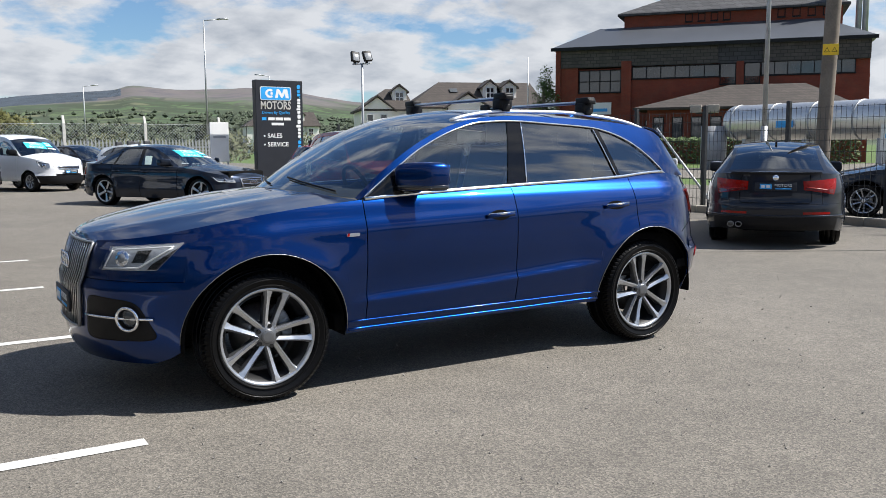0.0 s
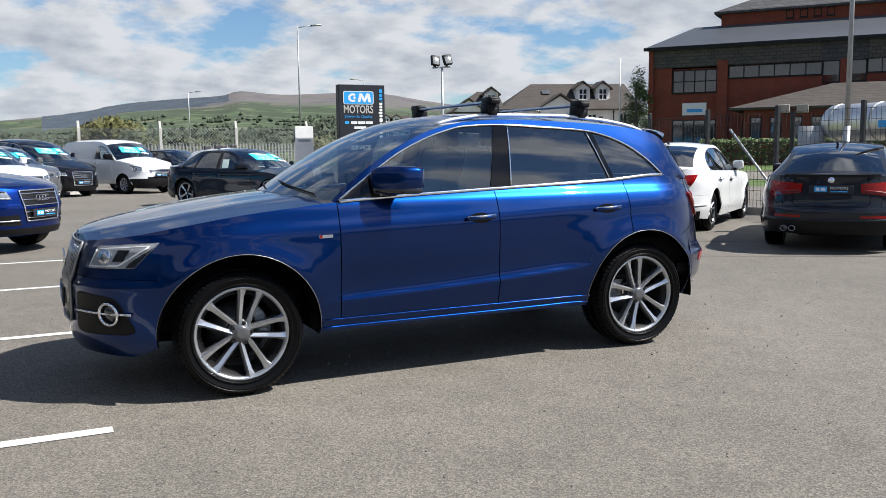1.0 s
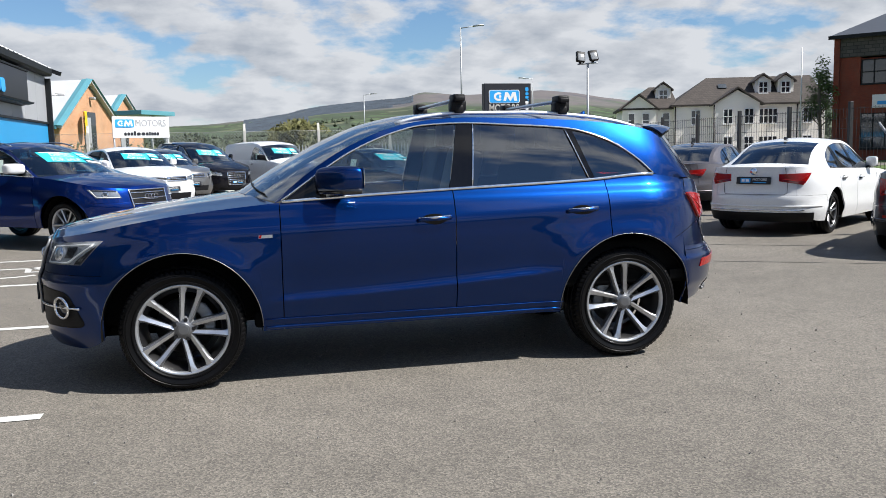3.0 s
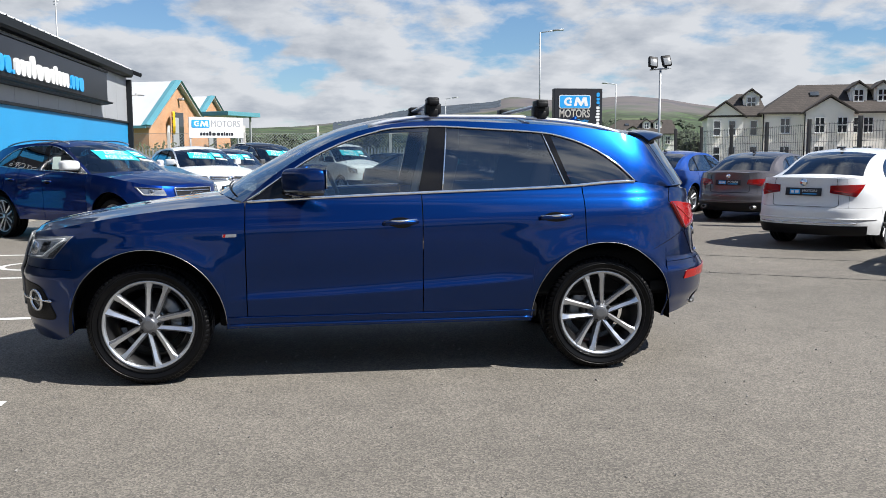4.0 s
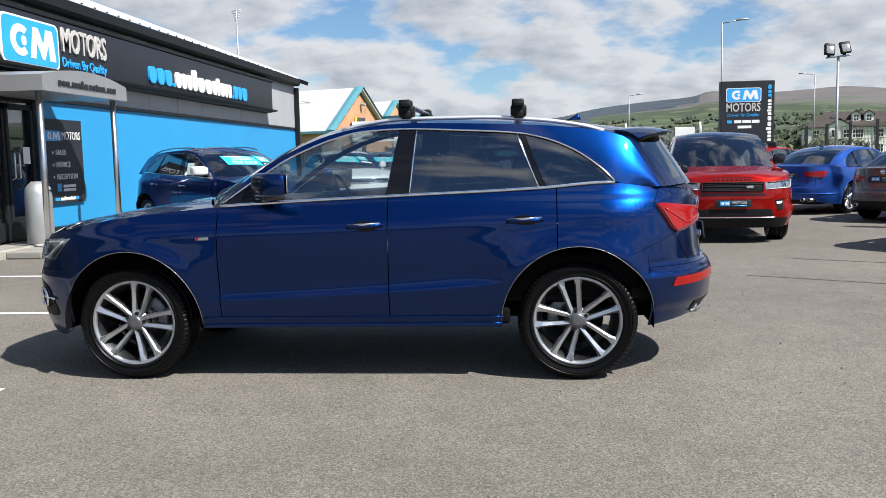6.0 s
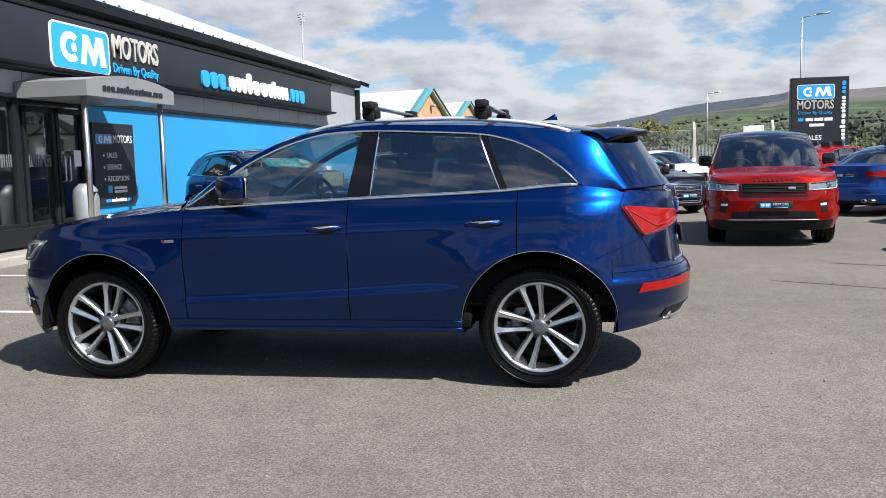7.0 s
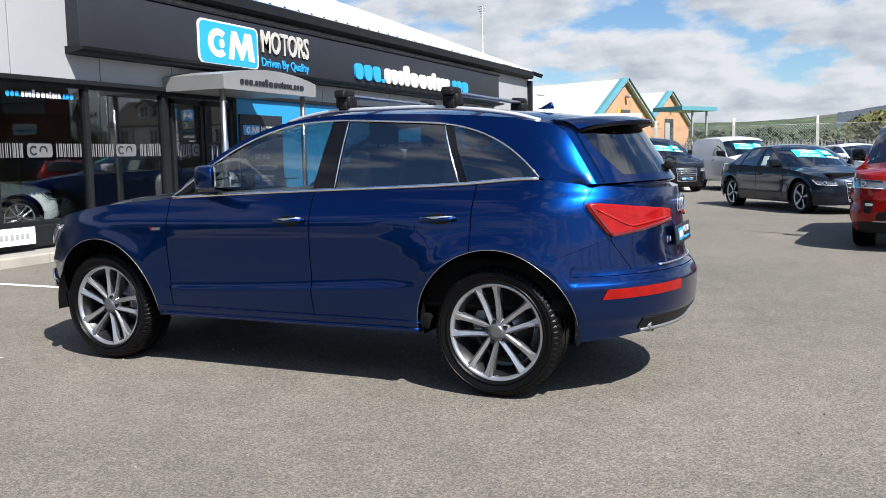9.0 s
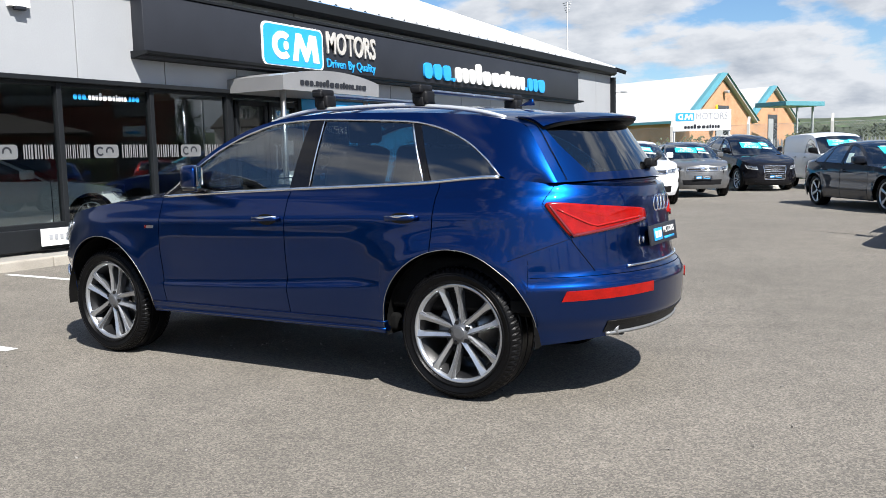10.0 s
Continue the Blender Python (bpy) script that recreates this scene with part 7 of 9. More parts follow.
# red off-roader facing us
RED = scaled(SUV, 0.99, 1.0, 1.0, nf=3.4, xf=0.0, hood_pts=[(-0.89, 0.98), (-0.8, 1.02), (-0.5, 1.07), (0.0, 1.11), (0.4, 1.13), (0.6, 1.14)],
             topline=[(-0.89, 0.96), (-0.75, 0.98), (-0.4, 1.03), (0.0, 1.06), (0.5, 1.095), (1.0, 1.11), (1.7, 1.13), (2.6, 1.16), (3.2, 1.18), (3.72, 1.16)],
             fprof=[(0.20, 0.10), (0.32, 0.03), (0.45, 0.0), (0.62, 0.0), (0.80, 0.03), (0.92, 0.07), (1.0, 0.12)],
             rail=[(0.52, 0.80, 1.093), (0.75, 0.765, 1.28), (0.98, 0.72, 1.45), (1.15, 0.69, 1.55), (1.35, 0.67, 1.615), (1.7, 0.66, 1.645), (2.2, 0.66, 1.645), (2.7, 0.655, 1.63), (3.0, 0.65, 1.60), (3.15, 0.66, 1.55), (3.25, 0.69, 1.38), (3.35, 0.72, 1.17)],
             dlo=[(0.56, 1.098), (0.78, 1.26), (1.02, 1.42), (1.2, 1.52), (1.5, 1.57), (2.2, 1.58), (2.7, 1.55), (2.95, 1.44), (3.1, 1.22)], bump_f=0.66, chrome=False, crease=0.012, mirror_mat="black_paint", mirror=(0.86, 1.24), R=0.37, Ra=0.47)
S7 = shape(RED)
b7 = build_car("off_road_car", "red off-road car with a black roof, facing out", S7, "red", put(5.68, 7.81, -96.2), rims=("rim_dark", "rim_black", 5, True), roof="black_paint")
dress(b7, S7, ((-0.40, 0.945), (0.205, 0.905), (0.205, 0.80), (-0.50, 0.815)), HAT_TAIL, (0.185, 0.785, 0.90, 0.97), None, False, None, "black", "black", 3, False, (0.60, None), (0.6, 0.36, 0.46), None, (0.62, 0.24, 0.385))
part("lower_intake", cpatch(S7, 0.27, 0.41, 0.515, 0.004, 0.03, taper=1.12), M["black"], b7)
bm = bmesh.new()
sweep(bm, [S7.band(abs(q) * 0.34, 0.395, 1 if q > 0 else -1, 0.012) for q in steps(-1, 1, 18)], 0.014, 0.016, 6)
part("skid_strip", bm, M["satin"], b7)
part("bumper_slot", cpatch(S7, 0.20, 0.715, 0.745, 0.004, 0.02), M["black"], b7)
part("grille_badge", bm_box(S7.band(0.12, 0.83, 1).x - 0.02, -0.24, 0.84, 0.02, 0.10, 0.04, 0.01), M["chrome"], b7)
for sd in (-1, 1):
    fr = part("fog_recess", patch(S7, [(0.36, 0.49), (0.45, 0.50), (0.50, 0.655), (0.335, 0.645)], 5, 4, 0.004, 0.03, sd), M["black"], b7)
    part("fog_lamp", patch(S7, [(0.36, 0.585), (0.455, 0.59), (0.46, 0.625), (0.355, 0.62)], 4, 2, 0.012, 0.012, sd), M["sign_white"], fr)
bm = bmesh.new()
k0 = 9
for i in range(k0):
    q = (i - (k0 - 1) / 2) / k0 * 0.56
    pnt = S7.band(abs(q) * 0.42, 0.945, 1 if q > 0 else -1, 0.008)
    box(bm, pnt.x, q * 1.0, 0.95, 0.01, 0.036, 0.026, 0.003)
part("bonnet_letter_bars", bm, M["lamp_red_dark"], b7)

# dark grey saloon with sale cards, broadside
S8 = shape(scaled(SEDAN, 1.035, 1.03, 1.01, R=0.345, Ra=0.395, rim=0.262, chrome=False))
b8 = build_car("saloon_car", "dark blue-grey saloon car with a turquoise sale card", S8, "navy_grey", put(4.67, 14.66, -57.0), rims=("rim_face", "rim_black", 5, False), sedan=True)
dress(b8, S8, SED_HEAD, SED_TAIL, (0.20, 0.27, 0.66, 0.8), None, False, "rings", "black", "chrome", 5, False, (0.42, 0.80), (0.62, 0.25, 0.38), (-0.5, 0.5))
sale_card(b8, S8)

# white panel van
VANB = scaled(SUV, 0.96, 0.97, 1.0, R=0.315, Ra=0.37, rim=0.21, tyre_w=0.2, nf=2.4, xr=3.25, nr=4.0, chrome=False,
              topline=[(-0.86, 0.88), (-0.7, 0.92), (-0.4, 1.0), (0.0, 1.06), (0.4, 1.10), (0.7, 1.12), (1.5, 1.14), (2.6, 1.16), (3.6, 1.18)],
              hood_pts=[(-0.86, 0.89), (-0.7, 0.98), (-0.3, 1.10), (0.1, 1.18), (0.5, 1.22)],
              rprof=[(0.25, 0.10), (0.36, 0.02), (0.46, 0.0), (1.2, 0.02)],
              rail=[(0.40, 0.80, 1.10), (0.62, 0.77, 1.30), (0.85, 0.74, 1.50), (1.02, 0.72, 1.62), (1.25, 0.71, 1.70), (1.7, 0.71, 1.74), (2.6, 0.71, 1.74), (3.2, 0.71, 1.72), (3.42, 0.72, 1.66), (3.48, 0.76, 1.4), (3.52, 0.80, 1.17)],
              bow=[(0.40, 0.30), (1.02, 0.16), (1.7, 0.0), (3.0, 0.0), (3.52, -0.06)], crown=[(0.4, 0.03), (1.2, 0.06), (2.6, 0.07), (3.4, 0.05), (3.52, 0.02)],
              xhead=1.02, xback=3.40, xbglass=3.50, dlo=[(0.46, 1.105), (0.66, 1.26), (0.9, 1.44), (1.08, 1.54), (1.3, 1.585), (1.46, 1.56), (1.56, 1.145)],
              windows=[("front_window", 0.46, 1.54, 0.0, -0.04, "tint")], doors=(0.55, 1.62, 2.4), handles=[(1.45, 1.0), (2.25, 1.0)], mirror=(0.72, 1.24), mirror_mat="black", rear_seat=None)
S9 = shape(VANB)
b9 = build_car("van", "white panel van with black lower bumper and sale card", S9, "white", put(2.30, 24.9, -60.0), rims=("rim_face", "rim_dark", 7, False))
dress(b9, S9, ((-0.30, 0.96), (0.42, 0.88), (0.42, 0.72), (-0.44, 0.74)), ((3.45, 1.1), (2.5, 1.1), (2.5, 0.8), (3.45, 0.8)), (0.24, 0.70, 0.79, 0.9), (0.3, 0.42, 0.56, 0.95), False, None, "black", "chrome", 2, False, (0.62, None), None, None, (0.74, 0.25, 0.50))
sale_card(b9, S9)

# black compact off-roader facing us
S10 = shape(scaled(SUV, 0.97, 0.99, 0.99))
b10 = build_car("estate_car", "black compact off-road car with a turquoise sale card", S10, "black_paint", put(-0.2, 24.2, -56.0) @ Matrix.Rotation(radians(-5.5), 4, "Y"), rims=("rim_face", "rim_black", 5, True))
bm = bmesh.new()
prism(bm, [(0.75, 0.0), (4.2, 0.0), (4.2, 0.40), (0.75, 0.067)], 2.3, put(-0.2, 24.2, -56.0) @ Matrix.Translation((0, 1.15, 0)) @ Matrix.Rotation(radians(90), 4, "X"))
tagged(part("display_ramp", bm, M["concrete"], None, "", False), "low concrete ramp that lifts the tail of the black car", "ramp", kind="structure")
dress(b10, S10, ((-0.40, 0.875), (0.345, 0.845), (0.31, 0.745), (-0.52, 0.75)), HAT_TAIL, (0.20, 0.45, 0.855, 0.84), (0.40, 0.27, 0.38, 1.0), False, "rings", "black", "chrome", 6, False, (0.54, None), None, None)
sale_card(b10, S10)

# grey people carrier facing us
S11 = shape(scaled(SUV, 0.93, 0.96, 0.96, R=0.32, Ra=0.385, rim=0.215, tyre_w=0.21))
b11 = build_car("hatchback_car", "grey tall hatchback car with a turquoise sale card", S11, "silver", put(-1.30, 20.25, -63.0), rims=("rim_face", "rim_dark", 5, False))
dress(b11, S11, ((-0.38, 0.88), (0.345, 0.84), (0.31, 0.735), (-0.50, 0.745)), HAT_TAIL, (0.26, 0.74, 0.83, 1.0), (0.36, 0.36, 0.50, 0.95), False, "round", "black", "chrome", 2, False, (0.56, None), None, None)
sale_card(b11, S11)

# white off-roader facing us
S12 = shape(scaled(SUV, 0.96, 0.98, 0.985))
b12 = build_car("estate_car", "white off-road car with a turquoise sale card", S12, "white", put(-1.65, 16.25, -62.0), rims=("rim_face", "rim_dark", 5, True))
dress(b12, S12, ((-0.40, 0.90), (0.35, 0.865), (0.31, 0.765), (-0.52, 0.77)), HAT_TAIL, (0.30, 0.765, 0.86, 1.0), (0.42, 0.33, 0.48, 1.0), False, "round", "black", "chrome", 3, False, (0.58, None), None, None)
sale_card(b12, S12)

# bright blue estate like the one in front, beside the showroom
S13 = shape(dict(SUV, wprof=S5.wprof, mirror_mat="white"))
S13.form = pressing
b13 = build_car("estate_car", "bright blue tall estate car with white mirrors and sale card", S13, "blue2", put(-1.65, 8.33, -38.0), rims=("rim_face", "rim_dark", 5, True))
dress(b13, S13, ((-0.42, 0.905), (0.335, 0.875), (0.30, 0.765), (-0.545, 0.775)), ((3.27, 1.075), (2.845, 1.0), (2.845, 0.95), (3.405, 0.885)), (0.205, 0.46, 0.875, 0.84), (0.5, 0.27, 0.36, 1.0), False, "rings", "black", "chrome", 5, False, (0.56, 0.86), None, None)
sale_card(b13, S13)
for sd in (-1, 1):
    part("side_intake", patch(S13, [(0.24, 0.40), (0.50, 0.41), (0.56, 0.54), (0.25, 0.55)], 8, 4, 0.003, 0.03, sd), M["black"], b13)
    bm = bmesh.new()
    sweep(bm, [S13.band(s, 0.47, sd, 0.012) for s in steps(0.245, 0.54, 10)], 0.012, 0.022, 6)
    part("intake_strip", bm, M["satin"], b13)
    bm = bmesh.new()
    sweep(bm, [(x, sd * 0.59, rail_z(x) - 0.004) for x in steps(1.34, 2.99, 20)], 0.028, 0.024, 6)
    part("roof_rail", bm, M["satin"], b13)

# dark hatchback by the palisade, white one behind, and a white car in the showroom
b14 = build_car("saloon_car", "black saloon car by the palisade fence", S2, "black_paint", put(4.6, 27.6, -58.0), rims=("rim_face", "rim_dark", 5, False), sedan=True)
dress(b14, S2, SED_HEAD, SED_TAIL, SED_GR, None, False, None, "black", "chrome", 3, False, (0.42, 0.8), None, None)
b15 = build_car("hatchback_car", "white hatchback car parked near the palisade fence", S6, "white", put(6.0, 23.6, -60.0), rims=("rim_face", "rim_dark", 5, False))
dress(b15, S6, HAT_HEAD, HAT_TAIL, (0.2, 0.42, 0.72, 0.9), None, False, None, "black", "chrome", 3, False, (0.45, 0.76), None, None)
b16 = build_car("saloon_car", "white saloon car on show behind the glass", S1, "white", put(-7.9, 4.75, 68.0, 0.16), rims=("rim_face", "rim_black", 5, True), sedan=True)
dress(b16, S1, SED_HEAD, SED_TAIL, SED_GR, (0.5, 0.2, 0.3, 1), False, None, "black", "chrome", 8, False, (0.42, 0.83), None, None)

# ---------------------------------------------------------------- fences, posts and signs
fen = thing("mesh_fence", "black welded mesh fence on square posts along the road", "fence")
post_me = None
ys = [-8.7 + 1.97 * i for i in range(18)]
for y in ys:
    if post_me is None:
        ob = part("fence_post", bm_box(0, 0, 1.08, 0.075, 0.075, 2.18, 0.006), M["fence_black"], fen, smooth=False)
        post_me = ob.data
    else:
        ob = new("fence_post", post_me)
        ob.parent = fen
    ob.location = (12.3, y, 0)
bm = bmesh.new()
y0, y1 = ys[0], ys[-1]
for k in range(11):
    z = 0.08 + 0.195 * k
    box(bm, 12.3, (y0 + y1) / 2, z, 0.008, y1 - y0, 0.007)
nn = int((y1 - y0) / 0.10)
for k in range(nn + 1):
    box(bm, 12.305, y0 + (y1 - y0) * k / nn, 1.06, 0.005, 0.006, 2.0)
ob = part("wire_mesh", bm, M["fence_black"], fen, smooth=False)
ob["kind"] = "stuff"
kp2 = thing("roadside_kerb", "grey concrete kerb under the mesh fence", "kerb", None, "", "structure")
me_ = None
y = -9.0
while y < 26:
    if me_ is None:
        ob = part("kerb_stone", bm_box(0, 0, 0, 0.15, 0.905, 0.2, 0.015), M["kerb"], kp2, smooth=False)
        me_ = ob.data
    else:
        ob = new("kerb_stone", me_)
        ob.parent = kp2
    ob.location = (12.12, y, 0.04)
    y += 0.915
flat("footway", 12.2, -40, 14.3, 60, 0.02, M["asphalt"], "narrow asphalt footway beside the road", "footway", 0.06)
# slanted stay and a pale leaning pole by the fence
st = thing("fence_stay", "pale slanted stay pole behind the mesh fence", "pole")
part("stay", bm_cyl((13.2, 7.5, 0.0), (13.2, 9.3, 1.75), 0.026), M["galv"], st)

# black gate post with two cream lamps
tl = thing("gate_lamp_post", "black steel gate post carrying two cream lamp boxes", "lamp post", pose(22.3, 16.0, 0, 0, 0, -49))
part("post", bm_box(0, 0, 1.26, 0.15, 0.15, 2.52, 0.008), M["fence_black"], tl, smooth=False)
for dx in (-0.20, 0.20):
    lb = part("lamp_box", bm_box(dx * 1.5, -0.02, 2.60, 0.38, 0.2, 0.28, 0.02), M["kerb"], tl, "cream plastic lamp box")
    part("lamp_brace", bm_box(dx * 0.8, 0.02, 2.44, 0.26, 0.04, 0.04), M["fence_black"], lb, smooth=False)

# palisade and chain-link at the back
pal = thing("palisade_fence", "galvanised steel palisade fence behind the parked cars", "fence")
bm0 = bmesh.new()
prism(bm0, [(-0.035, 0), (0.035, 0), (0.035, 1.62), (0.0, 1.80), (-0.035, 1.68)], 0.012, Matrix.Rotation(radians(90), 4, "X"))
pm = None
x = -9.0
while x < 11.0:
    if pm is None:
        ob = part("pale", bm0, M["galv"], pal, smooth=False)
        pm = ob.data
    else:
        ob = new("pale", pm)
        ob.parent = pal
    ob.location = (x, 36.0, -0.05)
    x += 0.155
for z in (0.45, 1.35):
    part("rail", bm_box(1.0, 36.04, z, 20.2, 0.03, 0.06), M["galv"], pal, smooth=False)
clf = thing("chain_link_fence", "tall chain-link fence on cranked concrete posts", "fence")
pm = None
for i in range(8):
    if pm is None:
        bm = bm_box(0, 0, 1.2, 0.12, 0.12, 2.4, 0.01)
        box(bm, 0, 0.08, 2.52, 0.10, 0.11, 0.36, 0.01, m=Matrix.Rotation(radians(-28), 4, "X"))
        ob = part("fence_post", bm, M["concrete"], clf, smooth=False)
        pm = ob.data
    else:
        ob = new("fence_post", pm)
        ob.parent = clf
    ob.location = (-12.5 + 3.3 * i, 34.0, 0)
bm = bmesh.new()
step_ = 0.14
k = 0
xx = -12.5 - 2.3
while xx < 11.0:
    for sg in (1, -1):
        a, b = Vector((xx if sg > 0 else xx + 2.3, 34.0, 0.05)), Vector((xx + 2.3 if sg > 0 else xx, 34.0, 2.35))
        d = (b - a).normalized()
        n_ = d.cross(Vector((0, 1, 0))) * 0.004
        bm.faces.new([bm.verts.new(p) for p in (a - n_, b - n_, b + n_, a + n_)])
    xx += step_
ob = part("chain_link", bm, M["galv"], clf, smooth=False)
ob["kind"] = "stuff"
for z in (0.1, 1.2, 2.35):
    part("line_wire", bm_cyl((-12.5, 34, z), (10.6, 34, z), 0.006, n=5), M["galv"], clf)

# totem sign
tot = thing("totem_sign", "tall charcoal totem sign with a blue mark", "sign")
part("totem_body", bm_box(10.95, 27.5, 1.98, 1.95, 0.36, 3.92, 0.02), M["sign_dark"], tot, smooth=False)
FY = Matrix.Rotation(radians(90), 4, "X")


def on_totem(x, z):
    return Matrix.Translation((x, 27.315, z)) @ FY


house_mark(tot, on_totem(10.80, 3.42), 1.28, 0.52, True, 0.012)
words("MOTORS", 0.31, M["letters"], tot, on_totem(10.80, 2.95), 0.004, width=1.24, bold=0.025)
words("Driven By Quality", 0.11, M["sign_blue"], tot, on_totem(10.80, 2.68), 0.003, width=1.15)
for x0_, w_, mt in ((10.30, 0.18, "sign_blue"), (10.60, 0.26, "sign_white"), (10.92, 0.3, "sign_white"), (11.25, 0.28, "sign_white")):
    part("number_bar", bm_box(x0_, 27.315, 2.44, w_, 0.01, 0.11), M[mt], tot, smooth=False)
part("link_bar", bm_box(10.85, 27.315, 2.24, 0.5, 0.01, 0.10), M["sign_white"], tot, smooth=False)
for tx, z in (("SALES", 1.78), ("SERVICE", 1.44)):
    words(tx, 0.17, M["sign_white"], tot, on_totem(10.42, z), 0.003, align="LEFT", bold=0.02)
    part("bullet", bm_box(10.30, 27.315, z, 0.06, 0.01, 0.06), M["sign_white"], tot, smooth=False)
name_bars(tot, on_totem(11.72, 2.45) @ Matrix.Rotation(radians(90), 4, "Z"), 2.7, 0.19, ("sign_white", "sign_blue"), 0.006)
wb_ = thing("white_sign_panel", "plain white sign panel beside the totem", "sign")
part("panel", bm_box(8.9, 28.6, 1.55, 0.75, 0.06, 1.55, 0.01), M["sign_white"], wb_, smooth=False)
part("panel_bar", bm_box(8.9, 28.565, 1.75, 0.5, 0.006, 0.1), M["cladding"], wb_, smooth=False)
for dx in (-0.33, 0.33):
    part("leg", bm_box(8.9 + dx, 28.62, 0.4, 0.06, 0.06, 0.8), M["galv"], wb_, smooth=False)

# trader's board near the orange units
bn = thing("roadside_banner", "white trade banner with a blue mark on two posts", "sign", pose(-3.08, 28.0, 0, 0, 0, 26))
part("banner", bm_box(0, 0, 2.42, 2.12, 0.05, 0.78, 0.008), M["sign_white"], bn, smooth=False)
house_mark(bn, Matrix.Translation((-0.62, -0.03, 2.56)) @ FY, 0.72, 0.32, False, 0.006)
words("MOTORS", 0.25, M["cladding"], bn, Matrix.Translation((0.36, -0.032, 2.56)) @ FY, 0.003, width=1.14)
name_bars(bn, Matrix.Translation((0, -0.03, 2.20)) @ FY, 1.32, 0.16, ("sign_dark", "sign_dark"), 0.006, False)
for dx in (-1.0, 1.0):
    part("post", bm_cyl((dx, 0.04, 0), (dx, 0.04, 2.8), 0.035), M["galv"], bn)


def street_lamp(x, y, h, arm, az, r=0.075):
    ob = thing("street_lamp", "tall galvanised street lamp with one arm", "street lamp", pose(x, y, 0, 0, 0, az), "street lamps")
    bm = bm_cyl((0, 0, 0), (0, 0, h * 0.2), r * 1.3, n=10)
    cyl(bm, (0, 0, h * 0.2), (0, 0, h), r, r * 0.6, 10)
    part("column", bm, M["galv"], ob)
    part("arm", bm_cyl((0, 0, h - 0.05), (arm, 0, h + 0.08), r * 0.45, n=8), M["galv"], ob)
    bm = bmesh.new()
    sweep(bm, [(arm - 0.1, 0, h + 0.07), (arm + 0.25, 0, h + 0.12), (arm + 0.65, 0, h + 0.13)], 0.26, 0.13, 8)
    part("lantern", bm, M["galv"], ob)
    return ob


street_lamp(16.1, 54.4, 9.9, 1.0, -15)
street_lamp(15.3, 97.6, 8.0, 0.9, -12)
street_lamp(32.8, 87.0, 9.0, 0.9, 160)
street_lamp(15.9, 8.45, 9.0, 1.0, 150, 0.06)
fl = thing("floodlight_mast", "slim steel mast carrying two black floodlights", "floodlight")
bm = bm_cyl((13.16, 24.45, 0), (13.16, 24.45, 4.44), 0.05, 0.04, 10)
cyl(bm, (12.76, 24.45, 4.40), (13.56, 24.45, 4.47), 0.028)
part("mast", bm, M["galv"], fl)
for x, z, a in ((12.86, 4.67, 8), (13.36, 4.72, -6)):
    turn = Matrix.Rotation(radians(a), 4, "Y") @ Matrix.Rotation(radians(-22), 4, "X")
    lamp = part("floodlight", bm_box(x, 24.42, z, 0.34, 0.14, 0.40, 0.03, m=turn), M["black"], fl)
    part("lamp_glass", bm_box(x, 24.34, z - 0.02, 0.25, 0.03, 0.28, 0.01, m=turn), M["flood_glass"], lamp)
    part("lamp_bracket", bm_box(x, 24.47, 4.50, 0.10, 0.05, 0.16, 0.01), M["black"], lamp)
fp = thing("flagpole", "thin white flagpole beside the brick offices", "flagpole")
part("pole", bm_cyl((43.0, 53.5, 0), (43.0, 53.5, 8.6), 0.06, 0.04, 8), M["sign_white"], fp)
up_ = thing("utility_pole", "weathered timber utility pole with a yellow warning plate", "utility pole")
bm = bmesh.new()
sweep(bm, [(14.52 + 0.028 * z, 5.95 - 0.015 * z, z) for z in steps(0, 9, 12)], 0.30, 0.30, 16, up=Vector((0, 1, 0)))
part("pole_shaft", bm, M["pole"], up_)
n_ = (Vector((0, -5.5)) - Vector((14.6, 5.9))).normalized()
az = math.degrees(math.atan2(n_.y, n_.x))
mpl = pose(14.61 + n_.x * 0.165, 5.90 + n_.y * 0.165, 3.28, 0, 0, az + 90)
plt = part("warning_plate", bm_box(0, 0, 0, 0.30, 0.012, 0.22, 0.004), M["yellow"], up_)
plt.matrix_basis = mpl
for dx in (-0.07, 0.07):
    bm = bmesh.new()
    prism(bm, [(dx - 0.055, -0.05), (dx + 0.055, -0.05), (dx, 0.05)], 0.004, Matrix.Translation((0, -0.007, 0)) @ FY)
    ob = part("warning_sign", bm, M["black"], plt, smooth=False)
    bm = bmesh.new()
    prism(bm, [(dx - 0.038, -0.041), (dx + 0.038, -0.041), (dx, 0.03)], 0.004, Matrix.Translation((0, -0.009, 0)) @ FY)
    part("warning_field", bm, M["yellow"], plt, smooth=False)
bm = bmesh.new()
cyl(bm, (14.85, 5.8, 4.6), (14.95, 5.75, 7.5), 0.05)
cyl(bm, (15.05, 5.7, 4.9), (15.1, 5.65, 7.5), 0.035)
part("cable_duct", bm, M["galv"], up_)

# ---------------------------------------------------------------- brick offices
BA, BD = Vector((44.0, 51.0, 0)), Vector((14.2, -18.0, 0)).normalized()
BN = Vector((-BD.y, BD.x, 0))        # into the building
BM = Matrix(((BD.x, BN.x, 0, BA.x), (BD.y, BN.y, 0, BA.y), (0, 0, 1, 0), (0, 0, 0, 1)))
off = thing("brick_offices", "red brick office building with slate bands and grey roofs", "building", BM)


def slab(parent, name, u0, u1, v0, v1, z0, z1, mat, label="", bev=0.0):
    return part(name, bm_box((u0 + u1) / 2, (v0 + v1) / 2, (z0 + z1) / 2, u1 - u0, v1 - v0, z1 - z0, bev), M[mat], parent, label, smooth=False)


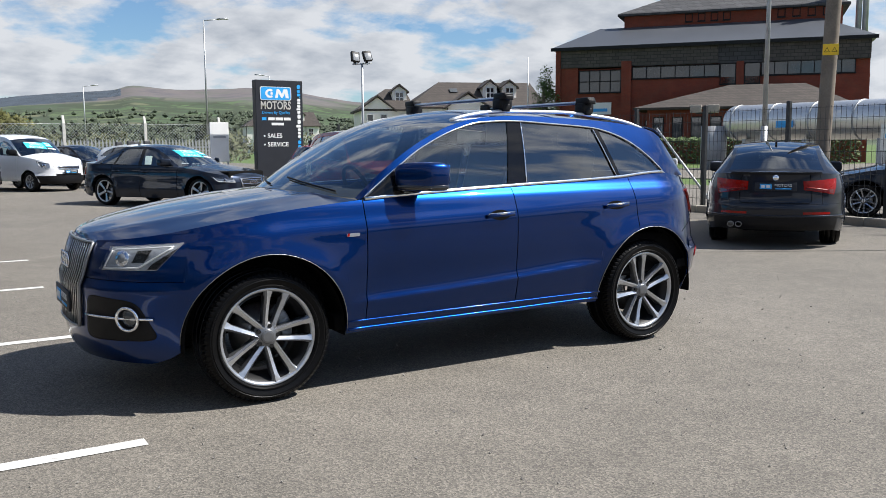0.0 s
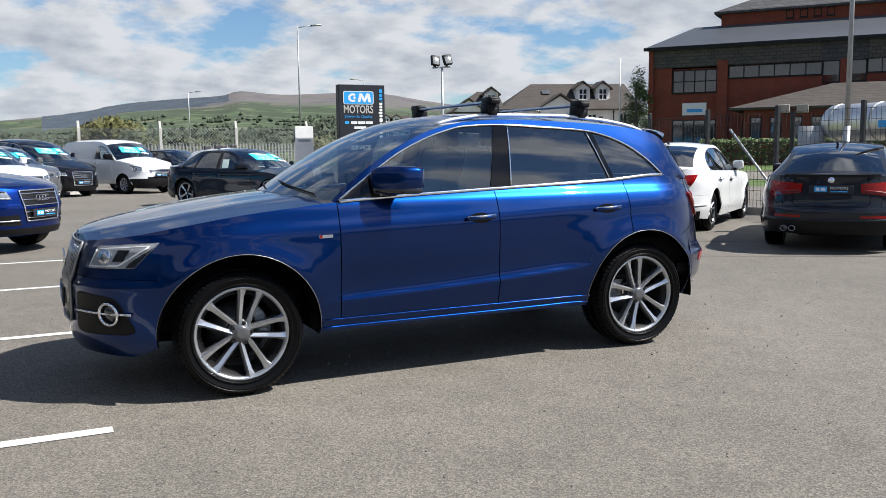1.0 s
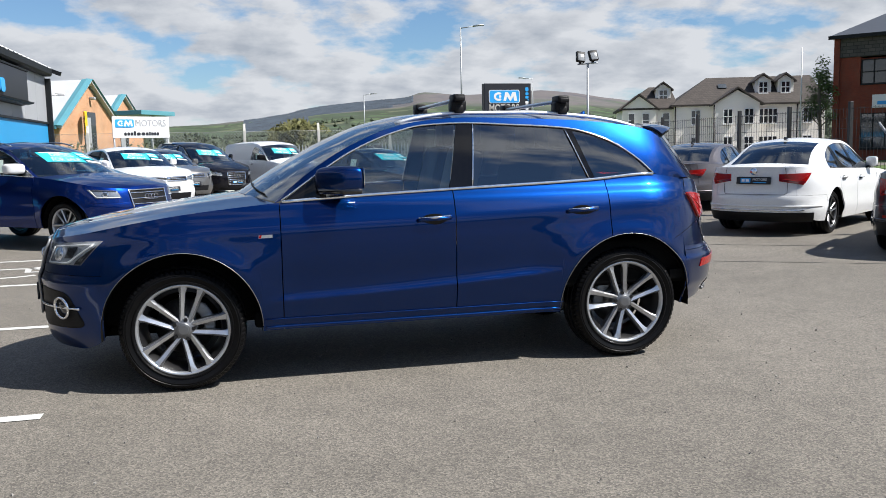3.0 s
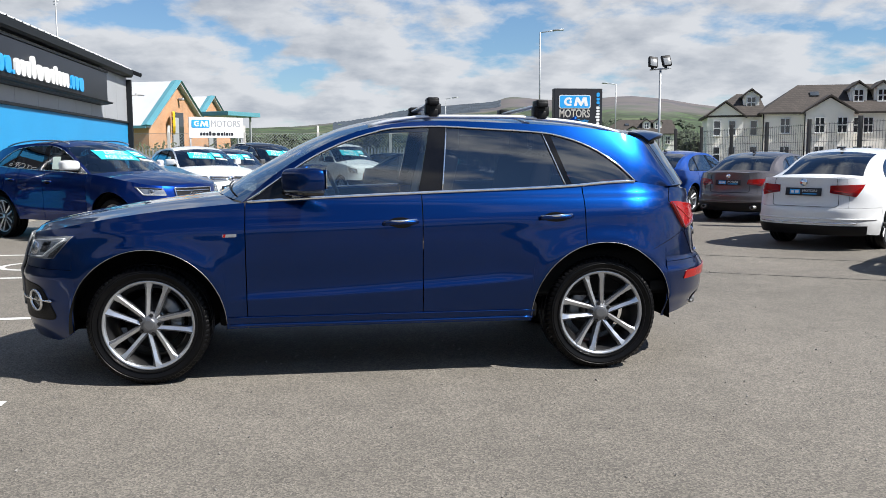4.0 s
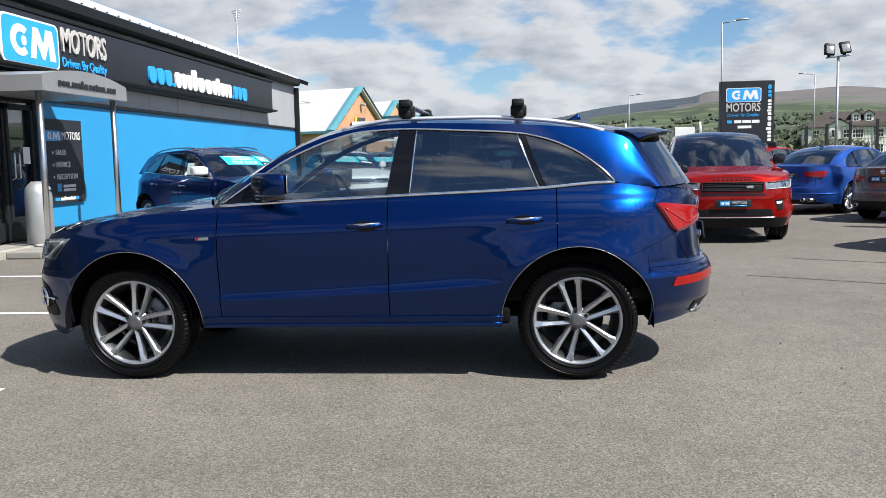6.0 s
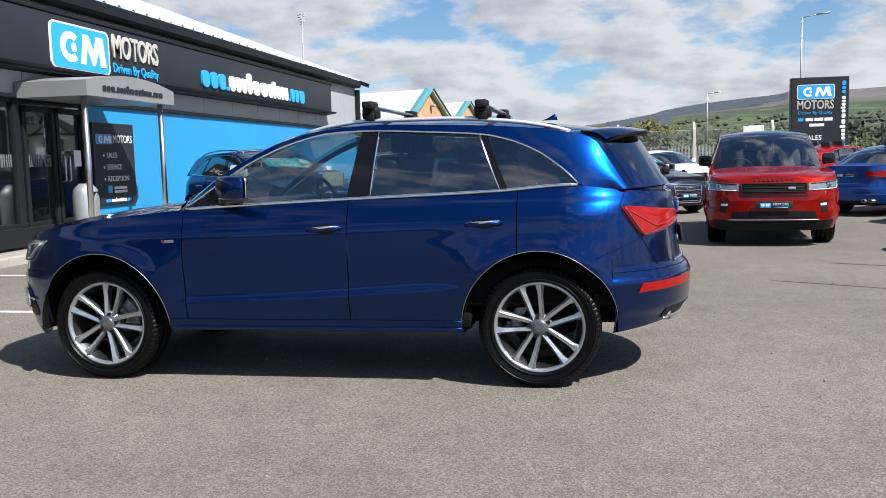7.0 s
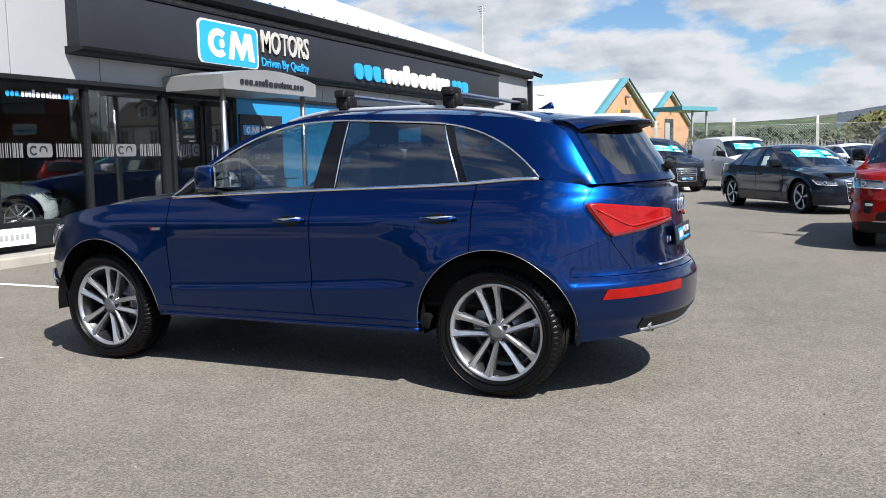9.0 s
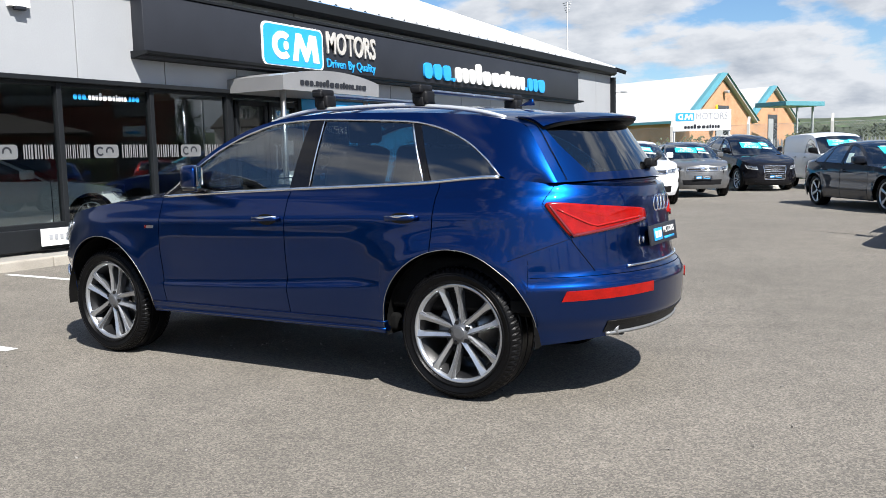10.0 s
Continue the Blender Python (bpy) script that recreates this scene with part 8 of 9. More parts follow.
def window_unit(parent, u0, u1, z0, z1, cols, rows=1, v=0.0, frame="cladding_dark", pane="pane", t=0.07):
    ob = new("window")
    ob.parent = parent
    part("window_sill", bm_box((u0 + u1) / 2, v - 0.06, z0 - 0.05, u1 - u0 + 0.1, 0.16, 0.08), M[frame], ob, smooth=False)
    for c_ in range(cols):
        for r_ in range(rows):
            a, b = u0 + (u1 - u0) * c_ / cols, u0 + (u1 - u0) * (c_ + 1) / cols
            lo, hi_ = z0 + (z1 - z0) * r_ / rows, z0 + (z1 - z0) * (r_ + 1) / rows
            part("pane", bm_box((a + b) / 2, v + 0.05, (lo + hi_) / 2, b - a - t, 0.02, hi_ - lo - t), M[pane], ob, smooth=False)
    bm = bmesh.new()
    for c_ in range(cols + 1):
        a = u0 + (u1 - u0) * c_ / cols
        box(bm, a, v + 0.02, (z0 + z1) / 2, t, 0.1, z1 - z0 + t)
    for r_ in range(rows + 1):
        box(bm, (u0 + u1) / 2, v + 0.02, z0 + (z1 - z0) * r_ / rows, u1 - u0, 0.09, t)
    part("window_frame", bm, M[frame], ob, smooth=False)
    return ob


def hip_roof(parent, u0, u1, v0, v1, z0, z1, run_u0, run_u1, run_v0, run_v1, mat, name="roof", over=0.35):
    bm = bmesh.new()
    lo = [(u0 - over, v0 - over), (u1 + over, v0 - over), (u1 + over, v1 + over), (u0 - over, v1 + over)]
    hi_ = [(u0 + run_u0, v0 + run_v0), (u1 - run_u1, v0 + run_v0), (u1 - run_u1, v1 - run_v1), (u0 + run_u0, v1 - run_v1)]
    a = [bm.verts.new((*p, z0)) for p in lo]
    b = [bm.verts.new((*p, z1)) for p in hi_]
    c = [bm.verts.new((*p, z0 - 0.16)) for p in lo]
    for i in range(4):
        j = (i + 1) % 4
        bm.faces.new((a[i], a[j], b[j], b[i]))
        bm.faces.new((c[i], c[j], a[j], a[i]))
    bm.faces.new(b)
    bm.faces.new(c[::-1])
    return part(name, bm, M[mat], parent, smooth=False)


# walls in brick with recessed openings, slate-hung band above
slab(off, "wall", 0, 23.2, 0.12, 14, -0.05, 5.45, "brick")
slab(off, "wall", 0, 1.75, 0.12, 14, 5.45, 9.0, "brick")
slab(off, "wall", 5.30, 23.2, 0.12, 14, 5.45, 6.45, "brick")
slab(off, "wall", 1.75, 5.30, 0.35, 14, 5.45, 7.4, "brick")
slab(off, "wall", 5.30, 23.2, 0.35, 14, 6.45, 7.5, "brick")
slab(off, "slate_band", 0.36, 12.6, -0.02, 13, 7.5, 9.0, "slate_brown")
slab(off, "slate_band", 15.8, 23.2, -0.02, 13, 7.5, 9.0, "slate_brown")
slab(off, "slate_band", 12.6, 15.8, 0.1, 13, 7.5, 9.0, "slate")
slab(off, "pier", 5.28, 6.05, -0.22, 0.3, -0.05, 7.9, "brick")
slab(off, "pier", -0.05, 0.35, -0.10, 0.6, -0.05, 9.0, "brick")
slab(off, "pier", 13.95, 14.5, -0.05, 0.3, 5.4, 7.6, "brick")
window_unit(off, 1.85, 5.2, 5.52, 7.25, 4, 2, 0.15)
window_unit(off, 6.1, 12.7, 6.52, 7.42, 6, 1, 0.15)
window_unit(off, 12.78, 13.9, 5.92, 7.45, 1, 1, 0.08)
window_unit(off, 14.55, 15.65, 5.92, 7.45, 1, 1, 0.08)
window_unit(off, 15.75, 22.2, 6.52, 7.5, 7, 1, 0.15)
window_unit(off, 1.9, 5.2, 0.8, 3.35, 4, 1, 0.06)
for i in range(8):
    window_unit(off, 7.2 + 1.25 * i, 7.85 + 1.25 * i, 1.6, 3.2, 1, 1, 0.05)
hip_roof(off, 0, 23.2, 0, 14, 9.1, 11.0, 2.8, 3.2, 3.9, 3.0, "roof_lead")
slab(off, "eaves_board", -0.4, 23.6, -0.42, -0.32, 8.86, 9.12, "cladding_dark")
slab(off, "upper_wall", 4.8, 21.5, 4.2, 13, 10.2, 12.1, "brick")
for u in (9.75, 10.75, 11.75, 12.7, 16.8, 17.9, 19.0, 20.1):
    window_unit(off, u, u + 0.52, 11.3, 11.88, 1, 1, 4.18)
hip_roof(off, 4.8, 21.5, 4.2, 13, 12.1, 15.0, 7.0, 7.0, 4.2, 4.2, "slate", "upper_roof", 0.5)
hip_roof(off, 7.5, 21.5, -5.0, -0.1, 4.0, 5.75, 6.1, 2.7, 3.6, 1.2, "tile_roof", "porch_roof", 0.5)
slab(off, "porch_wall", 7.9, 21.0, -4.6, 0.0, -0.05, 3.86, "brick")
for i in range(9):
    window_unit(off, 8.4 + 1.35 * i, 9.1 + 1.35 * i, 1.7, 3.3, 1, 1, -4.66)
sg = slab(off, "sign_panel", 2.65, 4.5, -0.02, 0.10, 3.75, 4.7, "sign_white")
part("sign_bar", bm_box(3.6, -0.03, 4.1, 1.2, 0.02, 0.25), M["sign_blue"], sg, smooth=False)
for u, v in ((1.2, 1.2), (2.4, 2.4)):
    part("chimney_flue", bm_cyl((22.2 + u * 0.4, 5, 8.9), (22.2 + u * 0.4, 5, 17.5), 0.22, n=12), M["galv"], off)

# stainless tank behind the road
tk = thing("tank_trailer", "polished stainless tank on a grey frame", "tank")
bm = bmesh.new()
prof = [(0.0, 0.0), (0.55, 0.05), (0.82, 0.20), (0.93, 0.42), (0.95, 0.6)]
prof += [(0.95, 0.6 + 0.9 * k) for k in range(1, 16)]
prof += [(0.93, 14.3), (0.6, 14.6)]
rg = [[bm.verts.new((37.6 + r * math.cos(TAU * i / 36), 27.8 - d, 2.50 + r * math.sin(TAU * i / 36))) for i in range(36)] for r, d in prof[1:]]
for a, b in zip(rg, rg[1:]):
    for i in range(36):
        bm.faces.new((a[i], a[(i + 1) % 36], b[(i + 1) % 36], b[i]))
bm.faces.new(rg[0])
part("tank_shell", bm, M["stainless"], tk)
for k in range(6):
    bm = bmesh.new()
    y = 27.0 - 2.4 * k
    ring = [(37.6 + 0.965 * math.cos(TAU * i / 30), y, 2.5 + 0.965 * math.sin(TAU * i / 30)) for i in range(30)]
    sweep(bm, ring, 0.05, 0.09, 6, closed=True, up=Vector((0, 1, 0)))
    part("tank_band", bm, M["galv"], tk)
for y in (26.2, 22.5, 18.5, 15.0):
    part("tank_leg", bm_box(37.6, y, 0.80, 1.5, 0.25, 1.62), M["galv"], tk, smooth=False)
bm = bmesh.new()
for dx in (-0.2, 0.2):
    cyl(bm, (36.55, 21.0 + dx, 0.0), (36.55, 21.0 + dx, 3.3), 0.025, n=6)
for k in range(10):
    cyl(bm, (36.55, 20.8, 0.4 + 0.3 * k), (36.55, 21.2, 0.4 + 0.3 * k), 0.018, n=6)
part("ladder", bm, M["galv"], tk)
part("name_panel", bm_box(36.6, 23.5, 2.35, 0.03, 1.0, 0.35), M["sign_blue"], tk, smooth=False)
wt_ = thing("storage_tank", "small pale grey storage tank beside the steel tank", "tank")
part("tank_body", bm_cyl((36.8, 28.2, 0), (36.8, 28.2, 2.35), 0.70, n=24), M["cladding"], wt_)
os_ = thing("roadside_board", "white roadside board with blue bars", "sign")
part("board", bm_box(30.0, 13.2, 1.6, 0.06, 2.0, 1.0), M["sign_white"], os_, smooth=False)
part("text_bar", bm_box(29.96, 13.2, 1.65, 0.02, 1.6, 0.16), M["sign_blue"], os_, smooth=False)
part("text_bar", bm_box(29.96, 13.2, 1.35, 0.02, 1.2, 0.12), M["sign_blue"], os_, smooth=False)
for dy in (-0.8, 0.8):
    part("leg", bm_box(30.04, 13.2 + dy, 0.55, 0.08, 0.08, 1.1), M["galv"], os_, smooth=False)

# ---------------------------------------------------------------- white houses
HQ, HD = Vector((48.35, 69.83, 0)), Vector((0.8432, -0.5376, 0))
HN = Vector((-HD.y, HD.x, 0))
HM = Matrix(((HD.x, HN.x, 0, HQ.x), (HD.y, HN.y, 0, HQ.y), (0, 0, 1, 0), (0, 0, 0, 1)))


def gable_roof(parent, u0, u1, v0, v1, z0, z1, along_u, mat, over=0.3, name="roof"):
    bm = bmesh.new()
    t = 0.16
    if along_u:
        vm = (v0 + v1) / 2
        prof_ = [(v0 - over, z0 - over * (z1 - z0) / (vm - v0)), (vm, z1), (v1 + over, z0 - over * (z1 - z0) / (vm - v0))]
        rows_ = [[bm.verts.new((u, v, z + dz)) for dz in (0, t) for v, z in prof_] for u in (u0 - over, u1 + over)]
    else:
        um = (u0 + u1) / 2
        prof_ = [(u0 - over, z0 - over * (z1 - z0) / (um - u0)), (um, z1), (u1 + over, z0 - over * (z1 - z0) / (um - u0))]
        rows_ = [[bm.verts.new((u, v, z + dz)) for dz in (0, t) for u, z in prof_] for v in (v0 - over, v1)]
    a, b = rows_
    for i, j in ((0, 1), (1, 2), (3, 4), (4, 5), (0, 3), (2, 5)):
        bm.faces.new((a[i], a[j], b[j], b[i]))
    for r in rows_:
        bm.faces.new((r[0], r[1], r[4], r[3]))
        bm.faces.new((r[1], r[2], r[5], r[4]))
    return part(name, bm, M[mat], parent, smooth=False)


def gable_wall(parent, u0, u1, v, thick, z0, z1, zg, mat, name="wall"):
    bm = bmesh.new()
    um = (u0 + u1) / 2
    prism(bm, [(u0, z0), (u1, z0), (u1, z1), (um, zg), (u0, z1)], thick, Matrix.Translation((0, v + thick, 0)) @ FY)
    return part(name, bm, M[mat], parent, smooth=False)


def dormer(parent, u, v, z, w=1.5):
    ob = new("dormer")
    ob.parent = parent
    gable_wall(ob, u - w / 2, u + w / 2, v, 1.8, z - 0.9, z + 0.85, z + 1.35, "render")
    window_unit(ob, u - 0.42, u + 0.42, z - 0.35, z + 0.75, 2, 2, v - 0.08, "sign_white", "pane", 0.1)
    gable_roof(ob, u - w / 2, u + w / 2, v, v + 2.6, z + 0.85, z + 1.45, False, "tile_roof", 0.25)


def white_house(m, label, wing=True):
    h = thing("house", label, "house", m, "white houses")
    slab(h, "wall", -6.5, 7.6, 0.0, 8.0, -0.05, 5.2, "render")
    hip_roof(h, -6.5, 7.6, 0.0, 8.0, 5.2, 8.0, 3.6, 0.4, 3.95, 3.95, "tile_roof")
    gable_wall(h, -2.9, 1.3, -1.1, 0.3, -0.05, 5.2, 6.45, "render")
    slab(h, "wall", -2.9, 1.3, -0.85, 0.0, -0.05, 5.2, "render")
    gable_roof(h, -2.9, 1.3, -1.1, 3.0, 5.2, 6.6, False, "tile_roof", 0.35)
    for u, v in ((-1.65, -1.12), (0.3, -1.12), (1.9, 0), (2.75, 0), (6.0, 0), (-4.5, 0)):
        for z in (3.25, 0.6):
            window_unit(h, u - 0.42, u + 0.42, z, z + 1.4, 2, 2, v - 0.08, "sign_white", "pane", 0.08)
    dormer(h, 2.1, 1.3, 6.55)
    dormer(h, 4.2, 1.3, 6.55)
    part("rooflight", bm_box(-1.6, 2.3, 7.05, 0.8, 0.7, 0.06, 0.0, m=Matrix.Rotation(radians(35), 4, "X")), M["pane"], h, smooth=False)
    for u in (-2.95, -6.45, 5.0):
        part("downpipe", bm_cyl((u, -0.1 if u != -2.95 else -1.2, 0), (u, -0.1 if u != -2.95 else -1.2, 5.1), 0.06, n=6), M["black"], h)
    if wing:
        slab(h, "wing_wall", -11.5, -6.3, 1.0, 9.0, -0.05, 5.0, "render")
        gable_wall(h, -11.5, -8.2, 0.7, 0.3, -0.05, 5.0, 6.2, "render")
        gable_roof(h, -11.5, -8.2, 0.7, 6.0, 5.0, 6.3, False, "tile_roof", 0.3)
        hip_roof(h, -11.5, -6.3, 1.0, 9.0, 5.0, 7.3, 3.0, 0.1, 3.9, 3.9, "tile_roof", "wing_roof")
        dormer(h, -7.3, 2.6, 6.1)
        for u in (-10.6, -9.2, -7.2):
            for z in (3.1, 0.6):
                window_unit(h, u - 0.32, u + 0.32, z, z + 1.4, 1, 2, 0.62 if u < -8 else 0.92, "sign_white", "pane", 0.08)
    return h


white_house(HM @ Matrix.Rotation(radians(12), 4, "Z"), "cream rendered house with brown tiled roof and dormers")
white_house(pose(60.5, 156, 0, 0, 0, -14), "distant cream rendered house with brown tiled roof", False)

# ---------------------------------------------------------------- orange brick units
def unit(apex, heading, width, length, ze, zr, label):
    """A gabled workshop; the gable looks along heading, the ridge runs back from the apex."""
    a = radians(heading)
    f, s = Vector((math.cos(a), math.sin(a), 0)), Vector((-math.sin(a), math.cos(a), 0))
    m = Matrix(((s.x, -f.x, 0, apex[0]), (s.y, -f.y, 0, apex[1]), (0, 0, 1, 0), (0, 0, 0, 1)))
    ob = thing("workshop_unit", label, "workshop", m, "orange workshop units")
    w = width / 2
    gable_wall(ob, -w, w, 0.0, 0.3, -0.05, ze, zr - 0.25, "brick_orange")
    slab(ob, "wall", -w, w, 0.3, length, -0.05, ze, "brick_orange")
    gable_roof(ob, -w, w, 0.0, length, ze, zr, False, "roof_white", 0.35)
    for sg_ in (-1, 1):
        bm = bmesh.new()
        sweep(bm, [(sg_ * (w + 0.4), -0.05, ze - 0.10), (0, -0.05, zr + 0.20)], 0.85, 0.14, 4)
        part("verge_board", bm, M["teal"], ob, smooth=False)
        part("gutter", bm_box(sg_ * (w + 0.38), length / 2, ze - 0.22, 0.16, length, 0.18), M["teal"], ob, smooth=False)
    slab(ob, "door_recess", -0.9, 0.9, -0.02, 0.1, 0.0, 4.6, "pane")
    slab(ob, "shutter", -0.8, 0.1, -0.05, 0.0, 0.0, 4.2, "cladding")
    part("wall_lamp", bm_box(0.2, -0.25, 5.6, 0.25, 0.4, 0.2, 0.03), M["cladding"], ob)
    if apex[1] < 70:
        rim = [(-0.42, 0.75), (0.0, 0.85), (0.42, 0.75), (0.42, -0.25), (0.28, -0.62), (0.0, -0.85), (-0.28, -0.62), (-0.42, -0.25)]
        turn = Matrix.Translation((-1.55, -0.42, 3.75)) @ Matrix.Rotation(radians(35), 4, "Z") @ FY
        bm = bmesh.new()
        prism(bm, rim, 0.16, turn)
        bd = part("hanging_sign", bm, M["yellow"], ob, "yellow shield sign with a dark field", smooth=False)
        for dz in (-0.012, 0.16):
            bm = bmesh.new()
            prism(bm, [(x * 0.72, z * 0.72 - 0.06) for x, z in rim], 0.012, turn @ Matrix.Translation((0, 0, dz)))
            part("sign_field", bm, M["bronze"], bd, smooth=False)
            bm = bmesh.new()
            prism(bm, [(-0.20, 0.02), (0.20, 0.02), (0.20, 0.20), (-0.20, 0.20)], 0.012, turn @ Matrix.Translation((0, 0, dz * 1.1)))
            part("sign_mark", bm, M["yellow"], bd, smooth=False)
    return ob


unit((-10.1, 62.2), -19, 8.4, 22, 3.6, 6.78, "orange brick workshop with white roof and teal verges")
unit((-10.45, 85.0), -19, 8.4, 22, 4.0, 7.15, "orange brick workshop behind with white roof")
cn = thing("loading_canopy", "flat teal canopy on thin posts beside the workshop", "canopy", pose(-8.1, 80.0, 0, 0, 0, 60))
part("canopy_roof", bm_box(0, 0, 5.25, 5.2, 3.4, 0.40, 0.02), M["teal"], cn, smooth=False)
for dx in (-0.5, 1.6):
    part("post", bm_box(dx, -1.2, 2.5, 0.15, 0.15, 5.1), M["cladding"], cn, smooth=False)

# ---------------------------------------------------------------- hills and woods
ridge = curve([(30, 1.2), (45, 1.9), (55, 2.4), (63.7, 2.8), (66, 3.1), (68.3, 3.5), (70.5, 3.69), (72.2, 3.6), (75, 3.5), (77.9, 3.7), (79, 3.42), (81.5, 3.22), (85, 2.83), (87.2, 2.38), (89.7, 2.05), (92.2, 1.83), (95, 1.74), (99, 1.8), (108, 1.5), (120, 1.1), (140, 0.8)])
R1 = 3300.0


def hill(az, q):
    """q from 0 at the valley floor to 1 on the ridge, a little beyond behind it."""
    top = R1 * math.tan(radians(ridge(az))) + 1.4
    r = 420 + (R1 - 420) * q if q <= 1 else R1 + 700 * (q - 1)
    g = min(q, 1.0)
    z = top * (0.30 * g + 0.70 * g ** 2.2) if q <= 1 else top * (1 - 0.4 * (q - 1))
    a = radians(az)
    p = Vector((math.cos(a) * r, math.sin(a) * r, 0))
    z += (noise.noise(p * 0.0022) * 16 + noise.noise(p * 0.006) * 6) * g * (1.0 - 0.85 * g ** 6 if q <= 1 else 0.15)
    return Vector((p.x, p.y, z - 1.0 + noise.noise(p * 0.02) * 1.2 * g))


hl = part("hills", sheet(hill, steps(30, 140, 260), steps(0, 1.25, 60)), M["hill"], None)
tagged(hl, "brown moorland hills with green hedged fields below", "hills", kind="structure")
bm = bmesh.new()
rnd = random.Random(7)
for i in range(7500):
    az = rnd.uniform(78.6, 89.5)
    q = rnd.uniform(0.86, 0.985) if az < 85.5 else rnd.uniform(0.62, 0.99)
    lim = 0.90 if az < 80 else 0.84
    if az < 85.5 and q < lim + 0.03 * noise.noise(Vector((az * 0.7, 2, 0))):
        continue
    p = hill(az, q)
    h, w = rnd.uniform(3.2, 4.6), rnd.uniform(9, 14)
    b = [bm.verts.new(p + Vector((math.cos(k * 2.1) * w, math.sin(k * 2.1) * w, -2))) for k in range(3)]
    t_ = bm.verts.new(p + Vector((0, 0, h)))
    for k in range(3):
        bm.faces.new((b[k], b[(k + 1) % 3], t_))
tagged(part("conifer_plantation", bm, M["plantation"], None, "", False), "dark conifer plantation along the ridge", "forest", kind="stuff")


def leaf_cloud(bm, rnd, centre, rx, ry, rz, n, size, hollow=0.55):
    for i in range(n):
        d = Vector((rnd.gauss(0, 1), rnd.gauss(0, 1), rnd.gauss(0, 1))).normalized()
        r = hollow + (1 - hollow) * rnd.random() ** 0.6
        lump = 0.78 + 0.35 * noise.noise(d * 2.3 + centre * 0.13)
        p = centre + Vector((d.x * rx, d.y * ry, d.z * rz)) * r * lump
        a = Vector((rnd.gauss(0, 1), rnd.gauss(0, 1), rnd.gauss(0, 1))).normalized()
        b = a.orthogonal().normalized()
        s = size * rnd.uniform(0.6, 1.4)
        bm.faces.new([bm.verts.new(p + a * s), bm.verts.new(p + b * s * 0.6), bm.verts.new(p - a * s), bm.verts.new(p - b * s * 0.6)])


def woods(name, label, spots, mat, seed, leaf):
    rnd = random.Random(seed)
    bm = bmesh.new()
    for x, y, h, w in spots:
        n = int(150 + 40 * h)
        leaf_cloud(bm, rnd, Vector((x, y, h * 0.55)), w, w, h * 0.5, n, leaf * (0.5 + h / 10))
    return tagged(part(name, bm, M[mat], None, "", False), label, "trees", kind="stuff")


# tree clumps and hedges scattered over the lower slopes
bm = bmesh.new()
rnd = random.Random(23)
for i in range(16000):
    az, q = rnd.uniform(35, 112), rnd.random() ** 1.3 * 0.62
    p = hill(az, q)
    n1, n2 = noise.noise(Vector((p.x * 0.006, p.y * 0.006, 3))), noise.noise(Vector((p.x * 0.02, p.y * 0.004, 8)))
    if n1 + 0.55 * abs(n2) < 0.20 + 0.3 * q and abs(n2) > 0.012:
        continue
    k_ = min(1.0, 0.4 + 1.6 * q)
    h, w = rnd.uniform(5, 10) * k_, rnd.uniform(3.0, 7) * k_
    ring = [bm.verts.new(p + Vector((math.cos(k * 1.257) * w, math.sin(k * 1.257) * w, h * rnd.uniform(0.2, 0.5)))) for k in range(5)]
    low = bm.verts.new(p + Vector((0, 0, -2)))
    top_ = bm.verts.new(p + Vector((rnd.uniform(-1, 1), rnd.uniform(-1, 1), h)))
    for k in range(5):
        bm.faces.new((ring[k], ring[(k + 1) % 5], top_))
        bm.faces.new((ring[(k + 1) % 5], ring[k], low))
tagged(part("hill_trees", bm, M["leaf_dark"], None, "", False), "small dark trees and hedges on the lower hillside", "trees", kind="stuff")
rnd = random.Random(11)
spots_y = [(14 + 6.2 * math.cos(k * 2.4) * (k / 14) ** 0.5, 190 + 4 * math.sin(k * 2.4), 9.4 - 0.22 * k + rnd.uniform(-0.5, 0.3), rnd.uniform(2.6, 3.6)) for k in range(15)]
woods("willow_thicket", "yellow-green willow thicket beyond the fence", spots_y, "leaf_yellow", 3, 0.34)
spots = []
for i in range(150):
    az = radians(rnd.uniform(40, 108))
    r = rnd.uniform(120, 400)
    spots.append((r * math.cos(az), r * math.sin(az), rnd.uniform(3, 7) * (0.7 + r / 600), rnd.uniform(3, 6)))
woods("hedgerow_trees", "dark green hedgerow trees across the valley floor", spots, "leaf_dark", 5, 0.55)
spots = [(-14 + 1.9 * i + rnd.uniform(-0.5, 0.5), 47 + rnd.uniform(-1.5, 2.5), rnd.uniform(1.6, 2.5), rnd.uniform(1.3, 1.9)) for i in range(20)]
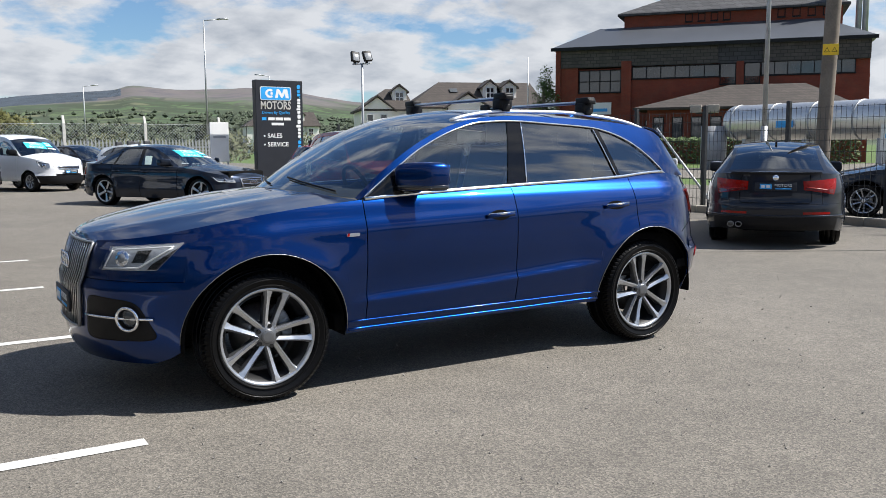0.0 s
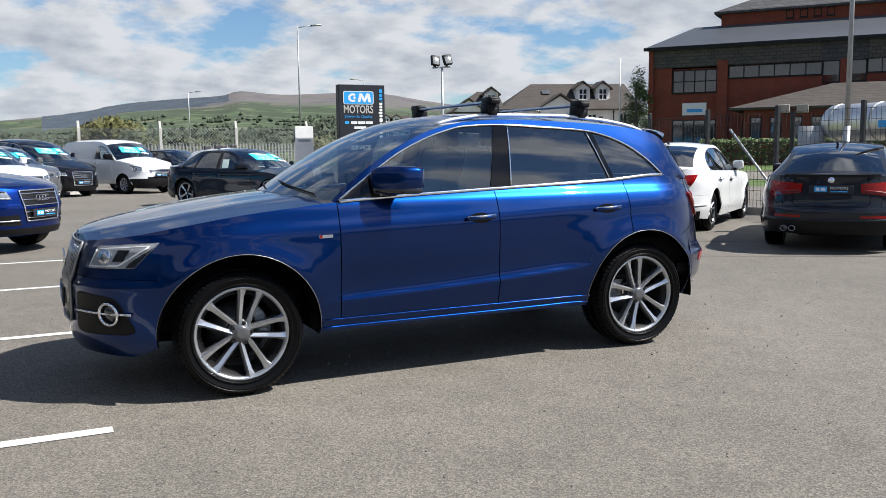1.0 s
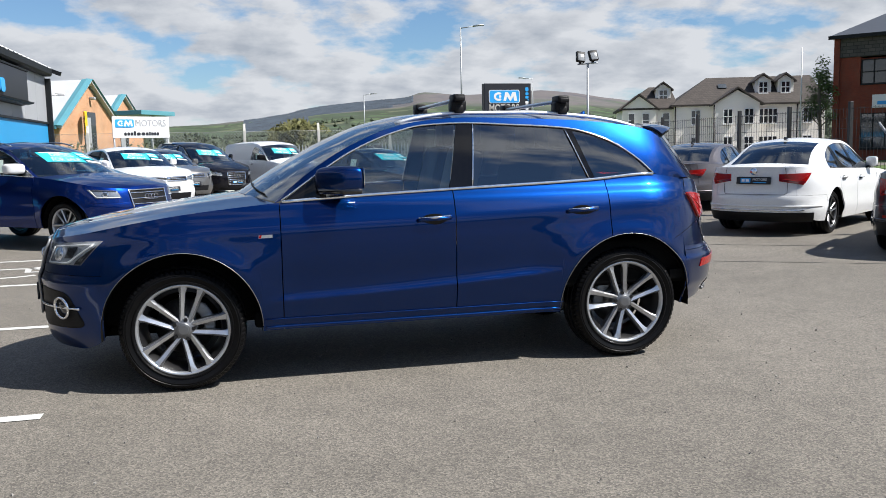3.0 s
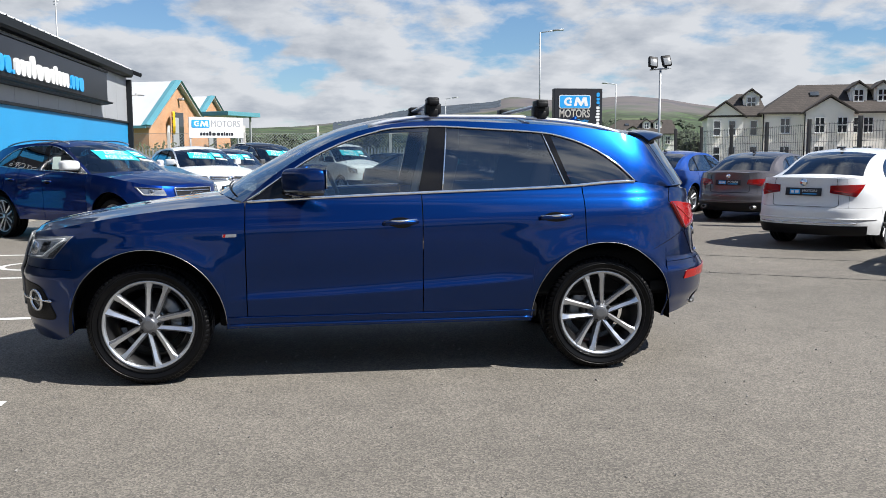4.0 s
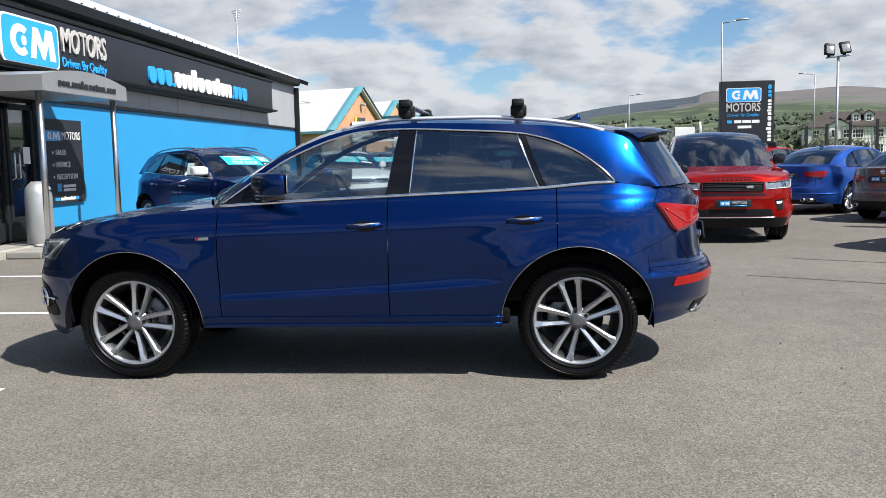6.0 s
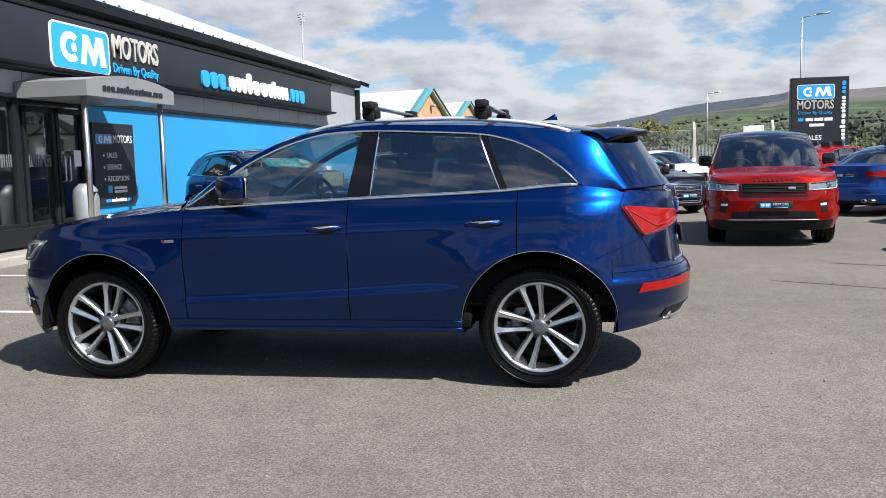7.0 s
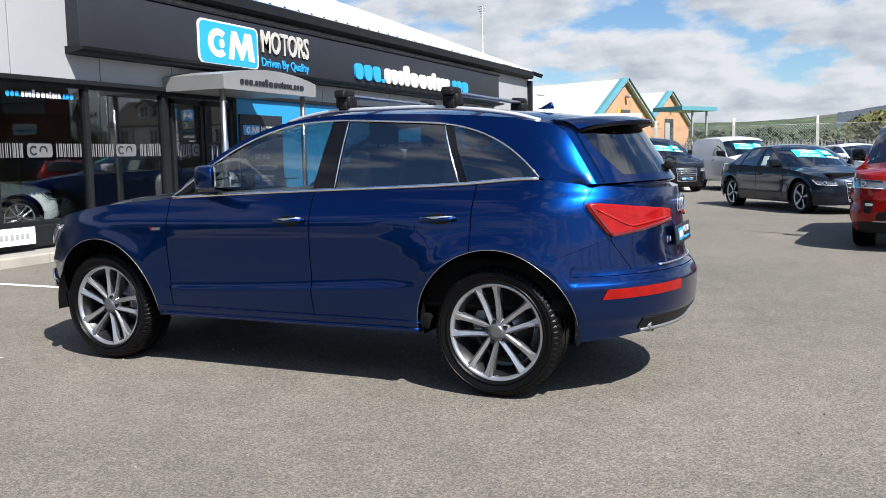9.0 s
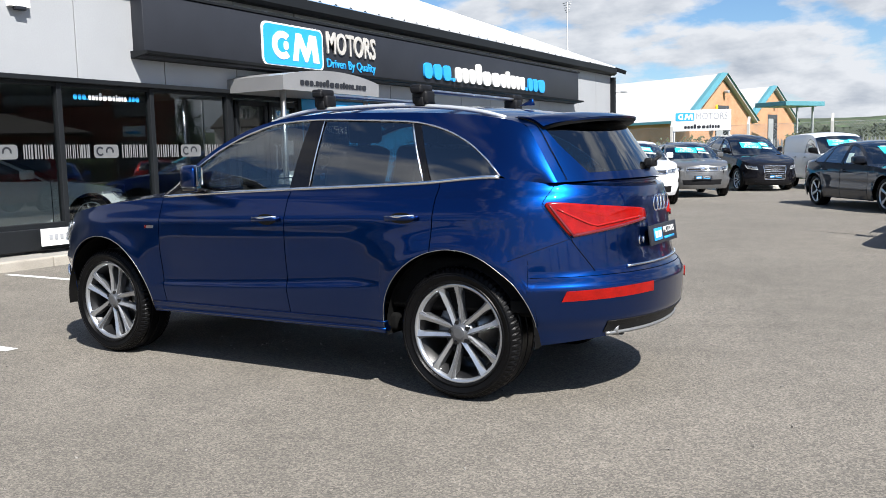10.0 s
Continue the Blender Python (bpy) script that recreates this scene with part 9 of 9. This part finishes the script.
woods("scrub", "low olive scrub behind the palisade fence", spots, "leaf_olive", 6, 0.20)
# clipped hedge in front of the offices
bm = bmesh.new()
rr = random.Random(9)
for i in range(9000):
    u, v, z = rr.uniform(5.5, 22), rr.uniform(-8.2, -6.8), rr.uniform(0.1, 1.7)
    f_ = rr.random()
    if f_ < 0.5:
        v = -8.2
    elif f_ < 0.8:
        z = 1.7 + 0.12 * noise.noise(Vector((u, v, 0)))
    p = BM @ Vector((u, v, z)) + Vector((rr.gauss(0, 0.06), rr.gauss(0, 0.06), rr.gauss(0, 0.06)))
    a = Vector((rr.gauss(0, 1), rr.gauss(0, 1), rr.gauss(0, 1))).normalized() * 0.09
    b = a.orthogonal() * 0.6
    bm.faces.new([bm.verts.new(p + a), bm.verts.new(p + b), bm.verts.new(p - a), bm.verts.new(p - b)])
tagged(part("clipped_hedge", bm, M["leaf"], None, "", False), "clipped green hedge before the brick offices", "hedge", kind="stuff")


def tree(x, y, h, seed):
    rnd = random.Random(seed)
    ob = thing("tree", "young tree with sparse green spring leaves", "tree", pose(x, y, 0), "young trees")
    bm = bmesh.new()
    sweep(bm, [(0.05 * math.sin(z), 0.04 * z, z) for z in steps(0, h * 0.8, 8)], 0.22, 0.22, 8, up=Vector((0, 1, 0)))
    tips = []
    for i in range(14):
        a, z = rnd.uniform(0, TAU), rnd.uniform(h * 0.3, h * 0.75)
        l = rnd.uniform(0.7, 1.6) * (1.2 - z / h)
        q = Vector((math.cos(a) * l, math.sin(a) * l, z + l * 0.9))
        cyl(bm, (0, 0.04 * z, z), q, 0.05, 0.015, 6)
        tips.append(q)
    part("trunk", bm, M["bark"], ob)
    bm = bmesh.new()
    for q in tips + [Vector((0, 0, h * 0.92)), Vector((0.3, 0, h * 0.8))]:
        leaf_cloud(bm, rnd, q, 0.75, 0.75, 0.7, 150, 0.085, 0.1)
    part("crown", bm, M["leaf"], ob)


for x, y, h, s_ in ((43.3, 51.5, 7.9, 1), (44.9, 53.6, 7.2, 2)):
    tree(x, y, h, s_)
